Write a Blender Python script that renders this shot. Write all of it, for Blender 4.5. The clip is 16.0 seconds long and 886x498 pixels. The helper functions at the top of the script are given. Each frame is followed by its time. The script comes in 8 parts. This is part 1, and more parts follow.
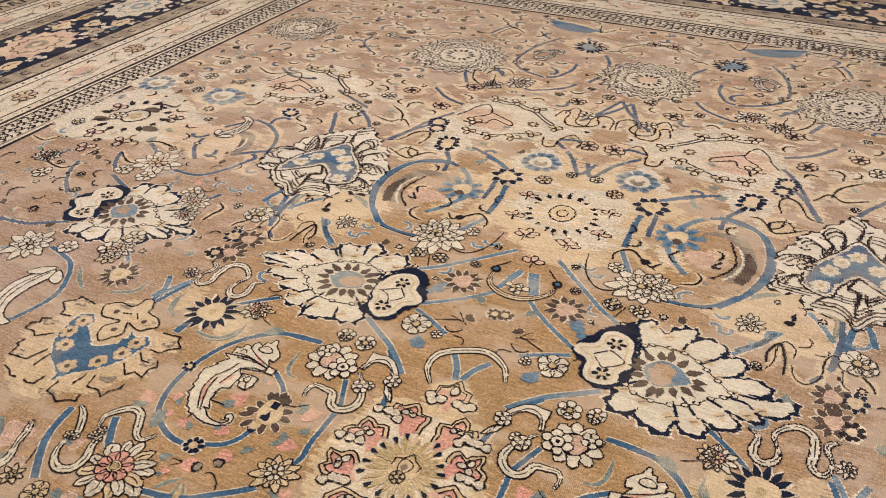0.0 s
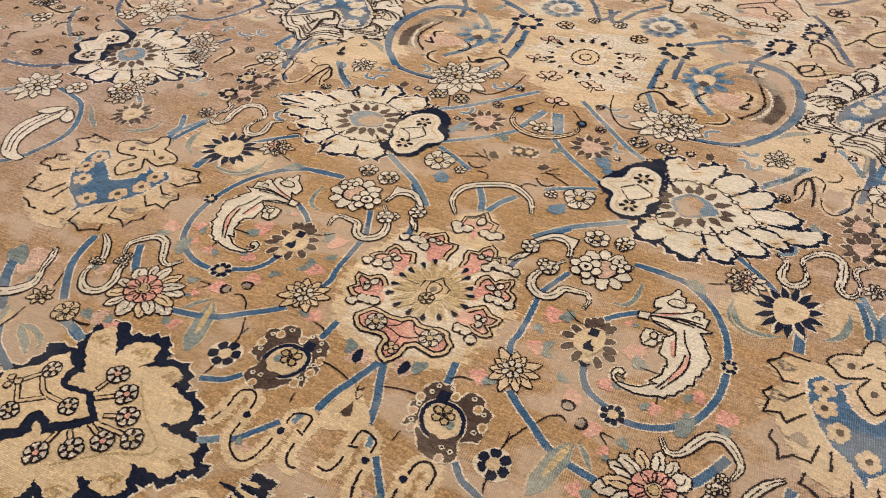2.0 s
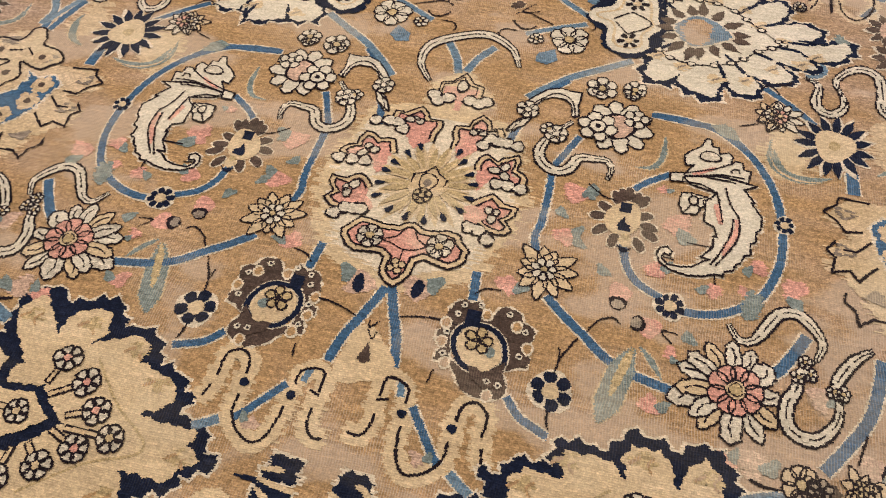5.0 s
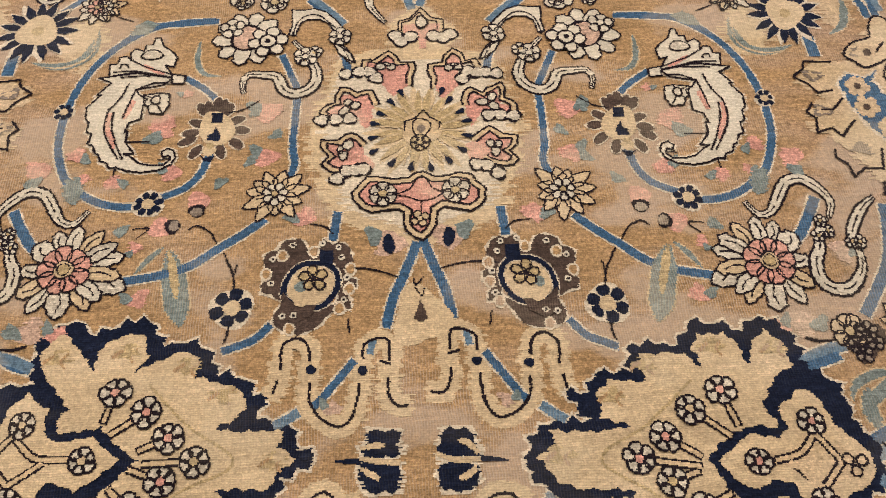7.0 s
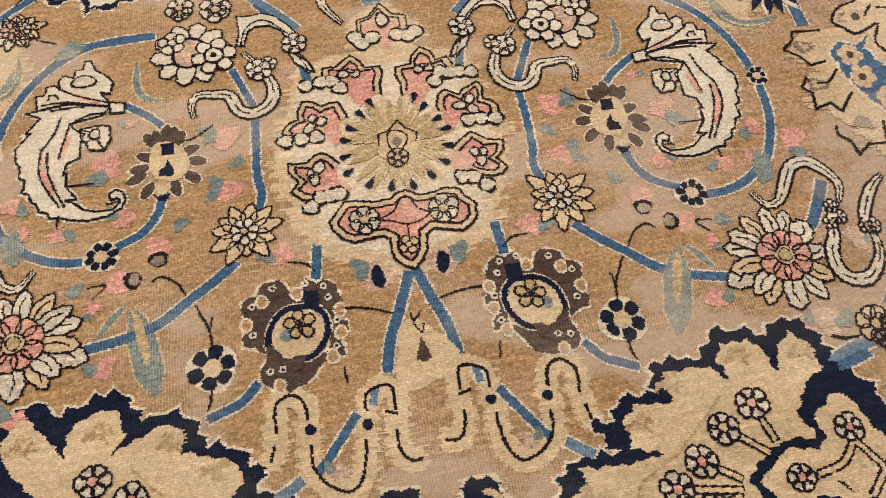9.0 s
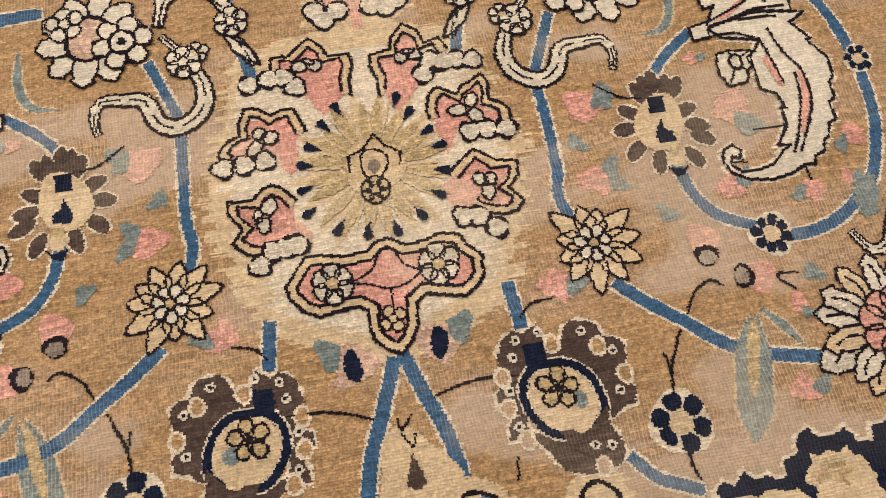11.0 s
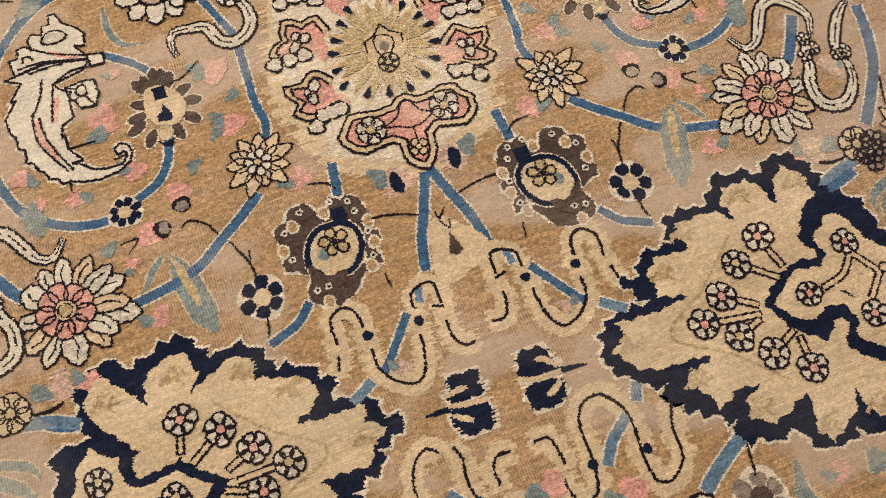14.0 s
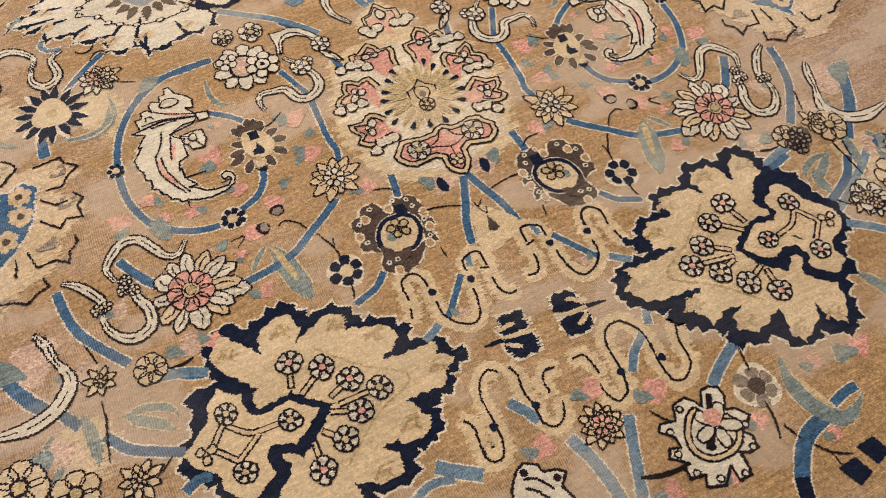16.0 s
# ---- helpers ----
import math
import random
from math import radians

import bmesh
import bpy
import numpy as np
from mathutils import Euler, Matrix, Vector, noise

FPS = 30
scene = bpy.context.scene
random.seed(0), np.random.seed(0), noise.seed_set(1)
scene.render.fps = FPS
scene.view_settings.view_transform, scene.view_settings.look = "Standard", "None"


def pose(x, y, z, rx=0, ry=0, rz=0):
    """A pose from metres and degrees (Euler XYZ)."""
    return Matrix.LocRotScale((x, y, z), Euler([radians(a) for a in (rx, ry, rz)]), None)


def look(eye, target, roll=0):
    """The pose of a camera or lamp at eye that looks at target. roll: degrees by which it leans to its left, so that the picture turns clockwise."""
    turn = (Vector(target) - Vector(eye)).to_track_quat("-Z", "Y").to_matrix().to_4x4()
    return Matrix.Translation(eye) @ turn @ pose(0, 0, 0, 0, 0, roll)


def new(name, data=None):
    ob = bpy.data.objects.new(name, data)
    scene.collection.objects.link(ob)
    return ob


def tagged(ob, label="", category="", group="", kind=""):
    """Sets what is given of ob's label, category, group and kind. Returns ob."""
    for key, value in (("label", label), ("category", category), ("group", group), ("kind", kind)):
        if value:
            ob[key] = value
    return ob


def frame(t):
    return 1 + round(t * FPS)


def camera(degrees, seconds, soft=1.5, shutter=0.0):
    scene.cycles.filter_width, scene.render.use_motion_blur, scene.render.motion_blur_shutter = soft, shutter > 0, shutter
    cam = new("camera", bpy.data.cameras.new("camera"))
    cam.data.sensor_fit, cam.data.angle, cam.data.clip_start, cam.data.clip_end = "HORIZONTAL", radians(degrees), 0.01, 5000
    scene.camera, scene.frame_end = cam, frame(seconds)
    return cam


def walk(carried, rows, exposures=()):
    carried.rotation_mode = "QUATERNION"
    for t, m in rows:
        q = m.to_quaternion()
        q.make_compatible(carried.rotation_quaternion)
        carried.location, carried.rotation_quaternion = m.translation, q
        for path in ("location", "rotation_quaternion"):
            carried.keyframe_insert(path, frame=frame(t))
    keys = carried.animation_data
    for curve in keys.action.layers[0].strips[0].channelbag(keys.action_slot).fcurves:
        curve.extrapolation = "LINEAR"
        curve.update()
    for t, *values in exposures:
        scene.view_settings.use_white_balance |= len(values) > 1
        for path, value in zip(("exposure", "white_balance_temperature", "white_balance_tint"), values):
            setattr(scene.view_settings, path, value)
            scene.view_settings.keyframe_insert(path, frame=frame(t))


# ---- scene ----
cam = camera(59.4, 16.0, soft=1.0)
PATH = [
    (0, (0.41, -0.763, 1.003), (-0.267, 0.763, -0.099), -0.3),
    (0.5, (0.439, -0.793, 0.975), (-0.227, 0.723, -0.147), -0.2),
    (1, (0.447, -0.809, 0.951), (-0.205, 0.679, -0.215), -0.1),
    (1.5, (0.423, -0.819, 0.922), (-0.209, 0.624, -0.31), -0.0),
    (2, (0.383, -0.832, 0.889), (-0.224, 0.549, -0.423), -0.1),
    (2.5, (0.339, -0.842, 0.878), (-0.238, 0.473, -0.514), -0.2),
    (3, (0.305, -0.834, 0.869), (-0.241, 0.427, -0.584), -0.5),
    (3.5, (0.272, -0.806, 0.856), (-0.238, 0.414, -0.645), -1.0),
    (4, (0.25, -0.754, 0.836), (-0.211, 0.438, -0.703), -1.6),
    (4.2, (0.246, -0.727, 0.828), (-0.188, 0.451, -0.729), -1.8),
    (6.3, (0.048, -0.641, 0.805), (-0.006, 0.397, -0.904), -1.4),
    (6.5, (0.032, -0.643, 0.807), (0.006, 0.38, -0.911), -1.3),
    (7, (0.001, -0.652, 0.823), (0.038, 0.338, -0.914), -1.0),
    (7.5, (-0.021, -0.674, 0.845), (0.068, 0.297, -0.901), -0.6),
    (8, (-0.05, -0.674, 0.859), (0.076, 0.277, -0.896), -0.2),
    (8.5, (-0.057, -0.617, 0.84), (0.097, 0.306, -0.928), 0.6),
    (9, (-0.044, -0.541, 0.786), (0.123, 0.346, -0.998), 1.0),
    (9.5, (-0.013, -0.451, 0.744), (0.143, 0.362, -1.077), 0.8),
    (9.7, (0.0, -0.418, 0.723), (0.143, 0.362, -1.113), 0.3),
    (11.8, (0.0, -0.278, 0.632), (0.137, 0.301, -1.277), 1.5),
    (12, (-0.001, -0.287, 0.635), (0.14, 0.29, -1.275), 1.6),
    (12.5, (-0.022, -0.31, 0.667), (0.119, 0.247, -1.249), 0.7),
    (13, (-0.069, -0.374, 0.726), (0.072, 0.165, -1.195), -1.1),
    (13.5, (-0.103, -0.435, 0.78), (0.068, 0.093, -1.141), -0.5),
    (14, (-0.12, -0.51, 0.839), (0.095, 0.044, -1.071), 0.5),
    (14.5, (-0.128, -0.6, 0.887), (0.14, 0.033, -0.991), 0.6),
    (15, (-0.17, -0.662, 0.92), (0.16, 0.065, -0.914), 0.9),
    (15.5, (-0.254, -0.722, 0.944), (0.132, 0.107, -0.835), 0.6),
    (16, (-0.335, -0.782, 0.959), (0.098, 0.132, -0.766), 0.2),
]
walk(cam, [(t, look(eye, target, roll)) for t, eye, target, roll in PATH])

# ---- light: a showroom lit by rows of ceiling panels ----
ROOM = (-4.6, 4.6, -5.0, 5.2, 3.0)  # x from, x to, y from, y to, ceiling height
world = bpy.data.worlds.new("room_air")
scene.world = world
world.use_nodes = True
world.node_tree.nodes["Background"].inputs[0].default_value = (1.0, 0.93, 0.84, 1)
world.node_tree.nodes["Background"].inputs[1].default_value = 0.05
PANELS = [(x, y) for x in (-2.9, -0.5, 1.9) for y in (0.5, 3.1)]
for px, py in PANELS:
    lamp = bpy.data.lights.new("ceiling_panel_light", "AREA")
    lamp.shape, lamp.size, lamp.size_y = "RECTANGLE", 1.1, 0.5
    lamp.energy = 45.5 if py < 1 else 19.5
    lamp.color = (1.0, 0.98, 1.0)
    ob = new("ceiling_panel_light", lamp)
    ob.matrix_world = pose(px, py, ROOM[4] - 0.06)
scene.view_settings.exposure = 0.0


# ---- materials ----
def mat_nodes(name):
    m = bpy.data.materials.new(name)
    m.use_nodes = True
    return m, m.node_tree.nodes, m.node_tree.links, m.node_tree.nodes["Principled BSDF"]


def math_node(nodes, links, op, a, b=None, c=None):
    n = nodes.new("ShaderNodeMath")
    n.operation = op
    for i, v in enumerate((a, b, c)):
        if v is None:
            continue
        if isinstance(v, (int, float)):
            n.inputs[i].default_value = v
        else:
            links.new(v, n.inputs[i])
    return n.outputs[0]


def noise_node(nodes, links, vec, scale, detail=2.0, stretch=(1, 1, 1)):
    mp = nodes.new("ShaderNodeMapping")
    mp.inputs["Scale"].default_value = stretch
    links.new(vec, mp.inputs["Vector"])
    n = nodes.new("ShaderNodeTexNoise")
    n.inputs["Scale"].default_value = scale
    n.inputs["Detail"].default_value = detail
    links.new(mp.outputs[0], n.inputs["Vector"])
    return n.outputs["Fac"]


def mix_color(nodes, links, fac, a, b, blend="MIX"):
    n = nodes.new("ShaderNodeMix")
    n.data_type, n.blend_type = "RGBA", blend
    for sock, v in ((n.inputs[0], fac), (n.inputs[6], a), (n.inputs[7], b)):
        if isinstance(v, (int, float)):
            sock.default_value = v
        elif isinstance(v, tuple):
            sock.default_value = (*v, 1)
        else:
            links.new(v, sock)
    return n.outputs[2]


def ramp(nodes, links, val, lo, hi):
    n = nodes.new("ShaderNodeMapRange")
    n.inputs["From Min"].default_value, n.inputs["From Max"].default_value = lo, hi
    links.new(val, n.inputs["Value"])
    return n.outputs[0]


KNOT_X, KNOT_Y = 0.0031, 0.0027  # pitch of the knots across and along the warp


def wool(name, a, b, wear=0.3, fleck=(0.62, 0.5, 0.33), grain=1.0):
    """Hand-knotted wool: two dyes drifting into one another, a painted rosy light cast, knot rows, worn flecks of bare
    warp.
    """
    m, nodes, links, bsdf = mat_nodes(name)
    geo = nodes.new("ShaderNodeNewGeometry")
    pos = geo.outputs["Position"]
    sep = nodes.new("ShaderNodeSeparateXYZ")
    links.new(pos, sep.inputs[0])
    drift = noise_node(nodes, links, pos, 1.3, 3, (0.7, 1.8, 1))
    blotch = noise_node(nodes, links, pos, 14, 3, (0.6, 1.3, 1))
    tuft = noise_node(nodes, links, pos, 260, 2, (0.5, 1.0, 1))
    fibre = noise_node(nodes, links, pos, 620, 2, (0.45, 1.6, 1))
    # knot rows across and warp columns along, each slightly wandering
    wob = math_node(nodes, links, "MULTIPLY", blotch, 0.012)
    rows = math_node(nodes, links, "SINE", math_node(nodes, links, "MULTIPLY", math_node(nodes, links, "ADD", sep.outputs["Y"], wob), 2 * math.pi / KNOT_Y))
    cols = math_node(nodes, links, "SINE", math_node(nodes, links, "MULTIPLY", math_node(nodes, links, "ADD", sep.outputs["X"], wob), 2 * math.pi / KNOT_X))
    # golden middle; rosy light cast and sheen painted at sides and far end, plus dye drift
    side = math_node(nodes, links, "ABSOLUTE", math_node(nodes, links, "ADD", sep.outputs["X"], 0.05))
    side = math_node(nodes, links, "MAXIMUM", math_node(nodes, links, "SUBTRACT", side, 0.36), 0.0)
    far = math_node(nodes, links, "MAXIMUM", sep.outputs["Y"], 0.0)
    dye_and_cast = math_node(nodes, links, "ADD", math_node(nodes, links, "MULTIPLY", side, 0.42), math_node(nodes, links, "MULTIPLY", far, 0.12))
    dye_and_cast = math_node(nodes, links, "ADD", math_node(nodes, links, "MINIMUM", dye_and_cast, 0.26), math_node(nodes, links, "MULTIPLY", drift, 0.22))
    mixed = ramp(nodes, links, math_node(nodes, links, "ADD", dye_and_cast, math_node(nodes, links, "MULTIPLY", blotch, 0.45)), 0.355, 0.655)
    col = mix_color(nodes, links, mixed, a, b)
    streak = noise_node(nodes, links, pos, 40, 4, (0.35, 4.5, 1))
    tone = math_node(nodes, links, "MULTIPLY_ADD", blotch, 0.5, 0.75)
    tone = math_node(nodes, links, "MULTIPLY", tone, math_node(nodes, links, "MULTIPLY_ADD", streak, 0.6 * grain, 1.0 - 0.3 * grain))
    tone = math_node(nodes, links, "MULTIPLY", tone, math_node(nodes, links, "MULTIPLY_ADD", tuft, 0.7 * grain, 1.0 - 0.35 * grain))
    tone = math_node(nodes, links, "MULTIPLY", tone, math_node(nodes, links, "MULTIPLY_ADD", fibre, 0.9 * grain, 1.0 - 0.45 * grain))
    tone = math_node(nodes, links, "MULTIPLY", tone, math_node(nodes, links, "MULTIPLY_ADD", rows, 0.07, 1.0))
    # every knot and every short run of a row has its own tone
    for kx, ky, amt in ((KNOT_X, KNOT_Y, 0.42), (KNOT_X * 6, KNOT_Y, 0.26), (KNOT_X * 0.45, KNOT_Y * 0.5, 0.42)):
        cellvec = nodes.new("ShaderNodeCombineXYZ")
        row = math_node(nodes, links, "FLOOR", math_node(nodes, links, "DIVIDE", math_node(nodes, links, "ADD", sep.outputs["Y"], wob), ky))
        shift = math_node(nodes, links, "MULTIPLY", row, 0.37)
        links.new(math_node(nodes, links, "FLOOR", math_node(nodes, links, "ADD", math_node(nodes, links, "DIVIDE", sep.outputs["X"], kx), shift)), cellvec.inputs[0])
        links.new(row, cellvec.inputs[1])
        white = nodes.new("ShaderNodeTexWhiteNoise")
        white.noise_dimensions = "2D"
        links.new(cellvec.outputs[0], white.inputs["Vector"])
        tone = math_node(nodes, links, "MULTIPLY", tone, math_node(nodes, links, "MULTIPLY_ADD", white.outputs["Value"], amt * grain, 1.0 - amt * grain / 2))
    grey = nodes.new("ShaderNodeCombineColor")
    for i in range(3):
        links.new(tone, grey.inputs[i])
    col = mix_color(nodes, links, 1.0, col, grey.outputs[0], "MULTIPLY")
    # rubbed places are paler
    rubbed = math_node(nodes, links, "MULTIPLY_ADD", math_node(nodes, links, "MINIMUM", math_node(nodes, links, "SUBTRACT", far, 0.25), 1.0), 0.035, noise_node(nodes, links, pos, 7, 5, (0.7, 1.2, 1)))
    rub = ramp(nodes, links, rubbed, 0.52, 0.565)
    col = mix_color(nodes, links, math_node(nodes, links, "MULTIPLY", rub, wear * 0.7), col, fleck)
    # worn places show pale upright flecks between the knots
    patch = ramp(nodes, links, noise_node(nodes, links, pos, 5.5, 3, (0.8, 1.6, 1)), 0.42, 0.58)
    dash = ramp(nodes, links, math_node(nodes, links, "ADD", cols, math_node(nodes, links, "MULTIPLY", tuft, 1.6)), 1.25, 1.7)
    worn = math_node(nodes, links, "MULTIPLY", math_node(nodes, links, "MULTIPLY", patch, dash), wear)
    col = mix_color(nodes, links, worn, col, fleck)
    links.new(col, bsdf.inputs["Base Color"])
    bsdf.inputs["Roughness"].default_value = 0.88
    bsdf.inputs["Specular IOR Level"].default_value = 0.06
    bsdf.inputs["Sheen Weight"].default_value = 0.0
    bsdf.inputs["Sheen Roughness"].default_value = 0.45
    bump = nodes.new("ShaderNodeBump")
    bump.inputs["Strength"].default_value = 0.55
    bump.inputs["Distance"].default_value = 0.0016
    hgt = math_node(nodes, links, "ADD", math_node(nodes, links, "MULTIPLY", rows, 0.14), math_node(nodes, links, "MULTIPLY", cols, 0.09))
    hgt = math_node(nodes, links, "ADD", hgt, math_node(nodes, links, "ADD", tuft, fibre))
    links.new(hgt, bump.inputs["Height"])
    links.new(bump.outputs[0], bsdf.inputs["Normal"])
    return m


CAMEL = wool("camel_wool", (0.345, 0.206, 0.094), (0.318, 0.218, 0.160), 0.62, (0.50, 0.385, 0.285))
PALE = wool("pale_tan_wool", (0.495, 0.35, 0.195), (0.50, 0.365, 0.255), 0.35, grain=0.7)
EDGE = wool("bare_warp_edging", (0.58, 0.47, 0.33), (0.57, 0.47, 0.36), 0.2, grain=0.7)
CREAM = wool("cream_wool", (0.52, 0.375, 0.215), (0.525, 0.40, 0.27), 0.22, grain=0.6)
ECRU = wool("ecru_wool", (0.50, 0.42, 0.31), (0.50, 0.42, 0.33), 0.3)
IVORY = wool("ivory_wool", (0.56, 0.475, 0.35), (0.555, 0.475, 0.38), 0.2, grain=0.55)
SLATE = wool("slate_blue_wool", (0.055, 0.075, 0.115), (0.085, 0.105, 0.145), 0.2)
NAVY = wool("navy_wool", (0.008, 0.011, 0.024), (0.013, 0.017, 0.034), 0.03)
LINE = wool("black_brown_wool", (0.014, 0.009, 0.011), (0.020, 0.014, 0.018), 0.03)
BLUE = wool("indigo_blue_wool", (0.042, 0.092, 0.155), (0.068, 0.122, 0.18), 0.2)
SKY = wool("light_blue_wool", (0.105, 0.16, 0.205), (0.16, 0.205, 0.235), 0.3)
TEAL = wool("grey_teal_wool", (0.16, 0.185, 0.165), (0.20, 0.215, 0.19), 0.3)
BROWN = wool("dark_brown_wool", (0.07, 0.045, 0.034), (0.09, 0.062, 0.048), 0.1)
PINK = wool("faded_pink_wool", (0.52, 0.245, 0.18), (0.53, 0.29, 0.225), 0.4)
BLUSH = wool("blush_wool", (0.455, 0.295, 0.205), (0.47, 0.315, 0.235), 0.4)
GOLD = wool("old_gold_wool", (0.40, 0.285, 0.14), (0.385, 0.28, 0.15), 0.25)
TAUPE = wool("taupe_wool", (0.20, 0.15, 0.11), (0.23, 0.18, 0.14), 0.35)
INKS = [CAMEL, EDGE, ECRU, SLATE, PALE, CREAM, IVORY, NAVY, LINE, BLUE, SKY, TEAL, BROWN, PINK, BLUSH, GOLD, TAUPE]


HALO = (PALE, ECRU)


def plain(name, rgb, rough=0.8):
    m, nodes, links, bsdf = mat_nodes(name)
    geo = nodes.new("ShaderNodeNewGeometry")
    f = noise_node(nodes, links, geo.outputs["Position"], 3.0, 5)
    col = mix_color(nodes, links, f, tuple(c * 0.88 for c in rgb), tuple(min(1, c * 1.08) for c in rgb))
    links.new(col, bsdf.inputs["Base Color"])
    bsdf.inputs["Roughness"].default_value = rough
    return m


def wood(name):
    m, nodes, links, bsdf = mat_nodes(name)
    geo = nodes.new("ShaderNodeNewGeometry")
    f = noise_node(nodes, links, geo.outputs["Position"], 9, 5, (1, 14, 1))
    info = nodes.new("ShaderNodeObjectInfo")
    col = mix_color(nodes, links, f, (0.16, 0.07, 0.03), (0.34, 0.17, 0.075))
    col = mix_color(nodes, links, math_node(nodes, links, "MULTIPLY", info.outputs["Random"], 0.35), col, (0.2, 0.1, 0.045))
    links.new(col, bsdf.inputs["Base Color"])
    bsdf.inputs["Roughness"].default_value = 0.42
    return m


WALL = plain("wall_paint", (0.72, 0.68, 0.6))
CEIL = plain("ceiling_paint", (0.8, 0.79, 0.76))
OAK = wood("floor_boards")
LAMPGLASS = bpy.data.materials.new("panel_diffuser")
LAMPGLASS.use_nodes = True
LAMPGLASS.node_tree.nodes["Principled BSDF"].inputs["Emission Color"].default_value = (1, 0.92, 0.8, 1)
LAMPGLASS.node_tree.nodes["Principled BSDF"].inputs["Emission Strength"].default_value = 3.0


# ---- the room ----
FLOOR_Z = -0.012


def box(name, x0, x1, y0, y1, z0, z1, mat, bevel=0.0):
    bm = bmesh.new()
    bmesh.ops.create_cube(bm, size=1)
    for v in bm.verts:
        v.co = ((x0 + x1) / 2 + v.co.x * (x1 - x0), (y0 + y1) / 2 + v.co.y * (y1 - y0), (z0 + z1) / 2 + v.co.z * (z1 - z0))
    if bevel:
        bmesh.ops.bevel(bm, geom=bm.edges[:], offset=bevel, segments=2, affect="EDGES")
    me = bpy.data.meshes.new(name)
    bm.to_mesh(me)
    bm.free()
    me.materials.append(mat)
    return new(name, me)


X0, X1, Y0, Y1, H = ROOM
tagged(box("floor", X0, X1, Y0, Y1, FLOOR_Z - 0.2, FLOOR_Z - 0.004, OAK), "brown wooden board floor under the carpet", "floor", kind="structure")
tagged(box("ceiling", X0, X1, Y0, Y1, H, H + 0.2, CEIL), "plain white ceiling", "ceiling", kind="structure")
for nm, b in (("wall_west", (X0 - 0.2, X0, Y0, Y1)), ("wall_east", (X1, X1 + 0.2, Y0, Y1)),
              ("wall_south", (X0 - 0.2, X1 + 0.2, Y0 - 0.2, Y0)), ("wall_north", (X0 - 0.2, X1 + 0.2, Y1, Y1 + 0.2))):
    tagged(box(nm, *b, FLOOR_Z - 0.2, H + 0.2, WALL), "plain off-white painted wall", "wall", kind="structure")
for px, py in PANELS:
    rig = new("ceiling_light")
    rig.location = (px, py, H)
    tagged(rig, "flat white ceiling panel light", "ceiling light", "ceiling panel lights")
    fr = box("frame", -0.6, 0.6, -0.3, 0.3, -0.05, 0.0, CEIL, 0.006)
    df = box("diffuser", -0.55, 0.55, -0.25, 0.25, -0.054, -0.045, LAMPGLASS)
    fr.parent = df.parent = rig


# ---- the carpet: every figure is a tuft of wool lying on the field ----
def lay(u, v):
    """From the drawn design to the floor: the old carpet lies slightly skewed."""
    return u - 0.008 + 0.014 * v, v - (0.035 + 0.018 * max(v, 0.0)) * u


def woven(u0, v0):
    """The weaver's right half strays a little from a true mirror image of the left."""
    u, v = min(u0, 1.0), max(-0.7, min(v0, 1.6))
    return u0 + (0.0043 + 0.0294 * u + 0.0221 * v + 0.0189 * u * v + -0.0953 * u * u + -0.0292 * v * v), v0 + (0.0097 + -0.0845 * u + -0.0167 * v + 0.0980 * u * v + 0.1363 * u * u + 0.0091 * v * v)


carpet = new("carpet")
tagged(carpet, "worn hand-knotted camel wool carpet with blue vines and cream palmettes", "carpet")
LEVEL = 0.0003
LAID, TAKEN = [0], set()


def spline(pts, closed=False, step=0.004):
    """A smooth line through the points."""
    n = len(pts)
    out = []
    for i in range(n if closed else n - 1):
        if closed:
            p0, p1, p2, p3 = (pts[(i + k) % n] for k in (-1, 0, 1, 2))
        else:
            p0, p1, p2, p3 = pts[max(i - 1, 0)], pts[i], pts[i + 1], pts[min(i + 2, n - 1)]
        m = max(2, int(math.dist(p1, p2) / step))
        for j in range(m):
            t = j / m
            out.append(tuple(0.5 * (2 * p1[k] + (p2[k] - p0[k]) * t + (2 * p0[k] - 5 * p1[k] + 4 * p2[k] - p3[k]) * t * t
                             + (3 * p1[k] - p0[k] - 3 * p2[k] + p3[k]) * t ** 3) for k in (0, 1)))
    if not closed:
        out.append(pts[-1])
    return out


def straight(pts, closed=False, step=0.004):
    n = len(pts)
    out = []
    for i in range(n if closed else n - 1):
        a, b = pts[i], pts[(i + 1) % n]
        m = max(1, int(math.dist(a, b) / step))
        out += [(a[0] + (b[0] - a[0]) * j / m, a[1] + (b[1] - a[1]) * j / m) for j in range(m)]
    if not closed:
        out.append(pts[-1])
    return out


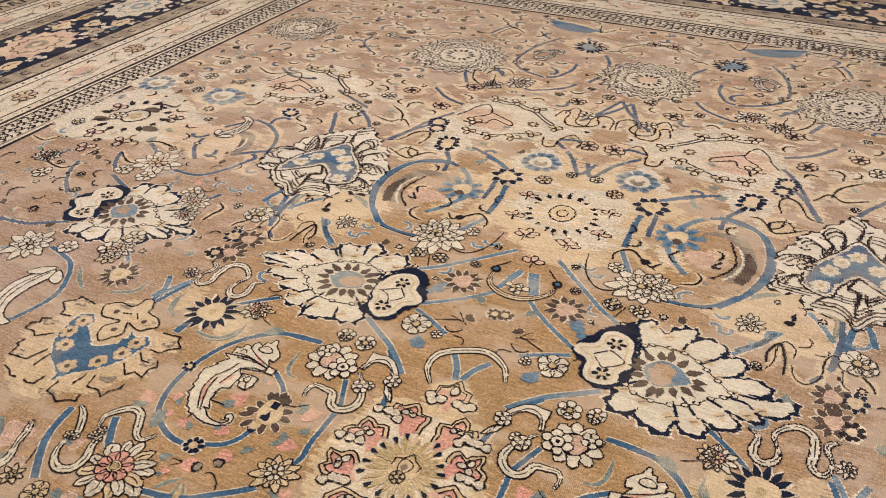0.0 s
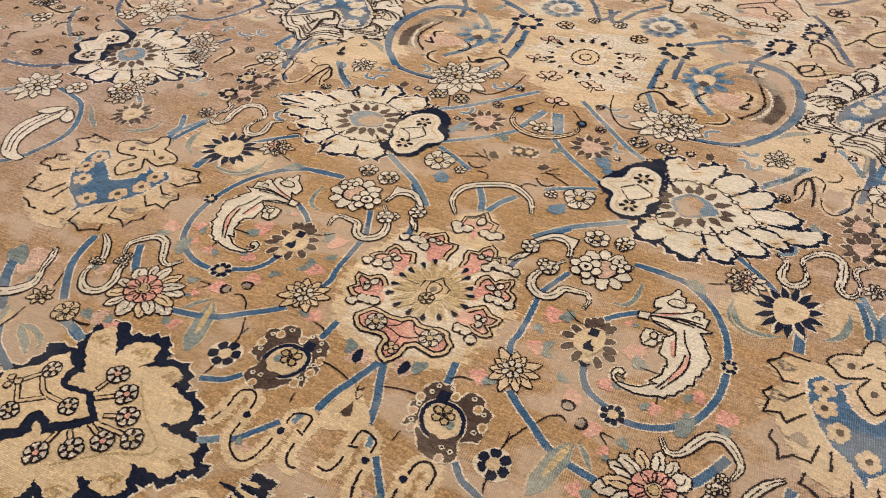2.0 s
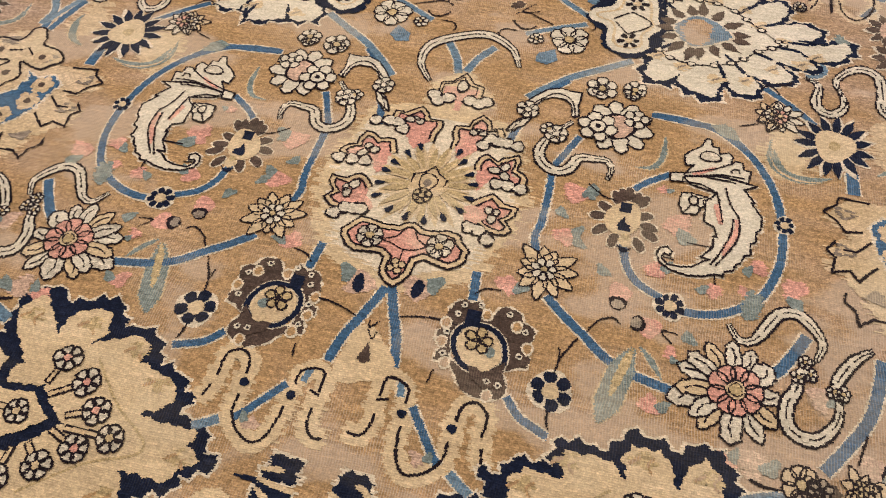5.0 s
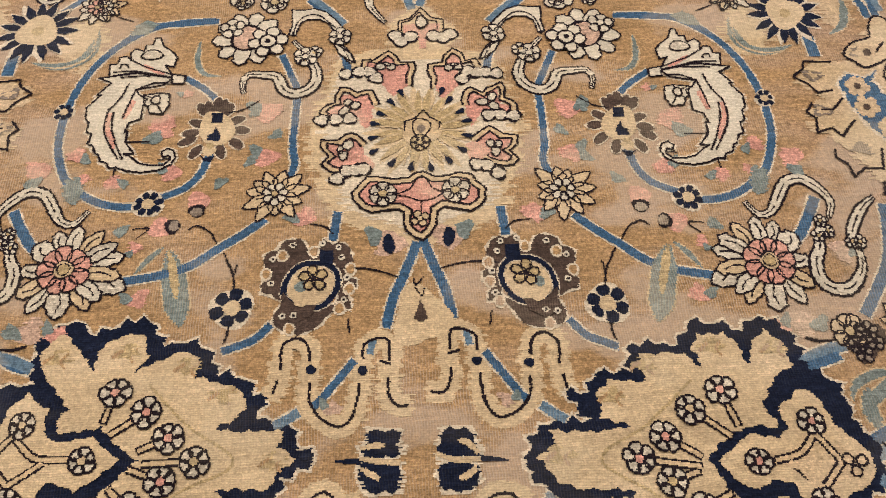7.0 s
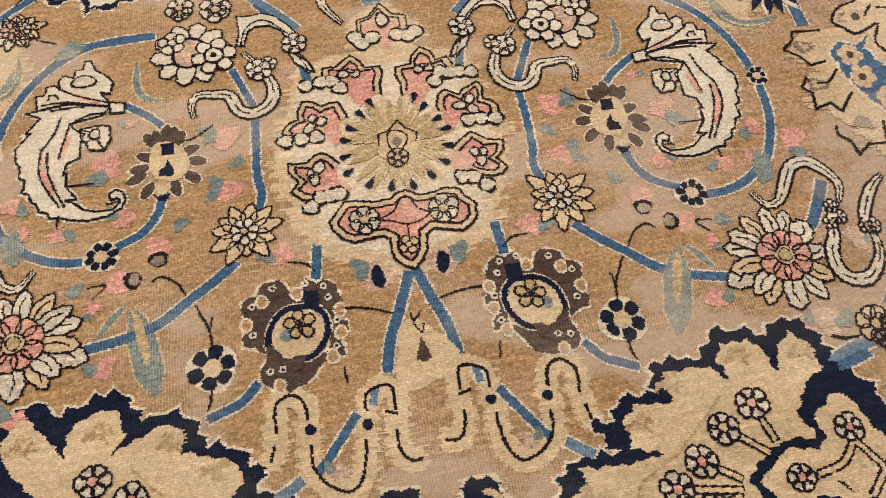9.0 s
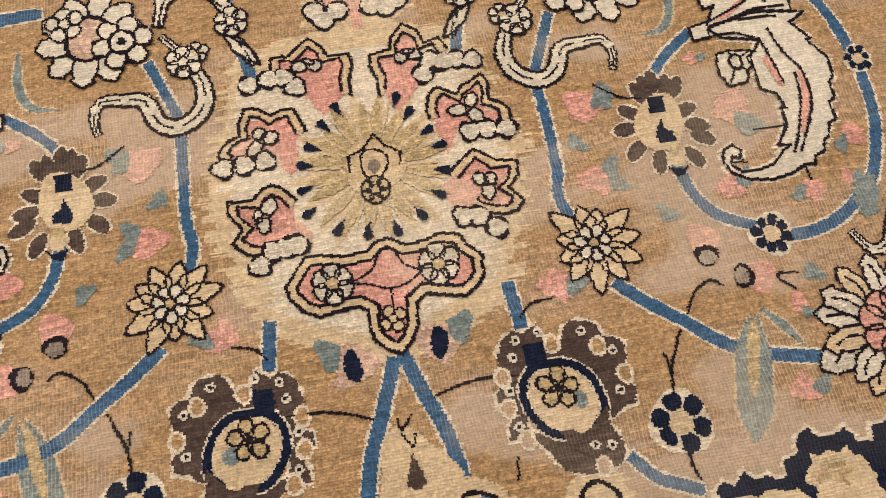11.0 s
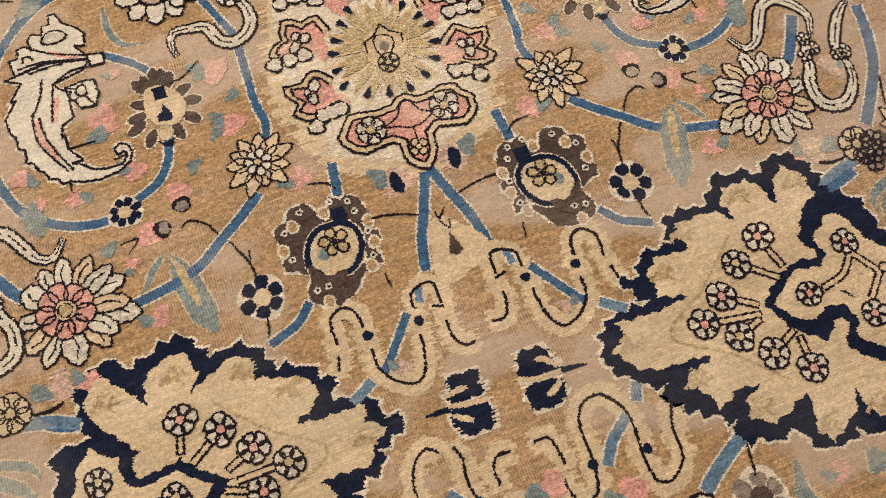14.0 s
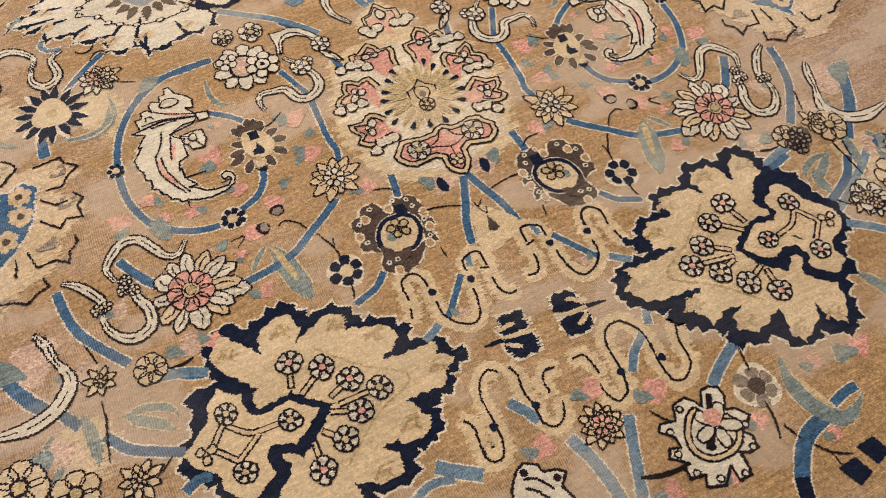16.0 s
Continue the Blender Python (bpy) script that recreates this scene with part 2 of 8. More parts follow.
class Weave:
    """One knotted figure, gathered stroke by stroke and then linked as one mesh under the carpet."""

    def __init__(self, rng):
        self.verts, self.faces, self.inks, self.rng = [], [], [], rng
        self.flip, self.frame, self.count = False, None, 0
        self.along, self.drift = None, True

    def at(self, base=None, tip=None, side=1):
        """Draw in a frame whose s runs from base to tip (0 to 1) and whose d runs to its left."""
        self.frame = (base, tip, side) if base else None

    def put(self, p):
        if self.frame:
            (bx, by), (tx, ty), side = self.frame
            dx, dy = tx - bx, ty - by
            p = (bx + p[0] * dx - p[1] * side * dy, by + p[0] * dy + p[1] * side * dx)
        if self.along:
            p = self.along(*p)
        if not self.flip:
            return p[0], p[1]
        return woven(-p[0], p[1]) if self.drift else (-p[0], p[1])

    def height(self, level):
        LAID[0] += 1
        return level * LEVEL + (LAID[0] * 89 % 241) * 0.0000012

    def cell(self, q):
        """Size of a knot; far up the field two by two are taken together."""
        k = 1.0 if min(p[1] for p in q) < 0.75 and abs(q[0][0]) < 1.2 else 1.7
        if max(p[1] for p in q) < 0.33 and abs(q[0][0]) < 0.62:
            k = 0.72
        return KNOT_X * 0.72 * k, KNOT_Y * 0.72 * k

    @staticmethod
    def spans(q, rows, ch):
        """Adds to rows the stretches of each knot row that lie inside the outline q."""
        n = len(q)
        lo, hi = min(p[1] for p in q), max(p[1] for p in q)
        hits = {}
        for i in range(n):
            (x1, y1), (x2, y2) = q[i], q[(i + 1) % n]
            if y1 == y2:
                continue
            sign = 1 if y2 > y1 else -1
            a, b = (y1, y2) if y2 > y1 else (y2, y1)
            for r in range(math.ceil(a / ch - 0.5), math.ceil(b / ch - 0.5)):
                yc = (r + 0.5) * ch
                hits.setdefault(r, []).append((x1 + (x2 - x1) * (yc - y1) / (y2 - y1), sign))
        for r, h in hits.items():
            h.sort()
            wind, start = 0, 0.0
            for x, sgn in h:
                if wind == 0:
                    start = x
                wind += sgn
                if wind == 0:
                    rows.setdefault(r, []).append((start, x))

    def weave_rows(self, rows, ink, z, cw, ch, rough):
        """Turns the stretches into rows of knots, with uneven ends."""
        r01, amp = self.rng.random, 0.35 + 1.5 * max(0.0, rough - 0.5)
        e0 = e1 = 0.0
        for r in sorted(rows):
            merged = []
            for x0, x1 in sorted(rows[r]):
                if merged and x0 <= merged[-1][1] + cw * 0.2:
                    merged[-1][1] = max(merged[-1][1], x1)
                else:
                    merged.append([x0, x1])
            if r01() < 0.6:
                e0, e1 = (r01() * 2 - 1) * amp, (r01() * 2 - 1) * amp
            for x0, x1 in merged:
                f = min(1.0, (x1 - x0) / cw / 5) if rough > 0.7 else 1.0
                x0, x1 = round(x0 / cw + e0 * f) * cw, round(x1 / cw + e1 * f) * cw
                if x1 - x0 < cw * 0.5:
                    x1 = x0 + cw
                b = len(self.verts)
                j0, j1 = (r01() - 0.5) * cw * 0.5, (r01() - 0.5) * cw * 0.5
                zz = z
                if r % 4 == 0 and x0 < 0 and z > 0.0008:
                    TAKEN.update((i, int(r * ch / 0.02)) for i in range(math.floor(x0 / 0.02), math.floor(x1 / 0.02) + 1))
                self.verts += [(*lay(x0 + j0, r * ch), zz), (*lay(x1 + j1, r * ch), zz), (*lay(x1 + j1, r * ch + ch), zz), (*lay(x0 + j0, r * ch + ch), zz)]
                self.faces.append([b, b + 1, b + 2, b + 3])
                self.inks.append(ink)

    def area(self, pts, ink, level, curve=False, rough=0.5):
        q = [self.put(p) for p in pts]
        if curve:
            q = spline(q, True, 0.006)
        cw, ch = self.cell(q)
        rows = {}
        self.spans(q, rows, ch)
        self.weave_rows(rows, ink, self.height(level), cw, ch, rough)

    def stroke(self, pts, width, ink, level, curve=True, closed=False, ends=(1, 1), rough=0.45):
        q = [self.put(p) for p in pts]
        q = (spline if curve else straight)(q, closed, 0.006)
        if closed:
            q.append(q[0])
        cw, ch = self.cell(q)
        if ink is LINE and width < 0.006:
            width *= 0.7 if ch < 0.0025 else 0.95
        width = max(width, ch * 1.12)
        n, rows = len(q), {}
        for i in range(n - 1):
            (ax, ay), (bx, by) = q[i], q[i + 1]
            dx, dy = bx - ax, by - ay
            ln = math.hypot(dx, dy)
            if ln < 1e-7:
                continue
            t = (i + 0.5) / (n - 1)
            w = width / 2 * (ends[0] + (1 - ends[0]) * min(1, t * 3)) * (ends[1] + (1 - ends[1]) * min(1, (1 - t) * 3))
            w = max(w, ch * 0.56)
            ux, uy = dx / ln * w, dy / ln * w
            e = 0.45
            self.spans([(ax - ux * e - uy, ay - uy * e + ux), (bx + ux * e - uy, by + uy * e + ux), (bx + ux * e + uy, by + uy * e - ux), (ax - ux * e + uy, ay - uy * e - ux)], rows, ch)
        self.weave_rows(rows, ink, self.height(level), cw, ch, rough)

    def disc(self, c, r, ink, level, n=14, squash=1.0, turn=0.0, wave=0.08, rough=0.5):
        ca, sa = math.cos(turn), math.sin(turn)
        ph = self.rng.uniform(0, 6)
        pts = []
        for i in range(n):
            a = 2 * math.pi * i / n
            k = r * (1 + wave * math.sin(3 * a + ph))
            x, y = k * math.cos(a), k * squash * math.sin(a)
            pts.append((c[0] + x * ca - y * sa, c[1] + x * sa + y * ca))
        self.area(pts, ink, level, True, rough)

    def petals(self, c, r0, r1, wid, n, ink, level, turn=0.0, line=None, blunt=False, squash=1.0, lw=0.003, vary=0.12):
        for i in range(n):
            a = turn + 2 * math.pi * i / n + self.rng.uniform(-0.06, 0.06)
            ra = r1 * (1 + self.rng.uniform(-vary, vary))
            m = r0 + (ra - r0) * (0.6 if blunt else 0.45)
            shape = [(r0, -wid * 0.3), (m, -wid * 0.5), (ra * 0.97 if blunt else ra * 0.9, -wid * (0.32 if blunt else 0.2)), (ra, 0),
                     (ra * 0.97 if blunt else ra * 0.9, wid * (0.32 if blunt else 0.2)), (m, wid * 0.5), (r0, wid * 0.3)]
            ca, sa = math.cos(a), math.sin(a)
            pts = [(c[0] + x * ca - y * sa, c[1] + (x * sa + y * ca) * squash) for x, y in shape]
            self.area(pts, ink, level, blunt)
            if line:
                self.stroke(pts, lw, line, level + 1, curve=blunt, closed=True)

    def done(self, name, label=""):
        if not self.faces:
            return None
        me = bpy.data.meshes.new(name)
        me.from_pydata(self.verts, [], self.faces)
        used = sorted(set(self.inks), key=INKS.index)
        for m in used:
            me.materials.append(m)
        me.polygons.foreach_set("material_index", [used.index(k) for k in self.inks])
        me.update()
        up = np.zeros(len(me.polygons) * 3)
        me.polygons.foreach_get("normal", up)
        if (up[2::3] < 0).any():
            bm = bmesh.new()
            bm.from_mesh(me)
            bmesh.ops.reverse_faces(bm, faces=[f for f in bm.faces if f.normal.z < 0])
            bm.to_mesh(me)
            bm.free()
        ob = new(name, me)
        ob.parent = carpet
        if label:
            tagged(ob, label)
        return ob


SEED = [0]


def motif(name, draw, both=True, label=""):
    """A figure on the left half and, where both, its mirror image on the right."""
    for flip in ((False, True) if both else (False,)):
        SEED[0] += 1
        w = Weave(random.Random(SEED[0]))
        w.flip = flip
        draw(w)
        w.done(name, label)


def both_sides(half):
    return half + [(-x, y) for x, y in reversed(half) if abs(x) > 1e-4]


def scaled(pts, f, c=None):
    c = c or (sum(p[0] for p in pts) / len(pts), sum(p[1] for p in pts) / len(pts))
    return [(c[0] + (p[0] - c[0]) * f, c[1] + (p[1] - c[1]) * f) for p in pts]


def toothed(pts, amp, pitch, rng):
    """The closed outline with small uneven teeth along it."""
    out = []
    n = len(pts)
    for i in range(n):
        a, b = pts[i], pts[(i + 1) % n]
        ln = math.dist(a, b)
        m = max(1, round(ln / pitch))
        for j in range(m):
            t = j / m
            k = (amp if j % 2 else -amp * 0.4) * rng.uniform(0.3, 1.2)
            dx, dy = (b[0] - a[0]) / ln, (b[1] - a[1]) / ln
            out.append((a[0] + (b[0] - a[0]) * t - dy * k, a[1] + (b[1] - a[1]) * t + dx * k))
    return out


def wavy(pts, amp, pitch, rng):
    """The closed outline wandering in and out like a cloud edge."""
    q = spline(pts, True, pitch)
    c = (sum(p[0] for p in q) / len(q), sum(p[1] for p in q) / len(q))
    return [(c[0] + (p[0] - c[0]) * f, c[1] + (p[1] - c[1]) * f) for i, p in enumerate(q) for f in (1 + (amp if i % 2 else -amp) * rng.uniform(0.4, 1.3),)]


def inset(pts, d):
    """The closed outline drawn in by d (out, where d is negative)."""
    n = len(pts)
    turn = sum(pts[i][0] * pts[(i + 1) % n][1] - pts[(i + 1) % n][0] * pts[i][1] for i in range(n))
    k = d if turn > 0 else -d
    out = []
    for i in range(n):
        (ax, ay), (bx, by), (cx, cy) = pts[i - 1], pts[i], pts[(i + 1) % n]
        l1, l2 = math.dist((ax, ay), (bx, by)) or 1, math.dist((bx, by), (cx, cy)) or 1
        nx, ny = -(by - ay) / l1 - (cy - by) / l2, (bx - ax) / l1 + (cx - bx) / l2
        m = max(0.9, nx * nx + ny * ny)
        out.append((bx + 2 * k * nx / m, by + 2 * k * ny / m))
    return out


def tongue(w, base, tip, width, ink, level, line=LINE, lw=0.0032, vein=True):
    """One ragged outlined petal from base to tip."""
    dx, dy = tip[0] - base[0], tip[1] - base[1]
    ln = math.hypot(dx, dy)
    r = w.rng.uniform
    sides = [(0.0, 0.34), (0.3, 0.46), (0.55, 0.5 * r(0.8, 1.1)), (0.72, 0.36), (0.8, 0.42 * r(0.8, 1.1)), (0.94, 0.16), (1.0, 0.05)]
    shape = [(t, h) for t, h in sides] + [(t, -h * r(0.85, 1.1)) for t, h in reversed(sides)]
    pts = [(base[0] + t * dx - h * width * dy / ln, base[1] + t * dy + h * width * dx / ln) for t, h in shape]
    w.area(pts, ink, level)
    w.stroke(pts, lw, line, level + 1, False, True)
    if vein:
        w.stroke([(base[0] + t * dx - k * dy / ln, base[1] + t * dy + k * dx / ln) for t, k in ((0.15, 0.0), (0.45, width * 0.12), (0.75, -width * 0.05))], lw * 0.85, line, level + 1)


def knuckle(w, c, r, ink=IVORY, level=6, n=6):
    """A tight bunch of round outlined petals."""
    w.petals(c, r * 0.25, r, r * 0.85, n, ink, level, 0.5, LINE, True, lw=0.003, vary=0.08)
    w.disc(c, r * 0.36, LINE, level + 2, 8)
    w.disc(c, r * 0.26, ink, level + 3, 8)


def shifted(p, dx, dy):
    return (p[0] + dx, p[1] + dy)


def gap(pts):
    return math.dist(pts[0], pts[1])


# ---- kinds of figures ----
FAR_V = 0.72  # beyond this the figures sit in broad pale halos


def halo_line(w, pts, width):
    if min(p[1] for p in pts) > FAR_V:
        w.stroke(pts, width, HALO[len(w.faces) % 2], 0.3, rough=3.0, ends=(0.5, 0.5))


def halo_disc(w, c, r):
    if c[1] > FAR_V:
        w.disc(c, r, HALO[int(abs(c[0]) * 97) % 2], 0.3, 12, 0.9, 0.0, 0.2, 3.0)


def vine(pts, width=0.010, ink=BLUE, both=True, halo=0.005, ends=(1, 1)):
    def draw(w):
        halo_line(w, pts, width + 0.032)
        if halo and min(p[1] for p in pts) < FAR_V:
            w.stroke(pts, width + halo * 0.85, EDGE, 1, rough=0.8)
        w.stroke(pts, width, ink, 2, ends=ends)
    motif("vine", draw, both)


def twig(pts, width=0.0035, both=True, ink=LINE, halo=0.0):
    def draw(w):
        if halo:
            w.stroke(pts, halo, CREAM if pts[0][1] > FAR_V else PALE, 1, rough=1.6, ends=(0.6, 0.6))
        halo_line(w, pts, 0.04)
        w.stroke(pts, width, ink, 4, ends=(0.6, 0.6))
    motif("twig", draw, both)


def cloudband(pts, width=0.014, both=True, fill=IVORY):
    def draw(w):
        w.stroke(pts, width + 0.006, LINE, 3, ends=(0.4, 0.4))
        w.stroke(pts, width, fill, 4, ends=(0.3, 0.3))
        w.stroke(pts, 0.0028, LINE, 5, ends=(0.5, 0.5))
        q = spline(pts, False, 0.02)
        for i in range(2, len(q) - 1, 3):
            w.disc(q[i], width * 0.34, fill, 6, 7)
    motif("cloudband", draw, both)


def daisy(c, r, n=10, both=True, core=PINK, fill=CREAM, turn=0.2, double=False):
    def draw(w):
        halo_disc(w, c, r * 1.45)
        w.petals(c, r * 0.2, r, r * 0.5, n, fill, 4, turn, LINE, lw=0.003, vary=0.2)
        if double:
            w.petals(c, r * 0.25, r * 0.7, r * 0.45, n, fill, 6, turn + 0.3, LINE, lw=0.003)
        w.petals(c, r * 0.12, r * 0.42, r * 0.26, 7, core, 8, turn, LINE, True, lw=0.0026)
        w.disc(c, r * 0.15, LINE, 10, 8)
        w.disc(c, r * 0.10, GOLD, 11, 8)
    motif("daisy", draw, both)


def ring_flower(c, r, n=8, petal=NAVY, core=CREAM, both=True, squash=1.0, hole=0.42):
    def draw(w):
        halo_disc(w, c, r * 1.8)
        w.disc(c, r * 1.1, EDGE, 2, 14, squash)
        w.petals(c, r * hole, r, 4.0 * r / n, n, petal, 4, 0.3, None, True, squash)
        w.disc(c, r * hole, core, 5, 10, squash)
    motif("ring_flower", draw, both)


def sun_flower(c, r, n=15, petal=NAVY, core=CREAM, both=True, turn=0.0, squash=1.0, hole=0.5):
    def draw(w):
        halo_disc(w, c, r * 1.4)
        w.petals(c, r * hole * 0.85, r * 1.05, 4.4 * r / n, n, EDGE, 3, turn, None, False, squash, vary=0.04)
        w.petals(c, r * hole * 0.85, r, 3.6 * r / n, n, petal, 4, turn, None, False, squash, vary=0.04)
        w.disc(c, r * hole, core, 5, 14, squash, wave=0.12)
        w.disc(c, r * hole * 0.3, GOLD if core is CREAM else core, 6, 8, squash)
    motif("sun_flower", draw, both)


def blossom(c, r, n=6, both=True, fill=IVORY, core=GOLD):
    """A small outlined flower of round petals."""
    def draw(w):
        halo_disc(w, c, r * 1.8)
        w.petals(c, r * 0.3, r, r * 0.8, n, fill, 5, 0.4, LINE, True, lw=0.003)
        w.disc(c, r * 0.34, LINE, 7, 8)
        w.disc(c, r * 0.24, core, 8, 8)
    motif("blossom", draw, both)


def bud(c, r=0.014, turn=0.0, ink=PINK, leaf=TEAL, both=True):
    def draw(w):
        w.disc(c, r, ink, 2, 9, 0.85, turn, 0.2, 1.6)
        if leaf:
            d = (math.cos(turn + 2.2) * r * 1.15, math.sin(turn + 2.2) * r * 1.15)
            w.disc(shifted(c, *d), r * 0.5, leaf, 3, 8, 1.5, turn, 0.25)
    motif("bud", draw, both)


def capped_bud(c, r=0.016, turn=0.0, both=True):
    def draw(w):
        w.disc(c, r, PINK, 2, 10, 0.9, turn, 0.15)
        d = (math.cos(turn) * r * 0.9, math.sin(turn) * r * 0.9)
        w.disc(shifted(c, *d), r * 0.62, LINE, 3, 9, 1.15, turn, 0.1)
        d = (math.cos(turn) * r * 1.05, math.sin(turn) * r * 1.05)
        w.disc(shifted(c, *d), r * 0.42, TAUPE, 4, 9, 1.2, turn, 0.1)
    motif("capped_bud", draw, both)


def leaf(pts, width, outer=TEAL, inner=GOLD, both=True):
    def draw(w):
        w.stroke(pts, width + 0.004, PALE, 1, ends=(0.15, 0.1))
        w.stroke(pts, width, outer, 2, ends=(0.12, 0.05))
        if inner:
            w.stroke(pts[:-1], width * 0.35, inner, 3, ends=(0.2, 0.2))
    motif("leaf", draw, both)


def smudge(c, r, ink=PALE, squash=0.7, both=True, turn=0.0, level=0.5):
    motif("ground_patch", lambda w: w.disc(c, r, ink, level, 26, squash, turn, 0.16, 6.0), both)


# ---- field of the carpet ----
HALF_W, TOP, MID = 1.606, 2.445, -0.432  # inner field: half width, far edge, cross axis
BORDER = 1.30
LOW = 2 * MID - TOP


def sheet(name, u0, u1, v0, v1, ink, z, label="", depth=0.0):
    nu, nv = max(1, int(abs(u1 - u0) / 0.3)), max(1, int(abs(v1 - v0) / 0.3))
    verts = [(*lay(u0 + (u1 - u0) * i / nu, v0 + (v1 - v0) * j / nv), z) for j in range(nv + 1) for i in range(nu + 1)]
    faces = [[j * (nu + 1) + i, j * (nu + 1) + i + 1, (j + 1) * (nu + 1) + i + 1, (j + 1) * (nu + 1) + i] for j in range(nv) for i in range(nu)]
    me = bpy.data.meshes.new(name)
    me.from_pydata(verts, [], faces)
    me.materials.append(ink)
    ob = new(name, me)
    ob.parent = carpet
    if label:
        tagged(ob, label)
    return ob


sheet("field", -HALF_W, HALF_W, LOW, TOP, CAMEL, 0.0, "camel wool ground with golden and pinkish streaks")


# ---- the rosette on the long axis ----
def draw_rosette(w):
    half = [(0.0, 0.150), (-0.045, 0.150), (-0.096, 0.134), (-0.122, 0.105), (-0.130, 0.065), (-0.145, 0.02), (-0.143, -0.03), (-0.133, -0.07), (-0.118, -0.1), (-0.105, -0.135), (-0.075, -0.15), (-0.03, -0.168), (0.0, -0.185)]
    w.area(both_sides(half), CREAM, 1, True, 4.5)
    w.area(scaled(both_sides(half), 0.86), EDGE, 1.4, True, 5.0)
    w.area(scaled(both_sides(half), 0.74), CREAM, 1.7, True, 4.0)
    c = [(0.007, 0.002)][0]
    w.petals(c, 0.03, 0.083, 0.014, 20, CREAM, 2, 0.1, None, False, vary=0.1)
    lobes = [([(-0.074, 0.113), (-0.073, 0.128), (-0.063, 0.128), (-0.059, 0.126), (-0.049, 0.134), (-0.036, 0.144), (-0.026, 0.135), (-0.020, 0.122), (0.000, 0.122), (0.002, 0.110), (-0.003, 0.094), (-0.004, 0.077)], [(-0.072, 0.112), (-0.069, 0.123), (-0.058, 0.123), (-0.035, 0.142), (-0.024, 0.128), (-0.021, 0.119), (-0.004, 0.118), (-0.009, 0.079), (-0.030, 0.060), (-0.039, 0.072), (-0.054, 0.103)], [(-0.038, 0.119), (-0.049, 0.114), (-0.031, 0.113)], [(-0.096, 0.101), (-0.077, 0.105), (-0.063, 0.105), (-0.053, 0.093)]),
             ([(-0.126, 0.028), (-0.130, 0.033), (-0.126, 0.041), (-0.119, 0.047), (-0.110, 0.050), (-0.109, 0.064), (-0.102, 0.077), (-0.091, 0.076), (-0.079, 0.067), (-0.070, 0.071), (-0.058, 0.071), (-0.054, 0.061), (-0.049, 0.047)], [(-0.105, 0.063), (-0.088, 0.066), (-0.079, 0.060), (-0.061, 0.067), (-0.057, 0.055), (-0.060, 0.013), (-0.068, 0.004), (-0.081, 0.028), (-0.107, 0.025), (-0.121, 0.033), (-0.110, 0.041)], [(-0.092, 0.051), (-0.080, 0.045), (-0.098, 0.034)], [(-0.127, 0.020), (-0.107, 0.021), (-0.089, 0.022)]),
             ([(-0.066, -0.019), (-0.076, -0.007), (-0.086, -0.002), (-0.094, -0.005), (-0.103, -0.014), (-0.112, -0.014), (-0.126, -0.013), (-0.126, -0.024), (-0.115, -0.041), (-0.125, -0.053), (-0.113, -0.064), (-0.098, -0.068)], [(-0.087, -0.006), (-0.070, -0.018), (-0.069, -0.034), (-0.054, -0.055), (-0.059, -0.063), (-0.072, -0.059), (-0.085, -0.056), (-0.099, -0.062), (-0.116, -0.055), (-0.108, -0.042), (-0.120, -0.024), (-0.116, -0.018), (-0.098, -0.015)], [(-0.101, -0.030), (-0.089, -0.021), (-0.096, -0.041)], [(-0.090, -0.064), (-0.079, -0.063), (-0.069, -0.062), (-0.103, -0.076)]),
             ([(0.064, 0.043), (0.063, 0.053), (0.068, 0.068), (0.076, 0.074), (0.084, 0.069), (0.093, 0.064), (0.099, 0.072), (0.109, 0.076), (0.119, 0.082), (0.124, 0.073), (0.122, 0.054), (0.131, 0.050), (0.138, 0.042), (0.138, 0.032), (0.133, 0.027)], [(0.068, 0.036), (0.071, 0.065), (0.091, 0.060), (0.113, 0.072), (0.116, 0.044), (0.131, 0.040), (0.126, 0.030), (0.112, 0.035), (0.092, 0.035), (0.086, 0.024), (0.074, 0.006)], [(0.106, 0.057), (0.089, 0.047), (0.108, 0.038)], [(0.099, 0.024), (0.114, 0.024), (0.132, 0.022)]),
             ([(0.072, -0.015), (0.083, -0.005), (0.098, 0.006), (0.109, -0.002), (0.116, -0.008), (0.135, -0.011), (0.133, -0.025), (0.122, -0.036), (0.133, -0.049), (0.126, -0.059), (0.113, -0.060), (0.095, -0.056), (0.088, -0.050)], [(0.075, -0.017), (0.097, 0.000), (0.112, -0.012), (0.128, -0.018), (0.117, -0.034), (0.125, -0.049), (0.114, -0.057), (0.091, -0.050), (0.085, -0.061), (0.067, -0.046), (0.065, -0.025)], [(0.097, -0.023), (0.109, -0.024), (0.104, -0.039)], [(0.078, -0.057), (0.091, -0.059), (0.105, -0.072)]),
             ([(0.022, 0.072), (0.023, 0.089), (0.018, 0.106), (0.019, 0.117), (0.040, 0.121), (0.042, 0.133), (0.055, 0.147), (0.068, 0.138), (0.072, 0.123), (0.087, 0.127), (0.093, 0.114)], [(0.027, 0.077), (0.024, 0.110), (0.043, 0.116), (0.055, 0.137), (0.066, 0.128), (0.069, 0.116), (0.060, 0.105), (0.068, 0.090), (0.058, 0.077), (0.038, 0.052)], [(0.055, 0.116), (0.047, 0.110), (0.063, 0.111)], [(0.075, 0.103), (0.087, 0.100), (0.098, 0.101), (0.114, 0.098), (0.066, 0.089)])]
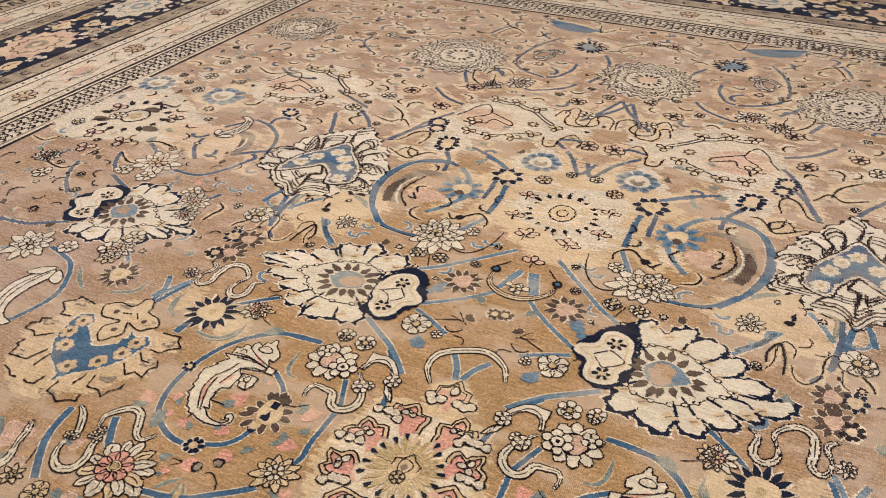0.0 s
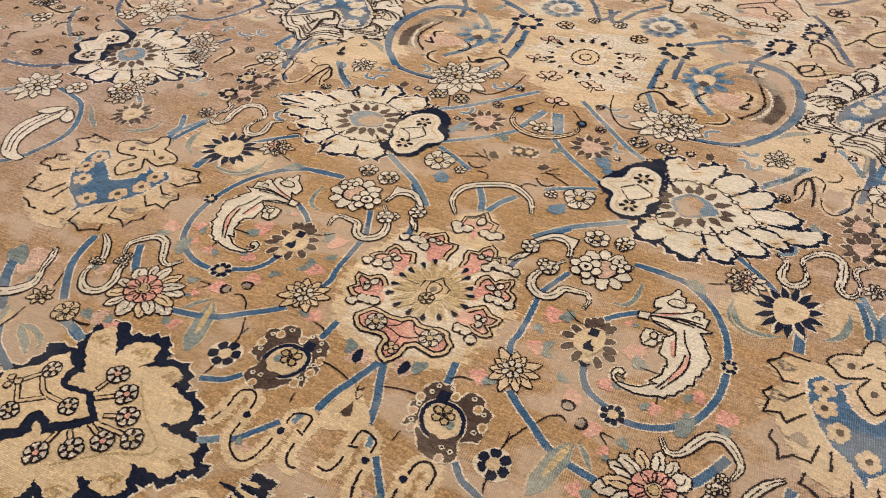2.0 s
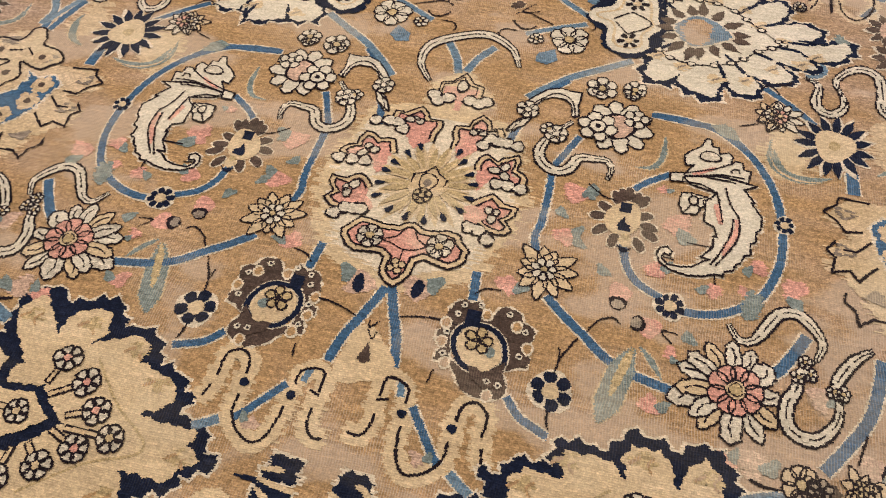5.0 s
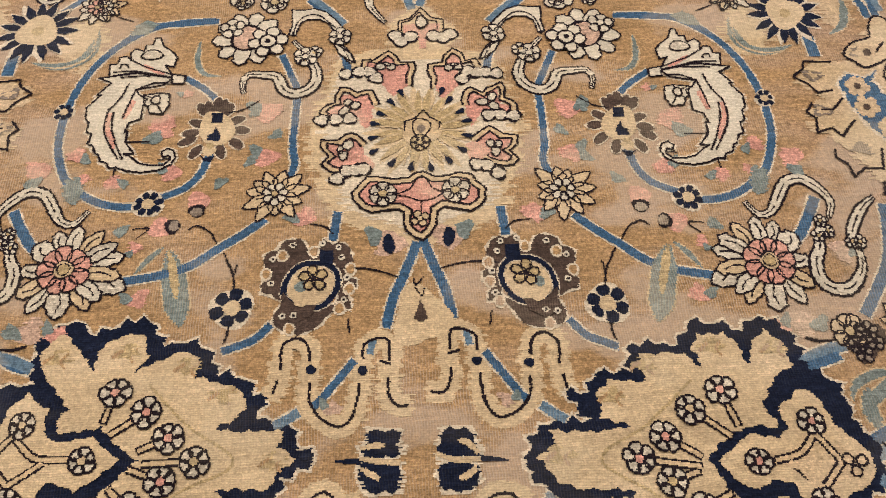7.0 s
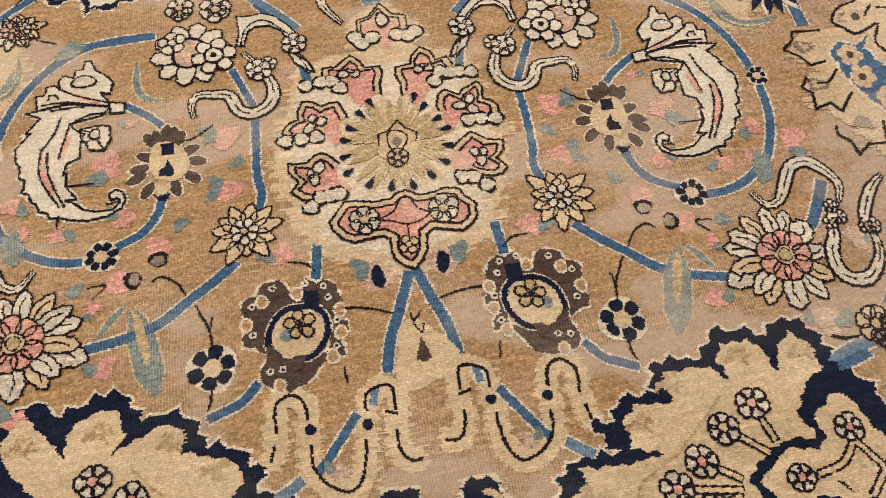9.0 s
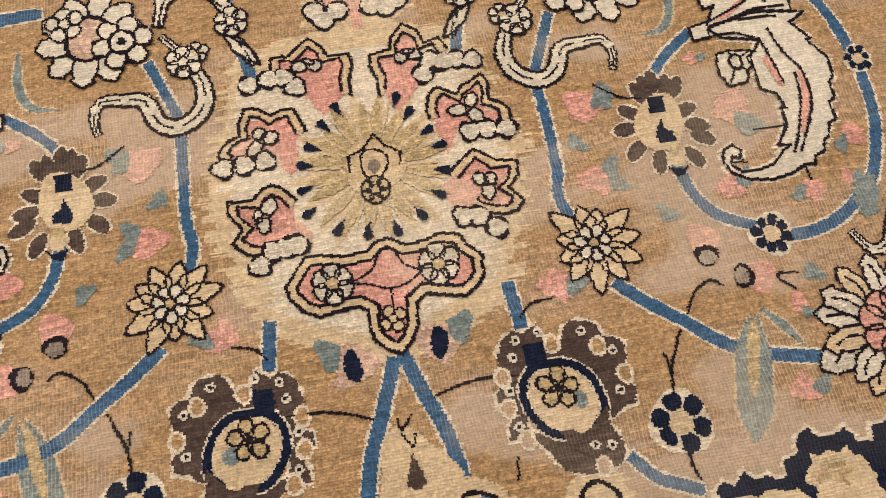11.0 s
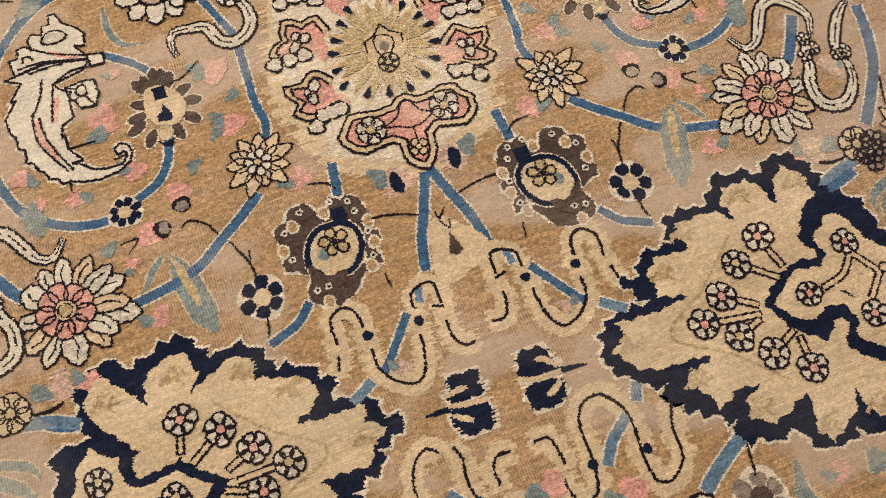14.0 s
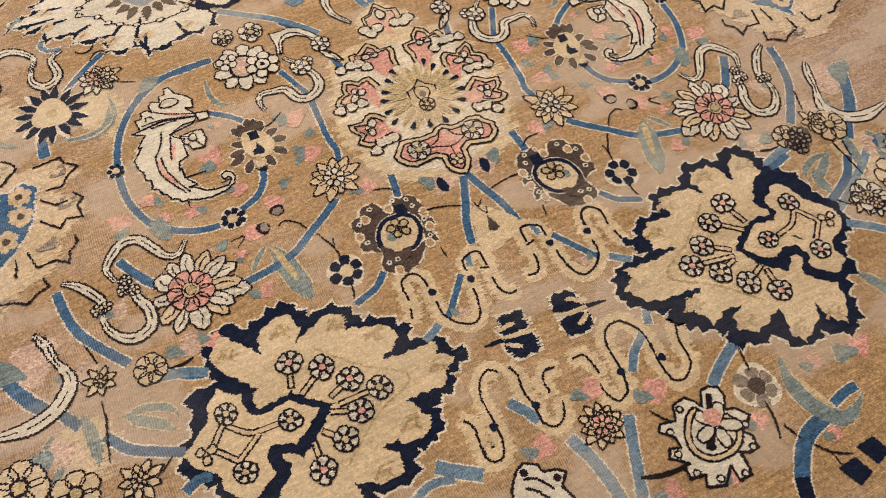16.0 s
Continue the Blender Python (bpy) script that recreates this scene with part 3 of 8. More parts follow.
    for line, pink, flower, beads in lobes:
        w.area(pink, PINK, 3, False, 1.0)
        w.stroke(line, 0.0042, LINE, 6, False)
        m = (sum(p[0] for p in pink) / len(pink), sum(p[1] for p in pink) / len(pink))
        inner = [(p[0] + (m[0] - p[0]) * k, p[1] + (m[1] - p[1]) * k) for p in line for k in (0.0092 / max(0.02, math.dist(p, m)),)]
        w.stroke([(a[0] * 0.6 + b[0] * 0.4, a[1] * 0.6 + b[1] * 0.4) for a, b in zip(line, inner)], 0.0065, PALE, 5, False)
        w.stroke(inner, 0.0036, LINE, 6, False)
        f = (sum(p[0] for p in flower) / 3, sum(p[1] for p in flower) / 3)
        for p in flower:
            tip = (p[0] + (p[0] - f[0]) * 0.6, p[1] + (p[1] - f[1]) * 0.6)
            tongue(w, (f[0] * 0.8 + p[0] * 0.2, f[1] * 0.8 + p[1] * 0.2), tip, 0.013, ECRU, 7, LINE, 0.003, False)
        for b in beads:
            w.disc(b, 0.0112, LINE, 7, 9, 0.95, 0.0, 0.15)
            w.disc(b, 0.0085, ECRU, 8, 9, 0.95, 0.0, 0.15)
    w.petals(c, 0.024, 0.068, 0.012, 20, GOLD, 6, 0.1, vary=0.1)
    w.petals(c, 0.03, 0.066, 0.003, 20, CREAM, 7, 0.26, vary=0.15)
    for p in [(-0.018, 0.064), (-0.032, 0.048), (-0.045, 0.028), (-0.053, 0.012), (-0.056, -0.011), (-0.054, -0.033), (-0.031, -0.051), (-0.007, -0.058), (0.018, -0.059), (0.040, -0.048), (0.059, -0.032), (0.066, -0.010), (0.067, 0.014), (0.059, 0.030), (0.045, 0.050), (0.036, 0.066)]:
        d = math.dist(p, c)
        ux, uy = (p[0] - c[0]) / d, (p[1] - c[1]) / d
        w.area([(p[0] + (a * ux - b * uy) * 0.001, p[1] + (a * uy + b * ux) * 0.001) for a, b in ((-8, 0), (0, -3), (6, -4.5), (9, 0), (6, 4.5), (0, 3))], NAVY, 9)
    w.disc(c, 0.027, PALE, 8, 12)
    w.stroke([(-0.015, -0.001), (-0.015, 0.015), (-0.002, 0.019), (0.011, 0.034), (0.018, 0.022), (0.032, 0.013), (0.030, 0.001)], 0.0032, LINE, 10, False)
    ring = [(-0.003, -0.004), (-0.003, 0.015), (0.009, 0.019), (0.020, 0.010), (0.018, -0.001), (0.006, -0.013)]
    w.area(ring, CREAM, 9, True)
    w.stroke(ring, 0.003, LINE, 10, True, True)
    w.disc(c, 0.0055, TAUPE, 11, 8, 1.3)
    knuckle(w, [(0.005, -0.021)][0], 0.013, GOLD, 10)
    full = [(-0.082, -0.099), (-0.068, -0.081), (-0.065, -0.076), (-0.051, -0.076), (-0.030, -0.080), (-0.011, -0.078), (-0.002, -0.071), (0.008, -0.069), (0.016, -0.073), (0.021, -0.077), (0.041, -0.076), (0.053, -0.071), (0.069, -0.074), (0.074, -0.084), (0.085, -0.095), (0.084, -0.111), (0.077, -0.120), (0.066, -0.127), (0.054, -0.125), (0.033, -0.120), (0.023, -0.127), (0.021, -0.146), (0.014, -0.159), (0.005, -0.168), (-0.006, -0.163), (-0.014, -0.154), (-0.017, -0.143), (-0.015, -0.129), (-0.024, -0.123), (-0.040, -0.124), (-0.058, -0.127), (-0.070, -0.121), (-0.080, -0.108)]
    w.area(inset(full, -0.003), LINE, 7)
    w.area(full, CREAM, 8)
    w.area(inset(full, 0.0055), LINE, 9)
    w.area(inset(full, 0.0085), PINK, 10)
    for pts in ([(-0.029, -0.103), (-0.010, -0.095), (-0.002, -0.081), (0.007, -0.075), (0.014, -0.082), (0.018, -0.093), (0.033, -0.101)], [(-0.029, -0.104), (-0.013, -0.107), (0.002, -0.113), (0.018, -0.111), (0.033, -0.102)], [(0.005, -0.113), (0.003, -0.130)]):
        w.stroke(pts, 0.0026, LINE, 12)
    low = [(-0.044, -0.102), (0.048, -0.098), (0.002, -0.140)]
    for f in low[:2]:
        knuckle(w, f, 0.0185, ECRU, 12)
        w.disc(f, 0.005, GOLD, 16, 7)
    knuckle(w, low[2], 0.012, CREAM, 12, 4)


motif("rosette", draw_rosette, False, "pink-lobed rosette with a cream and gold sunburst heart")


def draw_crown(w):
    w.area([(-0.039, 0.157), (-0.031, 0.203), (-0.008, 0.218), (0.012, 0.239), (0.031, 0.216), (0.054, 0.201), (0.066, 0.162), (0.037, 0.147), (-0.009, 0.147)], CREAM, 1, False, 3.5)
    line = [(-0.022, 0.180), (-0.021, 0.203), (-0.005, 0.208), (0.012, 0.230), (0.027, 0.209), (0.044, 0.205), (0.044, 0.185)]
    w.area(line, CREAM, 2)
    w.area([(-0.014, 0.180), (-0.014, 0.196), (0.002, 0.197), (0.013, 0.184), (0.024, 0.198), (0.038, 0.198), (0.038, 0.181), (0.024, 0.177), (0.019, 0.170), (0.017, 0.149), (0.009, 0.148), (0.007, 0.171), (-0.001, 0.178)], PINK, 3)
    w.stroke(line, 0.0036, LINE, 4, False)
    w.stroke([(p[0] * 0.78, 0.188 + (p[1] - 0.188) * 0.78) for p in line], 0.003, LINE, 4, False)
    for b in [(-0.026, 0.173), (-0.018, 0.162), (-0.004, 0.171), (0.029, 0.172), (0.043, 0.169), (0.053, 0.175)]:
        w.disc(b, 0.0125, LINE, 5, 9, 0.95)
        w.disc(b, 0.0095, ECRU, 6, 9, 0.95)
    k = [(0.012, 0.199)][0]
    w.disc(k, 0.0095, LINE, 7, 9, 1.5)
    w.disc(k, 0.0068, ECRU, 8, 9, 1.5)


motif("crown_flower", draw_crown, False, "small pink crown flower outlined in black")

# stems that spring from the rosette
vine([(-0.003, -0.174), (-0.017, -0.212), (-0.032, -0.248), (-0.04, -0.283)], 0.0115)
vine([(-0.101, -0.128), (-0.103, -0.146), (-0.106, -0.165)], 0.011)
vine([(-0.187, 0.139), (-0.172, 0.102), (-0.162, 0.071), (-0.163, 0.021), (-0.163, -0.024), (-0.159, -0.05), (-0.165, -0.072)], 0.0095)
vine([(-0.153, 0.249), (-0.13, 0.222), (-0.112, 0.191)], 0.010)
vine([(-0.099, 0.139), (-0.095, 0.121), (-0.091, 0.097)], 0.011)
twig([(-0.026, -0.22), (-0.046, -0.212), (-0.07, -0.207), (-0.097, -0.207)])
twig([(-0.006, -0.234), (0.002, -0.246), (0.005, -0.236)], 0.003)
bud([(-0.036, -0.173)][0], 0.020, 0.4, BLUSH, TEAL)
motif("dark_seed", lambda w: w.disc([(-0.037, -0.174)][0], 0.0075, NAVY, 4, 9, 1.9, 0.1))
twig([(-0.135, -0.143), (-0.116, -0.147), (-0.106, -0.158)])
bud([(-0.141, -0.132)][0], 0.015, 1.0)

# the drop flower
def draw_drop(w):
    c = (0.0, [(-0.001, -0.271)][0][1])
    w.disc(c, 0.033, CREAM, 2, 14, 1.15, 0, 0.2)
    w.petals(c, 0.006, 0.028, 0.020, 7, CREAM, 3, 0.5, None, True)
    w.area([shifted(c, x, y) for x, y in ((0, 0.020), (0.005, 0.008), (0.0085, -0.004), (0, -0.008), (-0.0085, -0.004), (-0.005, 0.008))], BROWN, 5)


motif("drop_flower", draw_drop, False)


# ---- the winding cream bands about the centre ----
def draw_meander(w):
    path = [(-0.166, -0.364), (-0.158, -0.338), (-0.159, -0.31), (-0.145, -0.296), (-0.13, -0.308), (-0.126, -0.337), (-0.127, -0.364), (-0.117, -0.387), (-0.094, -0.401), (-0.077, -0.391), (-0.07, -0.365), (-0.068, -0.332), (-0.064, -0.31), (-0.048, -0.299), (-0.037, -0.307), (-0.035, -0.333), (-0.038, -0.359), (-0.031, -0.376), (-0.017, -0.378)]
    w.stroke(path, 0.025, CREAM, 1, rough=1.8)
    for line in ([(-0.166, -0.362), (-0.162, -0.347)], [(-0.159, -0.334), (-0.16, -0.317), (-0.158, -0.305), (-0.145, -0.296), (-0.133, -0.301), (-0.128, -0.312), (-0.127, -0.324)], [(-0.125, -0.351), (-0.126, -0.365), (-0.122, -0.378), (-0.112, -0.391), (-0.097, -0.4), (-0.088, -0.4), (-0.079, -0.392), (-0.073, -0.375), (-0.07, -0.352)],
                 [(-0.067, -0.323), (-0.066, -0.306), (-0.056, -0.3), (-0.046, -0.298), (-0.038, -0.301), (-0.037, -0.312), (-0.037, -0.325)], [(-0.038, -0.347), (-0.038, -0.362), (-0.034, -0.374), (-0.026, -0.379), (-0.017, -0.378)], [(-0.047, -0.326), (-0.036, -0.33)]):
        w.stroke(line, 0.0046, LINE, 3)
    for c in [(-0.125, -0.335), (-0.067, -0.337)]:
        w.disc(c, 0.0056, NAVY, 4, 8)


motif("meander_band", draw_meander, True, "pale winding band with a dark centre line")
vine([(-0.077, -0.326), (-0.093, -0.346), (-0.108, -0.365), (-0.12, -0.378)], 0.009, BLUE)
vine([(-0.056, -0.302), (-0.059, -0.316)], 0.008, SKY)
vine([(-0.16, -0.398), (-0.149, -0.392), (-0.138, -0.385)], 0.011, SKY)
vine([(-0.226, -0.31), (-0.211, -0.305), (-0.192, -0.297), (-0.175, -0.28)], 0.0095)
twig([(-0.085, -0.273), (-0.083, -0.291)], 0.003)
bud([(-0.099, -0.38)][0], 0.010, 0.5, BLUSH, TEAL)


def draw_fan(w, left):
    if left:
        blocks, claws, spike = ([(-0.059, -0.405), (-0.025, -0.408), (-0.028, -0.421), (-0.024, -0.425), (-0.027, -0.433), (-0.065, -0.436), (-0.069, -0.426), (-0.062, -0.418)], [(-0.065, -0.436), (-0.025, -0.443), (-0.027, -0.469), (-0.058, -0.472), (-0.071, -0.454), (-0.069, -0.444)]), ([(-0.066, -0.425), (-0.054, -0.422), (-0.044, -0.422)], [(-0.067, -0.447), (-0.057, -0.452), (-0.049, -0.457)], [(-0.069, -0.436), (-0.048, -0.439), (-0.026, -0.441)]), [(-0.099, -0.438), (-0.084, -0.436), (-0.067, -0.436), (-0.067, -0.442), (-0.082, -0.441)]
    else:
        blocks, claws, spike = ([(0.020, -0.405), (0.050, -0.406), (0.059, -0.427), (0.057, -0.435), (0.017, -0.435), (0.015, -0.421)], [(0.018, -0.442), (0.037, -0.442), (0.056, -0.446), (0.056, -0.458), (0.044, -0.471), (0.019, -0.470), (0.013, -0.455)]), ([(0.037, -0.419), (0.046, -0.420), (0.056, -0.431)], [(0.053, -0.446), (0.046, -0.454), (0.037, -0.458)], [(0.013, -0.432), (0.034, -0.439), (0.058, -0.438)]), [(0.058, -0.434), (0.074, -0.436), (0.091, -0.440), (0.075, -0.441), (0.059, -0.441)]
    for b in blocks:
        w.area(inset(b, -0.004), EDGE, 2, False, 1.6)
        w.area(toothed(b, 0.003, 0.008, w.rng), NAVY, 3, False, 1.4)
    w.area(spike, NAVY, 4, False, 0.8)
    for pts in claws:
        w.stroke(pts, 0.0065, CREAM, 5, ends=(0.5, 0.7), rough=0.8)


motif("navy_fan", lambda w: draw_fan(w, True), False, "navy forked fan with cream claws")
motif("navy_fan", lambda w: draw_fan(w, False), False, "navy forked fan with cream claws")


# ---- the great palmettes on the cross axis ----
def stalked(w, c, foot, r, n):
    """A blossom of pale petals on a double-lined stalk."""
    w.stroke([c, foot], 0.0095, LINE, 7)
    w.stroke([c, foot], 0.0045, PALE, 8)
    w.petals(c, r * 0.34, r, r * 0.85, n, ECRU, 9, w.rng.uniform(0, 1), LINE, True, lw=0.0036, vary=0.1)
    w.disc(c, r * 0.36, LINE, 11, 8)
    w.disc(c, r * 0.27, w.rng.choice((GOLD, CREAM, PINK)), 12, 8)


def draw_great(w, left):
    if left:
        body = [(-0.424, -0.340), (-0.437, -0.315), (-0.425, -0.292), (-0.409, -0.281), (-0.390, -0.301), (-0.371, -0.325), (-0.366, -0.301), (-0.343, -0.285), (-0.316, -0.284), (-0.309, -0.310), (-0.301, -0.312), (-0.321, -0.333), (-0.292, -0.316), (-0.274, -0.306), (-0.247, -0.316), (-0.249, -0.339), (-0.221, -0.347), (-0.202, -0.353), (-0.189, -0.370), (-0.201, -0.393), (-0.232, -0.401), (-0.196, -0.401), (-0.165, -0.401), (-0.146, -0.402), (-0.152, -0.420), (-0.129, -0.436), (-0.153, -0.450), (-0.160, -0.470), (-0.197, -0.467), (-0.227, -0.467), (-0.205, -0.468), (-0.207, -0.475), (-0.195, -0.505), (-0.209, -0.519)] \
        + [(-0.236, -0.523), (-0.249, -0.513), (-0.276, -0.510), (-0.256, -0.515), (-0.249, -0.534), (-0.254, -0.553), (-0.282, -0.557), (-0.304, -0.547), (-0.313, -0.542), (-0.309, -0.557), (-0.324, -0.584), (-0.354, -0.586), (-0.375, -0.574), (-0.376, -0.544), (-0.384, -0.565), (-0.399, -0.583), (-0.422, -0.574), (-0.420, -0.553), (-0.421, -0.533), (-0.407, -0.516), (-0.388, -0.496), (-0.381, -0.485), (-0.390, -0.471), (-0.387, -0.465), (-0.375, -0.468), (-0.362, -0.480), (-0.345, -0.469), (-0.327, -0.451), (-0.309, -0.434), (-0.328, -0.421), (-0.350, -0.399), (-0.386, -0.406), (-0.401, -0.400), (-0.402, -0.387), (-0.391, -0.376)]
        edge = [(-0.437, -0.345), (-0.437, -0.328), (-0.442, -0.302), (-0.428, -0.281), (-0.399, -0.268), (-0.376, -0.288), (-0.349, -0.276), (-0.313, -0.271), (-0.296, -0.304), (-0.266, -0.296), (-0.244, -0.306), (-0.228, -0.339), (-0.198, -0.342), (-0.187, -0.362), (-0.172, -0.365), (-0.182, -0.389), (-0.143, -0.400), (-0.133, -0.424), (-0.116, -0.436), (-0.151, -0.454), (-0.153, -0.473), (-0.172, -0.477), (-0.191, -0.486)] \
        + [(-0.184, -0.512), (-0.212, -0.531), (-0.230, -0.525), (-0.238, -0.541), (-0.247, -0.562), (-0.278, -0.566), (-0.299, -0.557), (-0.311, -0.589), (-0.337, -0.599), (-0.372, -0.582), (-0.398, -0.594), (-0.420, -0.591), (-0.438, -0.568), (-0.431, -0.542), (-0.447, -0.540), (-0.471, -0.511), (-0.471, -0.476), (-0.489, -0.458), (-0.503, -0.449), (-0.502, -0.419), (-0.481, -0.401), (-0.475, -0.369), (-0.471, -0.349), (-0.448, -0.345)]
        heart = [(-0.435, -0.351), (-0.456, -0.372), (-0.460, -0.390), (-0.480, -0.408), (-0.502, -0.424), (-0.489, -0.448), (-0.467, -0.464), (-0.464, -0.488), (-0.437, -0.518), (-0.418, -0.505), (-0.395, -0.491), (-0.401, -0.470), (-0.394, -0.458), (-0.377, -0.462), (-0.365, -0.469), (-0.341, -0.452), (-0.316, -0.431), (-0.336, -0.420), (-0.354, -0.403), (-0.389, -0.409), (-0.404, -0.403), (-0.408, -0.387), (-0.404, -0.373), (-0.420, -0.367)]
        flowers, feet, inner = [(-0.339, -0.358), (-0.301, -0.381), (-0.274, -0.410), (-0.243, -0.436), (-0.276, -0.456), (-0.307, -0.484), (-0.345, -0.509)], [(-0.347, -0.391), (-0.337, -0.405), (-0.304, -0.423), (-0.297, -0.437), (-0.311, -0.443), (-0.329, -0.463), (-0.344, -0.473)], [(-0.434, -0.393), (-0.362, -0.433), (-0.433, -0.474), (-0.471, -0.434)]
        stems = ([(-0.440, -0.403), (-0.462, -0.430)], [(-0.436, -0.410), (-0.413, -0.429), (-0.378, -0.431)], [(-0.461, -0.432), (-0.436, -0.458)], [(-0.436, -0.458), (-0.404, -0.435)])
        marks = [(-0.411, -0.315), (-0.334, -0.310), (-0.262, -0.328), (-0.220, -0.362), (-0.159, -0.436), (-0.223, -0.496), (-0.276, -0.538), (-0.337, -0.570), (-0.378, -0.571)]
    else:
        body = [(0.396, -0.353), (0.418, -0.343), (0.410, -0.309), (0.392, -0.292), (0.371, -0.309), (0.365, -0.335), (0.359, -0.307), (0.346, -0.296), (0.311, -0.296), (0.301, -0.320), (0.312, -0.341), (0.296, -0.321), (0.272, -0.319), (0.242, -0.321), (0.238, -0.337), (0.243, -0.352), (0.204, -0.350), (0.186, -0.368), (0.191, -0.380), (0.186, -0.399), (0.221, -0.407), (0.179, -0.408), (0.131, -0.405), (0.135, -0.424), (0.111, -0.438), (0.126, -0.452), (0.137, -0.469), (0.163, -0.475), (0.190, -0.475), (0.217, -0.477), (0.187, -0.481), (0.178, -0.499), (0.194, -0.514)] \
        + [(0.199, -0.535), (0.221, -0.528), (0.231, -0.521), (0.251, -0.521), (0.231, -0.528), (0.225, -0.552), (0.251, -0.567), (0.275, -0.559), (0.294, -0.549), (0.292, -0.562), (0.288, -0.583), (0.298, -0.605), (0.323, -0.593), (0.343, -0.578), (0.348, -0.558), (0.347, -0.576), (0.357, -0.593), (0.370, -0.605), (0.384, -0.587), (0.396, -0.563), (0.401, -0.541), (0.380, -0.529), (0.367, -0.513), (0.379, -0.491), (0.375, -0.481), (0.361, -0.480), (0.347, -0.497), (0.320, -0.477), (0.302, -0.444), (0.327, -0.422), (0.353, -0.412), (0.381, -0.415), (0.384, -0.403), (0.373, -0.388)]
        edge = [(0.307, -0.286), (0.337, -0.287), (0.366, -0.296), (0.381, -0.285), (0.400, -0.284), (0.421, -0.298), (0.426, -0.332), (0.432, -0.346), (0.454, -0.358), (0.464, -0.382), (0.460, -0.402), (0.480, -0.424), (0.483, -0.454), (0.476, -0.472), (0.446, -0.491), (0.440, -0.514), (0.445, -0.525), (0.439, -0.534), (0.414, -0.543), (0.402, -0.566), (0.397, -0.591), (0.372, -0.613), (0.347, -0.609), (0.332, -0.596), (0.317, -0.604)] \
        + [(0.285, -0.604), (0.272, -0.582), (0.264, -0.575), (0.243, -0.579), (0.211, -0.567), (0.214, -0.548), (0.194, -0.535), (0.167, -0.514), (0.156, -0.510), (0.161, -0.489), (0.130, -0.478), (0.122, -0.468), (0.104, -0.447), (0.113, -0.427), (0.120, -0.411), (0.135, -0.402), (0.179, -0.398), (0.170, -0.380), (0.155, -0.366), (0.181, -0.366), (0.193, -0.345), (0.233, -0.346), (0.230, -0.315), (0.267, -0.312), (0.291, -0.313), (0.302, -0.298)]
        heart = [(0.409, -0.365), (0.430, -0.371), (0.437, -0.390), (0.445, -0.409), (0.471, -0.437), (0.474, -0.459), (0.460, -0.476), (0.435, -0.487), (0.430, -0.500), (0.435, -0.517), (0.407, -0.535), (0.383, -0.518), (0.375, -0.508), (0.385, -0.489), (0.379, -0.472), (0.361, -0.469), (0.343, -0.479), (0.324, -0.471), (0.304, -0.445), (0.328, -0.427), (0.347, -0.414), (0.377, -0.420), (0.387, -0.410), (0.382, -0.394), (0.383, -0.384), (0.400, -0.377)]
        flowers, feet, inner = [(0.326, -0.368), (0.289, -0.389), (0.257, -0.419), (0.226, -0.442), (0.256, -0.466), (0.284, -0.495), (0.316, -0.523)], [(0.337, -0.407), (0.327, -0.419), (0.291, -0.440), (0.288, -0.451), (0.285, -0.456), (0.314, -0.479), (0.318, -0.488)], [(0.416, -0.405), (0.350, -0.447), (0.408, -0.490), (0.450, -0.451)]
        stems = ([(0.417, -0.419), (0.437, -0.449)], [(0.414, -0.421), (0.396, -0.439), (0.369, -0.446)], [(0.437, -0.449), (0.412, -0.475)], [(0.383, -0.448), (0.404, -0.468), (0.414, -0.478)])
        marks = [(0.398, -0.318), (0.329, -0.315), (0.248, -0.336), (0.208, -0.372), (0.144, -0.435), (0.193, -0.493), (0.245, -0.542), (0.306, -0.581), (0.364, -0.578)]
    spiky = toothed(edge, 0.0075, 0.0095, w.rng)
    w.area(inset(spiky, -0.003), EDGE, 1, False, 1.0)
    w.area(spiky, NAVY, 2, False, 1.0)
    w.area(toothed(inset(body, 0.0034), 0.0028, 0.008, w.rng), CREAM, 4, False, 0.8)
    w.area(toothed(inset(heart, 0.003), 0.0016, 0.008, w.rng), CREAM, 6, False, 0.7)
    w.area(inset(heart, 0.018), PALE, 6.5, False, 1.5)
    # brown veins and smudges in each lobe
    for p in marks:
        w.disc(p, 0.012, GOLD, 5, 9, 0.8, 0.3, 0.3, 2.5)
        w.disc(shifted(p, 0.004, 0.003), 0.005, CREAM, 5.5, 8, 0.8, 0.3, 0.3, 2.0)
        w.stroke([shifted(p, -0.016, -0.006), shifted(p, -0.006, 0.002)], 0.004, CAMEL, 5.5)
        w.stroke([shifted(p, 0.008, -0.012), shifted(p, 0.003, -0.004), shifted(p, 0.010, 0.004)], 0.003, CAMEL, 5.5)
    mid = (sum(p[0] for p in flowers) / 7, sum(p[1] for p in flowers) / 7)
    w.stroke([(mid[0] + (p[0] - mid[0]) * 1.75, mid[1] + (p[1] - mid[1]) * 1.6) for p in flowers[1:6]], 0.003, GOLD, 5)
    for pts in stems:
        w.stroke(pts, 0.0095, LINE, 7)
        w.stroke(pts, 0.0045, PALE, 8)
    for p, q in zip(flowers, feet):
        stalked(w, p, q, 0.0165, 6)
    for p in inner[:3]:
        stalked(w, p, shifted(p, 0.002, 0.0), 0.0145, 6)
    w.petals(inner[3], 0.003, 0.014, 0.011, 3, PALE, 9, 0.4, LINE, True, lw=0.003)


GREAT = "large cream palmette with a jagged navy edge and inner blossoms"
motif("great_palmette", lambda w: draw_great(w, True), False, GREAT)
motif("great_palmette", lambda w: draw_great(w, False), False, GREAT)


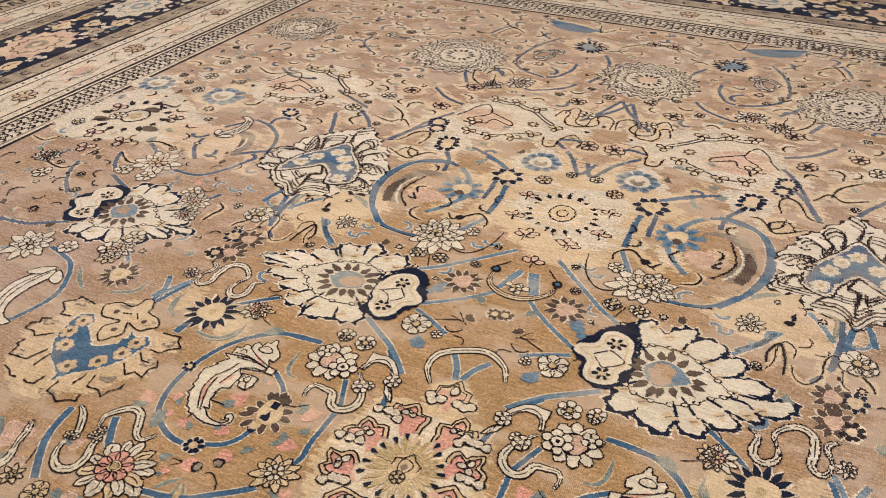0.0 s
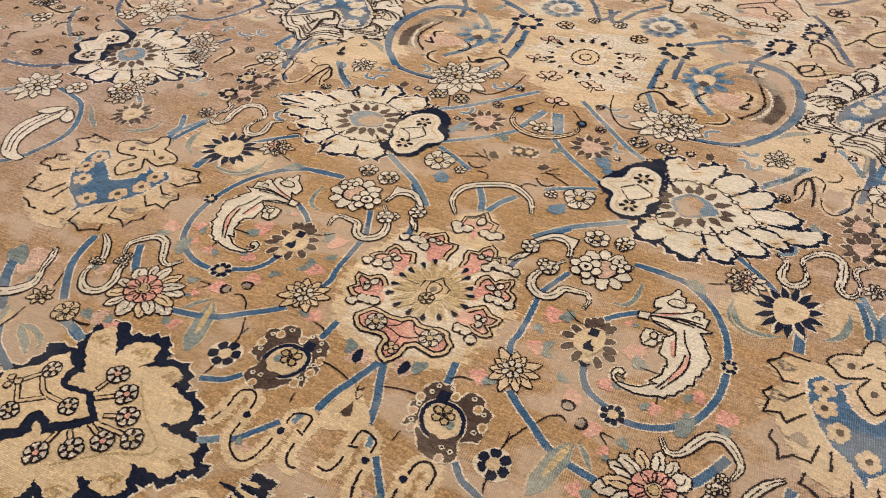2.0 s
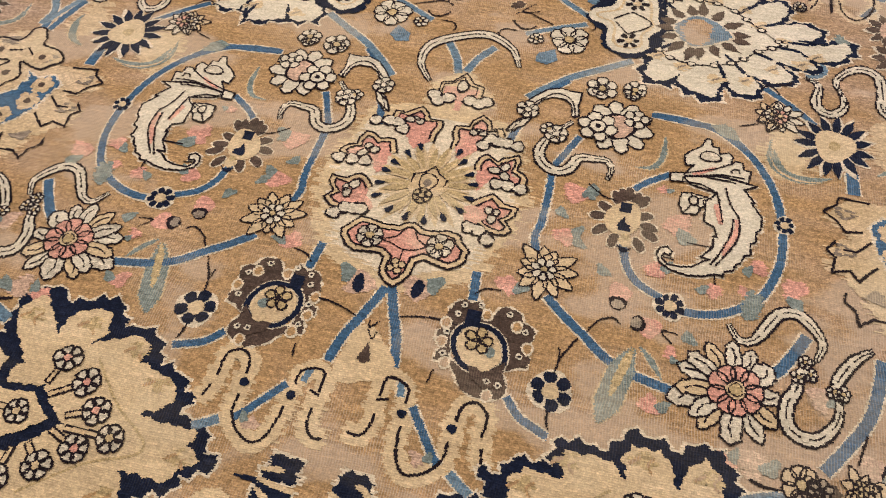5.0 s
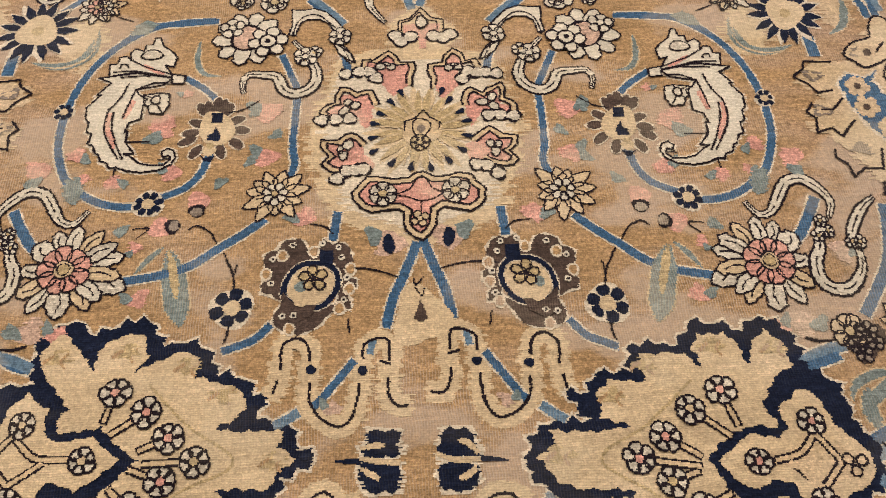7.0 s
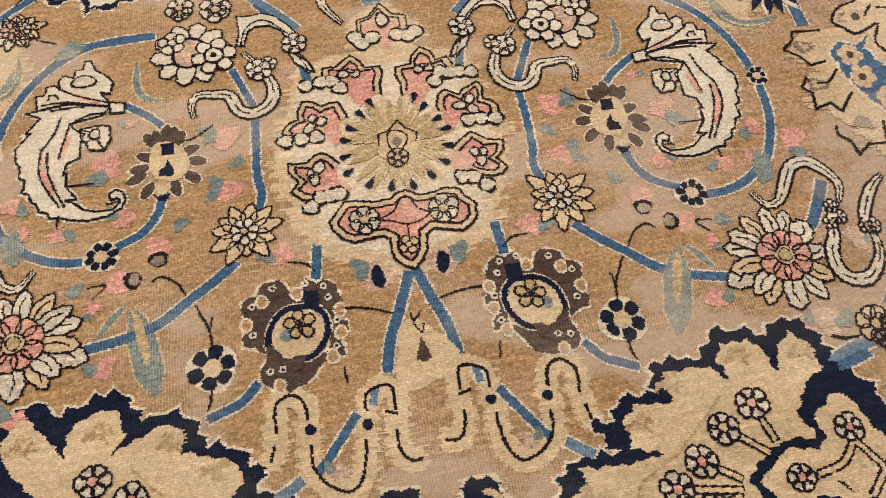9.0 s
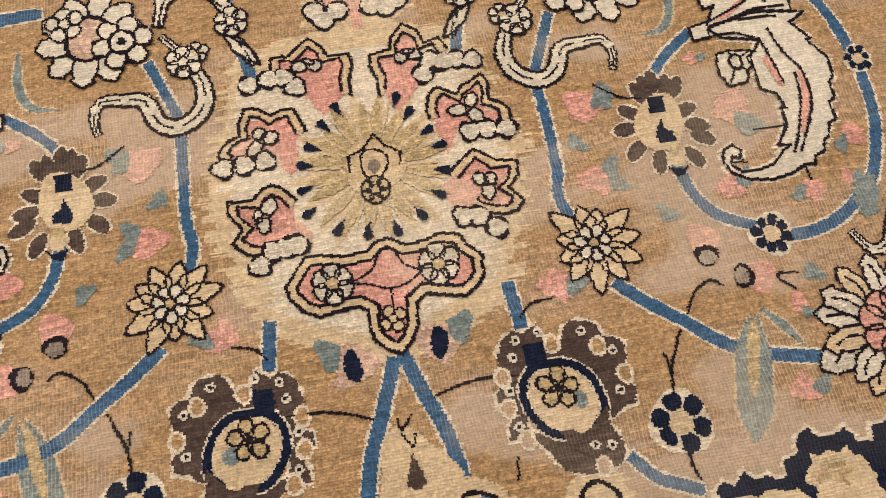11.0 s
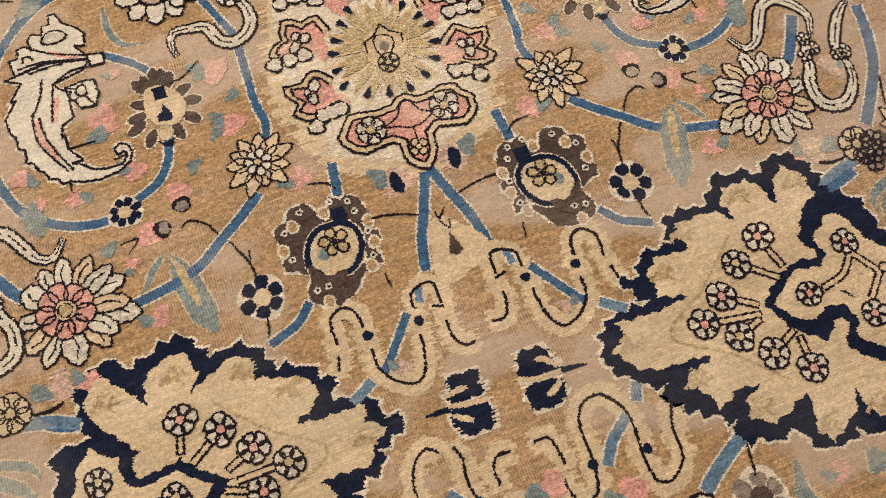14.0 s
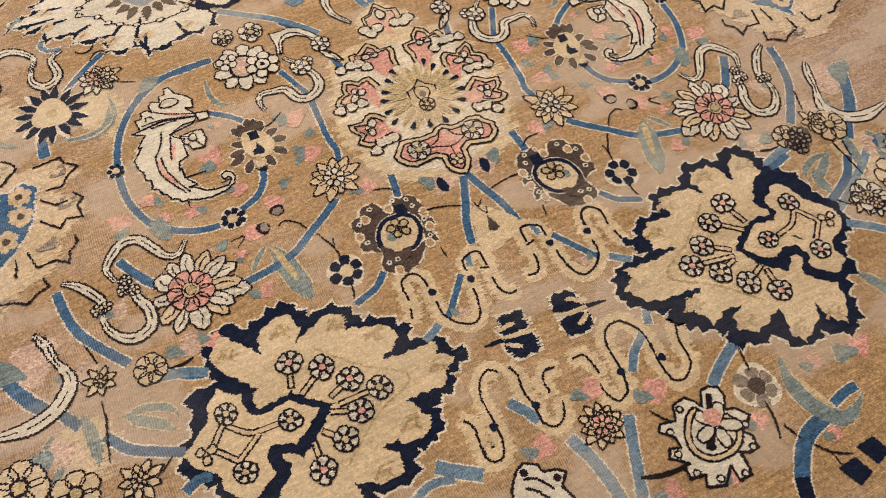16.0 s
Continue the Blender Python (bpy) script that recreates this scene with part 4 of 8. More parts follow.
# ---- side scroll: the ring of vine with the feathered leaf ----
vine([(-0.291, 0.21), (-0.333, 0.208), (-0.373, 0.199), (-0.403, 0.18), (-0.431, 0.154), (-0.456, 0.114), (-0.47, 0.073), (-0.476, 0.034), (-0.475, -0.01), (-0.465, -0.046), (-0.448, -0.076), (-0.412, -0.102), (-0.378, -0.112), (-0.353, -0.112)], 0.0105)
vine([(-0.327, -0.099), (-0.299, -0.086), (-0.282, -0.066), (-0.274, -0.042), (-0.272, -0.03)], 0.0098)
vine([(-0.269, 0.056), (-0.289, 0.078), (-0.318, 0.099)], 0.0095)
vine([(-0.355, -0.219), (-0.307, -0.21), (-0.275, -0.198), (-0.244, -0.175), (-0.217, -0.156), (-0.193, -0.136)], 0.011)
motif("vine_joint", lambda w: w.area([(-0.453, -0.067), (-0.43, -0.074), (-0.427, -0.094), (-0.432, -0.108), (-0.445, -0.106), (-0.455, -0.087)], TEAL, 3, False, 1.5))
motif("vine_joint", lambda w: w.area([(-0.406, 0.201), (-0.39, 0.213), (-0.369, 0.204), (-0.388, 0.185), (-0.413, 0.181)], TEAL, 3, False, 1.5))


def draw_feather(w):
    body = [(-0.338, 0.100), (-0.388, 0.110), (-0.440, 0.102), (-0.422, 0.093), (-0.438, 0.072), (-0.432, 0.072), (-0.448, 0.050), (-0.446, 0.030), (-0.441, 0.024), (-0.441, 0.008), (-0.434, 0.005), (-0.435, -0.013), (-0.428, -0.015), (-0.423, -0.028), (-0.418, -0.030), (-0.414, -0.041), (-0.404, -0.044), (-0.401, -0.052), (-0.392, -0.051), (-0.377, -0.057), (-0.358, -0.060), (-0.336, -0.057), (-0.320, -0.048), (-0.316, -0.037)] \
        + [(-0.319, -0.026), (-0.328, -0.022), (-0.335, -0.028), (-0.333, -0.036), (-0.325, -0.033), (-0.322, -0.041), (-0.331, -0.049), (-0.348, -0.049), (-0.361, -0.046), (-0.376, -0.034), (-0.385, -0.030), (-0.372, -0.029), (-0.381, -0.017), (-0.386, -0.010), (-0.386, 0.008), (-0.390, 0.006), (-0.386, 0.022), (-0.371, 0.029), (-0.372, 0.048), (-0.368, 0.063), (-0.379, 0.070), (-0.386, 0.080), (-0.372, 0.083), (-0.349, 0.088)]
    head = [(-0.340, 0.107), (-0.337, 0.102), (-0.363, 0.105), (-0.389, 0.112), (-0.427, 0.105), (-0.430, 0.127), (-0.419, 0.128), (-0.418, 0.140), (-0.408, 0.142), (-0.401, 0.134), (-0.404, 0.148), (-0.398, 0.156), (-0.385, 0.151), (-0.383, 0.163), (-0.374, 0.163), (-0.372, 0.176), (-0.365, 0.177), (-0.358, 0.160), (-0.345, 0.150), (-0.336, 0.139), (-0.339, 0.121), (-0.351, 0.124)]
    bud_edge = [(-0.373, 0.070), (-0.359, 0.072), (-0.350, 0.073), (-0.338, 0.071), (-0.336, 0.050), (-0.343, 0.036), (-0.361, 0.038), (-0.365, 0.049), (-0.371, 0.055)]
    w.area(inset(body, -0.0035), EDGE, 1, False, 1.4)
    w.area(body, IVORY, 4, False, 0.6)
    w.stroke(body, 0.0038, LINE, 6, False, True)
    for part_edge, lv in ((head, 5), (bud_edge, 5), ([(-0.339, 0.107), (-0.319, 0.103), (-0.321, 0.089), (-0.337, 0.090)], 6)):
        w.area(part_edge, IVORY, lv)
        w.stroke(part_edge, 0.0036, LINE, lv + 1, False, True)
    w.stroke([(-0.415, 0.038), (-0.415, 0.016), (-0.406, -0.002), (-0.400, -0.020)], 0.0085, PINK, 6, ends=(0.8, 0.4))
    w.stroke([(-0.386, 0.059), (-0.390, 0.045), (-0.394, 0.030)], 0.008, PINK, 6, ends=(0.8, 0.6))
    w.stroke([(-0.380, 0.124), (-0.365, 0.114), (-0.351, 0.107)], 0.006, PINK, 7, ends=(0.5, 0.3))
    for pts in ([(-0.417, 0.045), (-0.418, 0.012), (-0.405, -0.016), (-0.391, -0.038)], [(-0.410, 0.040), (-0.408, 0.016), (-0.398, -0.013), (-0.385, -0.038)], [(-0.417, 0.045), (-0.405, 0.063), (-0.397, 0.090)], [(-0.385, 0.081), (-0.390, 0.061), (-0.396, 0.030)], [(-0.422, 0.112), (-0.389, 0.113), (-0.351, 0.103)], [(-0.410, 0.102), (-0.390, 0.104), (-0.369, 0.104)], [(-0.399, 0.134), (-0.378, 0.121), (-0.339, 0.106)], [(-0.381, 0.082), (-0.361, 0.091), (-0.337, 0.090)], [(-0.414, 0.120), (-0.413, 0.126), (-0.406, 0.126), (-0.402, 0.120)]):
        w.stroke(pts, 0.0034, LINE, 8)
    for pts in ([(-0.385, -0.010), (-0.354, -0.010)], [(-0.392, -0.053), (-0.393, -0.066)]):
        w.stroke(pts, 0.0028, LINE, 4)
    e = [(-0.372, 0.143), (-0.355, 0.060)]
    w.disc(e[0], 0.0165, LINE, 8, 10, 0.62)
    w.disc(e[0], 0.0135, ECRU, 9, 10, 0.58)
    w.disc(e[1], 0.0075, LINE, 8, 10, 1.2)
    w.disc(e[1], 0.005, ECRU, 9, 10, 1.2)
    w.stroke([bud_edge[2], e[1], bud_edge[5]], 0.003, LINE, 7)
    w.stroke([bud_edge[0], e[1], bud_edge[7]], 0.003, LINE, 7)


motif("feather_leaf", draw_feather, True, "ivory feathered leaf with pink slits")
ring_flower([(-0.341, -0.109)][0], 0.0185, 8)
ring_flower([(-0.478, 0.043)][0], 0.0135, 7)
ring_flower([(-0.221, -0.257)][0], 0.024, 6)


def draw_owl(w):
    c = [(-0.267, 0.010)][0]
    for p in [(-0.293, 0.019), (-0.301, 0.003), (-0.304, -0.010), (-0.291, -0.028), (-0.258, -0.028), (-0.239, -0.015), (-0.234, 0.007), (-0.242, 0.023), (-0.254, 0.042), (-0.269, 0.052), (-0.261, 0.048), (-0.280, 0.046), (-0.289, 0.043)]:
        a = math.atan2(p[1] - c[1], p[0] - c[0])
        w.disc(p, 0.0142, EDGE, 2, 9, 0.62, a, 0.05)
        w.disc(p, 0.0125, BROWN, 3, 9, 0.54, a, 0.06)
    w.area(inset([(-0.288, 0.030), (-0.277, 0.041), (-0.258, 0.035), (-0.244, 0.019), (-0.241, -0.000), (-0.254, -0.018), (-0.277, -0.016), (-0.290, 0.001)], 0.001), CREAM, 4, True)
    w.disc([(-0.273, -0.027)][0], 0.0085, CREAM, 4, 8)
    for pts in ([(-0.276, 0.037), (-0.261, 0.036), (-0.259, 0.019), (-0.275, 0.020)], [(-0.268, 0.013), (-0.260, -0.003), (-0.262, -0.011), (-0.278, -0.010), (-0.277, -0.001), (-0.270, 0.003)], [(-0.285, -0.034), (-0.277, -0.038), (-0.264, -0.035), (-0.270, -0.045), (-0.278, -0.043)]):
        w.area(pts, NAVY, 5)
    w.disc(shifted([(-0.273, -0.027)][0], 0.0, 0.008), 0.005, GOLD, 6, 8)


motif("eyed_flower", draw_owl, True, "cream flower with navy eyes and brown petals")
twig([(-0.254, 0.037), (-0.235, 0.041), (-0.213, 0.057)], 0.003)
daisy(*(lambda q: (q[0], gap(q) * 0.85))([(-0.181, -0.098), (-0.135, -0.099)]), 11, core=IVORY)
leaf([(-0.305, -0.178), (-0.297, -0.204), (-0.288, -0.243), (-0.279, -0.278)], 0.030, TEAL, GOLD)
leaf([(-0.313, -0.173), (-0.329, -0.189), (-0.342, -0.208)], 0.007, TEAL, None)
leaf([(-0.307, 0.169), (-0.307, 0.132), (-0.295, 0.108), (-0.271, 0.103)], 0.008, TEAL, None)
leaf([(-0.526, 0.125), (-0.498, 0.123), (-0.468, 0.137), (-0.455, 0.162), (-0.457, 0.194)], 0.010, TEAL, PALE)
twig([(-0.238, -0.182), (-0.23, -0.199), (-0.223, -0.214), (-0.22, -0.241)])
twig([(-0.22, -0.199), (-0.223, -0.214)], 0.003)
twig([(-0.223, -0.274), (-0.223, -0.291), (-0.227, -0.302)])
for c, r, a in zip([(-0.339, 0.016), (-0.314, 0.072), (-0.447, -0.03), (-0.492, -0.054), (-0.392, -0.075), (-0.317, -0.061), (-0.198, 0.037), (-0.197, -0.039), (-0.349, -0.172), (-0.333, -0.242), (-0.42, -0.287), (-0.429, -0.068), (-0.216, 0.042)],
                   (0.020, 0.008, 0.013, 0.018, 0.012, 0.014, 0.019, 0.016, 0.009, 0.013, 0.013, 0.008, 0.008),
                   (2.0, 1.0, 3.6, 2.4, 4.0, 0.5, 0.6, 0.3, 2.0, 0.9, 0.3, 1.0, 2.0)):
    bud(c, r, a)
for c in [(-0.186, -0.001), (-0.253, -0.078), (-0.369, -0.148), (-0.348, 0.002), (-0.216, -0.044)]:
    motif("leaflet", lambda w: w.disc(c, 0.011, TEAL, 2, 9, 0.65, 0.7, 0.25))
capped_bud([(-0.278, -0.106)][0], 0.0155, -1.57)
capped_bud([(-0.32, -0.144)][0], 0.0155, 0.1)
twig([(-0.248, -0.169), (-0.258, -0.152), (-0.275, -0.142), (-0.284, -0.148)])
twig([(-0.355, -0.146), (-0.334, -0.145), (-0.349, -0.16)], 0.003)
twig([(-0.338, -0.04), (-0.323, -0.038)], 0.0025)


def draw_gear(w):
    edge = [(-0.185, -0.207), (-0.188, -0.186), (-0.173, -0.18), (-0.168, -0.169), (-0.154, -0.164), (-0.14, -0.169), (-0.135, -0.181), (-0.122, -0.177), (-0.116, -0.165), (-0.105, -0.172), (-0.091, -0.172), (-0.082, -0.186), (-0.085, -0.206), (-0.09, -0.217), (-0.075, -0.222), (-0.076, -0.233), (-0.093, -0.239), (-0.082, -0.248), (-0.082, -0.261), (-0.099, -0.254), (-0.115, -0.279), (-0.134, -0.29), (-0.16, -0.288), (-0.172, -0.276), (-0.168, -0.259), (-0.159, -0.25), (-0.177, -0.241), (-0.188, -0.238), (-0.187, -0.219)]
    w.stroke(edge, 0.0052, EDGE, 2, False, True, rough=0.6)
    w.area(toothed(edge, 0.0035, 0.009, w.rng), BROWN, 3, False, 0.6)
    bean = [(-0.162, -0.239), (-0.156, -0.215), (-0.141, -0.201), (-0.124, -0.199), (-0.107, -0.203), (-0.098, -0.217), (-0.099, -0.235), (-0.112, -0.254), (-0.127, -0.259), (-0.145, -0.257), (-0.156, -0.249)]
    w.stroke(bean, 0.0095, EDGE, 4, True, True)
    w.stroke(bean, 0.0065, NAVY, 5, True, True)
    w.area(scaled(bean, 0.86), CREAM, 6, True)
    w.area([(-0.163, -0.238), (-0.148, -0.253), (-0.122, -0.255), (-0.127, -0.268), (-0.147, -0.279), (-0.164, -0.268)], BROWN, 7)
    w.area([(-0.121, -0.181), (-0.104, -0.182), (-0.104, -0.202), (-0.121, -0.199)], NAVY, 7)
    for c in [(-0.166, -0.188), (-0.128, -0.183), (-0.184, -0.213), (-0.083, -0.208), (-0.084, -0.234), (-0.104, -0.246), (-0.152, -0.285), (-0.095, -0.26)]:
        w.disc(c, 0.0075, EDGE, 4, 8, 1.2)
        w.disc(c, 0.0048, CAMEL, 5, 8, 1.3)
    for c in [(-0.154, -0.174), (-0.118, -0.172), (-0.177, -0.193), (-0.177, -0.226), (-0.087, -0.22), (-0.09, -0.249), (-0.094, -0.192), (-0.161, -0.269), (-0.148, -0.268), (-0.098, -0.178)]:
        w.disc(c, 0.0042, IVORY, 8, 7)
        w.disc(c, 0.0018, LINE, 9, 6)
    f = [(-0.127, -0.22)][0]
    w.petals(f, 0.002, 0.017, 0.012, 5, GOLD, 8, 0.4, LINE, True, lw=0.0032)
    w.disc([(-0.142, -0.231)][0], 0.007, TEAL, 8, 7)
    w.disc([(-0.14, -0.25)][0], 0.008, CREAM, 9, 7)


motif("gear_flower", draw_gear, True, "dark brown toothed flower with a cream heart")


# pink flower with ragged petals
def draw_ragged(w):
    c = [(-0.428, -0.202)][0]
    r = math.dist(c, [(-0.406, -0.209)][0])
    for i, tip in enumerate([(-0.446, -0.147), (-0.420, -0.140), (-0.390, -0.148), (-0.369, -0.166), (-0.358, -0.183), (-0.359, -0.212), (-0.350, -0.229), (-0.378, -0.243), (-0.390, -0.256), (-0.426, -0.267), (-0.462, -0.258), (-0.478, -0.237), (-0.481, -0.202), (-0.470, -0.166)]):
        d = math.dist(tip, c)
        base = (c[0] + (tip[0] - c[0]) * r * 1.15 / d, c[1] + (tip[1] - c[1]) * r * 1.15 / d)
        tongue(w, base, tip, 0.030 if i in (6, 9, 13) else 0.022, (ECRU, IVORY, CREAM)[i % 3], 3 + (i % 2) * 2)
    w.petals(c, r * 0.5, r * 1.4, r * 0.92, 9, PINK, 8, 0.3, LINE, True, lw=0.0032, vary=0.05)
    w.disc(c, r * 0.55, LINE, 10, 12)
    w.disc(c, r * 0.48, CREAM, 11, 12)
    w.disc(c, r * 0.38, LINE, 12, 10)
    w.disc(c, r * 0.31, GOLD, 13, 10)


motif("ragged_flower", draw_ragged, True, "pink and ivory flower with ragged petals")
cloudband([(-0.415, -0.119), (-0.429, -0.137), (-0.446, -0.133), (-0.461, -0.111), (-0.475, -0.092), (-0.495, -0.087), (-0.513, -0.099), (-0.528, -0.122), (-0.521, -0.145)], 0.012)
cloudband([(-0.516, -0.147), (-0.502, -0.164), (-0.498, -0.185), (-0.488, -0.204), (-0.488, -0.228), (-0.5, -0.24), (-0.519, -0.242), (-0.536, -0.23), (-0.547, -0.211), (-0.547, -0.19)], 0.013)
cloudband([(-0.547, -0.19), (-0.544, -0.172), (-0.555, -0.152), (-0.57, -0.134), (-0.588, -0.122)], 0.011)
for c in [(-0.507, -0.15), (-0.5, -0.17), (-0.514, -0.165), (-0.541, -0.181), (-0.552, -0.182)]:
    blossom(c, 0.009, 5)
vine([(-0.508, -0.118), (-0.493, -0.144), (-0.478, -0.165), (-0.468, -0.175)], 0.013)
vine([(-0.493, -0.311), (-0.466, -0.317), (-0.442, -0.327)], 0.013, SKY)
twig([(-0.488, -0.303), (-0.465, -0.305), (-0.45, -0.3)])

# flower cluster and hooked cloudbands above
def draw_cluster(w):
    c = (-0.238, 0.173)
    for i in range(10):
        a = 0.1 + i * 0.628
        tongue(w, (c[0] + 0.018 * math.cos(a), c[1] + 0.018 * math.sin(a)), (c[0] + 0.052 * math.cos(a), c[1] + 0.052 * math.sin(a)), 0.026, IVORY, 3 + (i % 2) * 2, vein=False)
    w.disc(c, 0.026, LINE, 7, 10)
    w.disc(c, 0.022, BLUSH, 8, 10)
    knuckle(w, (-0.262, 0.192), 0.018, IVORY, 9, 5)
    s, rim = [(-0.209, 0.165), (-0.180, 0.170)]
    r = math.dist(s, rim)
    for i in range(6):
        a = 0.2 + i * math.pi / 3
        tongue(w, (s[0] + 0.012 * math.cos(a), s[1] + 0.012 * math.sin(a)), (s[0] + r * math.cos(a), s[1] + r * math.sin(a)), 0.021, IVORY, 9, vein=False)
    w.disc(s, 0.0135, LINE, 12, 8)
    w.disc(s, 0.0105, IVORY, 13, 8)
    w.disc(s, 0.0045, LINE, 14, 7)


motif("flower_spray", draw_cluster, True, "spray of ivory flowers outlined in black")


def draw_wing(w):
    edge = [(-0.180, 0.179), (-0.176, 0.198), (-0.178, 0.229), (-0.162, 0.228), (-0.145, 0.231), (-0.127, 0.223), (-0.111, 0.205), (-0.101, 0.189), (-0.113, 0.183), (-0.124, 0.200), (-0.137, 0.209), (-0.154, 0.209), (-0.165, 0.201), (-0.170, 0.177)]
    w.area(edge, IVORY, 4)
    w.stroke(edge, 0.0036, LINE, 5, False, True)
    w.stroke([(-0.175, 0.175), (-0.168, 0.204), (-0.154, 0.217), (-0.137, 0.216), (-0.113, 0.191)], 0.0032, LINE, 6)
    tail = [(-0.115, 0.161), (-0.103, 0.157), (-0.091, 0.142), (-0.083, 0.123), (-0.093, 0.128), (-0.107, 0.141)]
    w.area(tail, IVORY, 4)
    w.stroke(tail, 0.0036, LINE, 5, False, True)
    w.stroke([tail[0], tail[2], tail[3]], 0.003, LINE, 6)
    for k in [(-0.106, 0.173), (-0.154, 0.135)]:
        knuckle(w, k, 0.0165, IVORY, 7)


motif("cloudband", draw_wing, True, "ivory winged cloudband with knotted joints")
cloudband([(-0.107, 0.159), (-0.097, 0.142), (-0.089, 0.124)], 0.007)
cloudband([(-0.172, 0.166), (-0.151, 0.138), (-0.137, 0.106), (-0.142, 0.081), (-0.163, 0.068), (-0.181, 0.076), (-0.192, 0.099), (-0.21, 0.103), (-0.232, 0.104), (-0.239, 0.088), (-0.236, 0.072)], 0.013)
for c in [(-0.252, 0.244), (-0.203, 0.243), (-0.155, 0.13), (-0.142, 0.143), (-0.103, 0.172)]:
    blossom(c, 0.012)

# navy sunflower and its leaf
sun_flower(*(lambda q: (q[0], gap(q)))([(-0.547, 0.194), (-0.497, 0.162)]), 15)
vine([(-0.572, 0.132), (-0.574, 0.115)], 0.013, SKY)
daisy(*(lambda q: (q[0], gap(q) * 0.9))([(-0.456, 0.241), (-0.426, 0.234)]), 8, core=IVORY)


# ---- pale scalloped palmette with a blue heart ----
def draw_scallop(w):
    body = [(-0.861, -0.016), (-0.851, 0.029), (-0.83, 0.052), (-0.856, 0.088), (-0.836, 0.115), (-0.787, 0.111), (-0.764, 0.127), (-0.726, 0.153), (-0.698, 0.168), (-0.66, 0.139), (-0.631, 0.126), (-0.615, 0.096), (-0.571, 0.104), (-0.536, 0.088), (-0.531, 0.067), (-0.564, 0.04), (-0.533, 0.018), (-0.534, -0.014), (-0.567, -0.029), (-0.578, -0.058), (-0.598, -0.097), (-0.643, -0.112), (-0.671, -0.145), (-0.724, -0.153), (-0.784, -0.127), (-0.828, -0.082), (-0.83, -0.053)]
    w.area(body, PALE, 2, False, 3.0)
    heart = [(-0.692, -0.099), (-0.694, -0.082), (-0.738, -0.053), (-0.771, -0.021), (-0.786, 0.013), (-0.791, 0.047), (-0.791, 0.072), (-0.769, 0.082), (-0.748, 0.067), (-0.752, 0.050), (-0.720, 0.029), (-0.697, 0.007), (-0.684, 0.010), (-0.653, 0.034), (-0.652, 0.049), (-0.644, 0.056), (-0.656, 0.074), (-0.636, 0.063), (-0.611, 0.074), (-0.594, 0.059), (-0.599, 0.036), (-0.605, 0.011), (-0.619, -0.016), (-0.643, -0.046), (-0.669, -0.067), (-0.683, -0.083)]
    w.area(inset(heart, -0.004), EDGE, 3, False, 1.0)
    w.area(heart, BLUE, 4, False, 1.0)
    for c in [(-0.770, 0.057), (-0.770, 0.021), (-0.745, -0.013), (-0.620, 0.051), (-0.623, 0.015), (-0.693, -0.057), (-0.649, -0.021)]:
        w.petals(c, 0.003, 0.0185, 0.014, 6, PALE, 5, 0.3, None, True)
        w.disc(c, 0.0055, BROWN, 7, 7)
    scroll = [(-0.746, 0.086), (-0.763, 0.103), (-0.767, 0.117), (-0.742, 0.136), (-0.714, 0.134), (-0.704, 0.147), (-0.702, 0.166), (-0.684, 0.171), (-0.669, 0.148), (-0.666, 0.134), (-0.634, 0.127), (-0.616, 0.107), (-0.629, 0.094), (-0.642, 0.081), (-0.662, 0.085), (-0.682, 0.090), (-0.666, 0.062), (-0.678, 0.043), (-0.687, 0.029), (-0.698, 0.026), (-0.714, 0.043), (-0.718, 0.063), (-0.701, 0.088)]
    w.area(scroll, CREAM, 5, True, 1.0)
    w.stroke(scroll, 0.0046, LINE, 6, True, True)
    for c in [(-0.729, 0.108), (-0.653, 0.107), (-0.691, 0.062)]:
        w.disc(c, 0.016, PALE, 6, 8, 0.9)
        w.disc(c, 0.0065, BROWN, 7, 7)
    for pts in ([(-0.807, 0.057), (-0.831, 0.053), (-0.834, 0.067), (-0.859, 0.085), (-0.839, 0.102), (-0.837, 0.115), (-0.792, 0.109)], [(-0.837, 0.035), (-0.855, 0.027), (-0.848, 0.016), (-0.863, 0.009), (-0.861, -0.011), (-0.836, -0.010), (-0.823, -0.020), (-0.795, 0.002)], [(-0.832, -0.036), (-0.836, -0.052), (-0.827, -0.055), (-0.825, -0.080), (-0.782, -0.076), (-0.766, -0.039)], [(-0.754, -0.082), (-0.751, -0.045)],
                [(-0.805, -0.106), (-0.787, -0.111), (-0.772, -0.122), (-0.757, -0.120)], [(-0.739, -0.119), (-0.728, -0.122), (-0.713, -0.119), (-0.708, -0.094)], [(-0.674, -0.094), (-0.675, -0.122), (-0.653, -0.126), (-0.638, -0.135), (-0.621, -0.123), (-0.606, -0.118), (-0.611, -0.102)], [(-0.645, -0.087), (-0.641, -0.057)],
                [(-0.624, -0.052), (-0.616, -0.082), (-0.590, -0.079), (-0.573, -0.091), (-0.569, -0.072), (-0.555, -0.059), (-0.557, -0.047)], [(-0.598, -0.005), (-0.574, -0.028), (-0.563, -0.014), (-0.540, -0.019), (-0.544, 0.004), (-0.533, 0.015), (-0.545, 0.029)], [(-0.592, 0.033), (-0.573, 0.016), (-0.556, 0.017)],
                [(-0.580, 0.048), (-0.558, 0.046), (-0.547, 0.063), (-0.529, 0.076), (-0.548, 0.090), (-0.551, 0.102), (-0.592, 0.097)], [(-0.686, 0.122), (-0.668, 0.107)], [(-0.714, 0.110), (-0.692, 0.116)]):
        w.stroke(pts, 0.0046, LINE, 6, False)
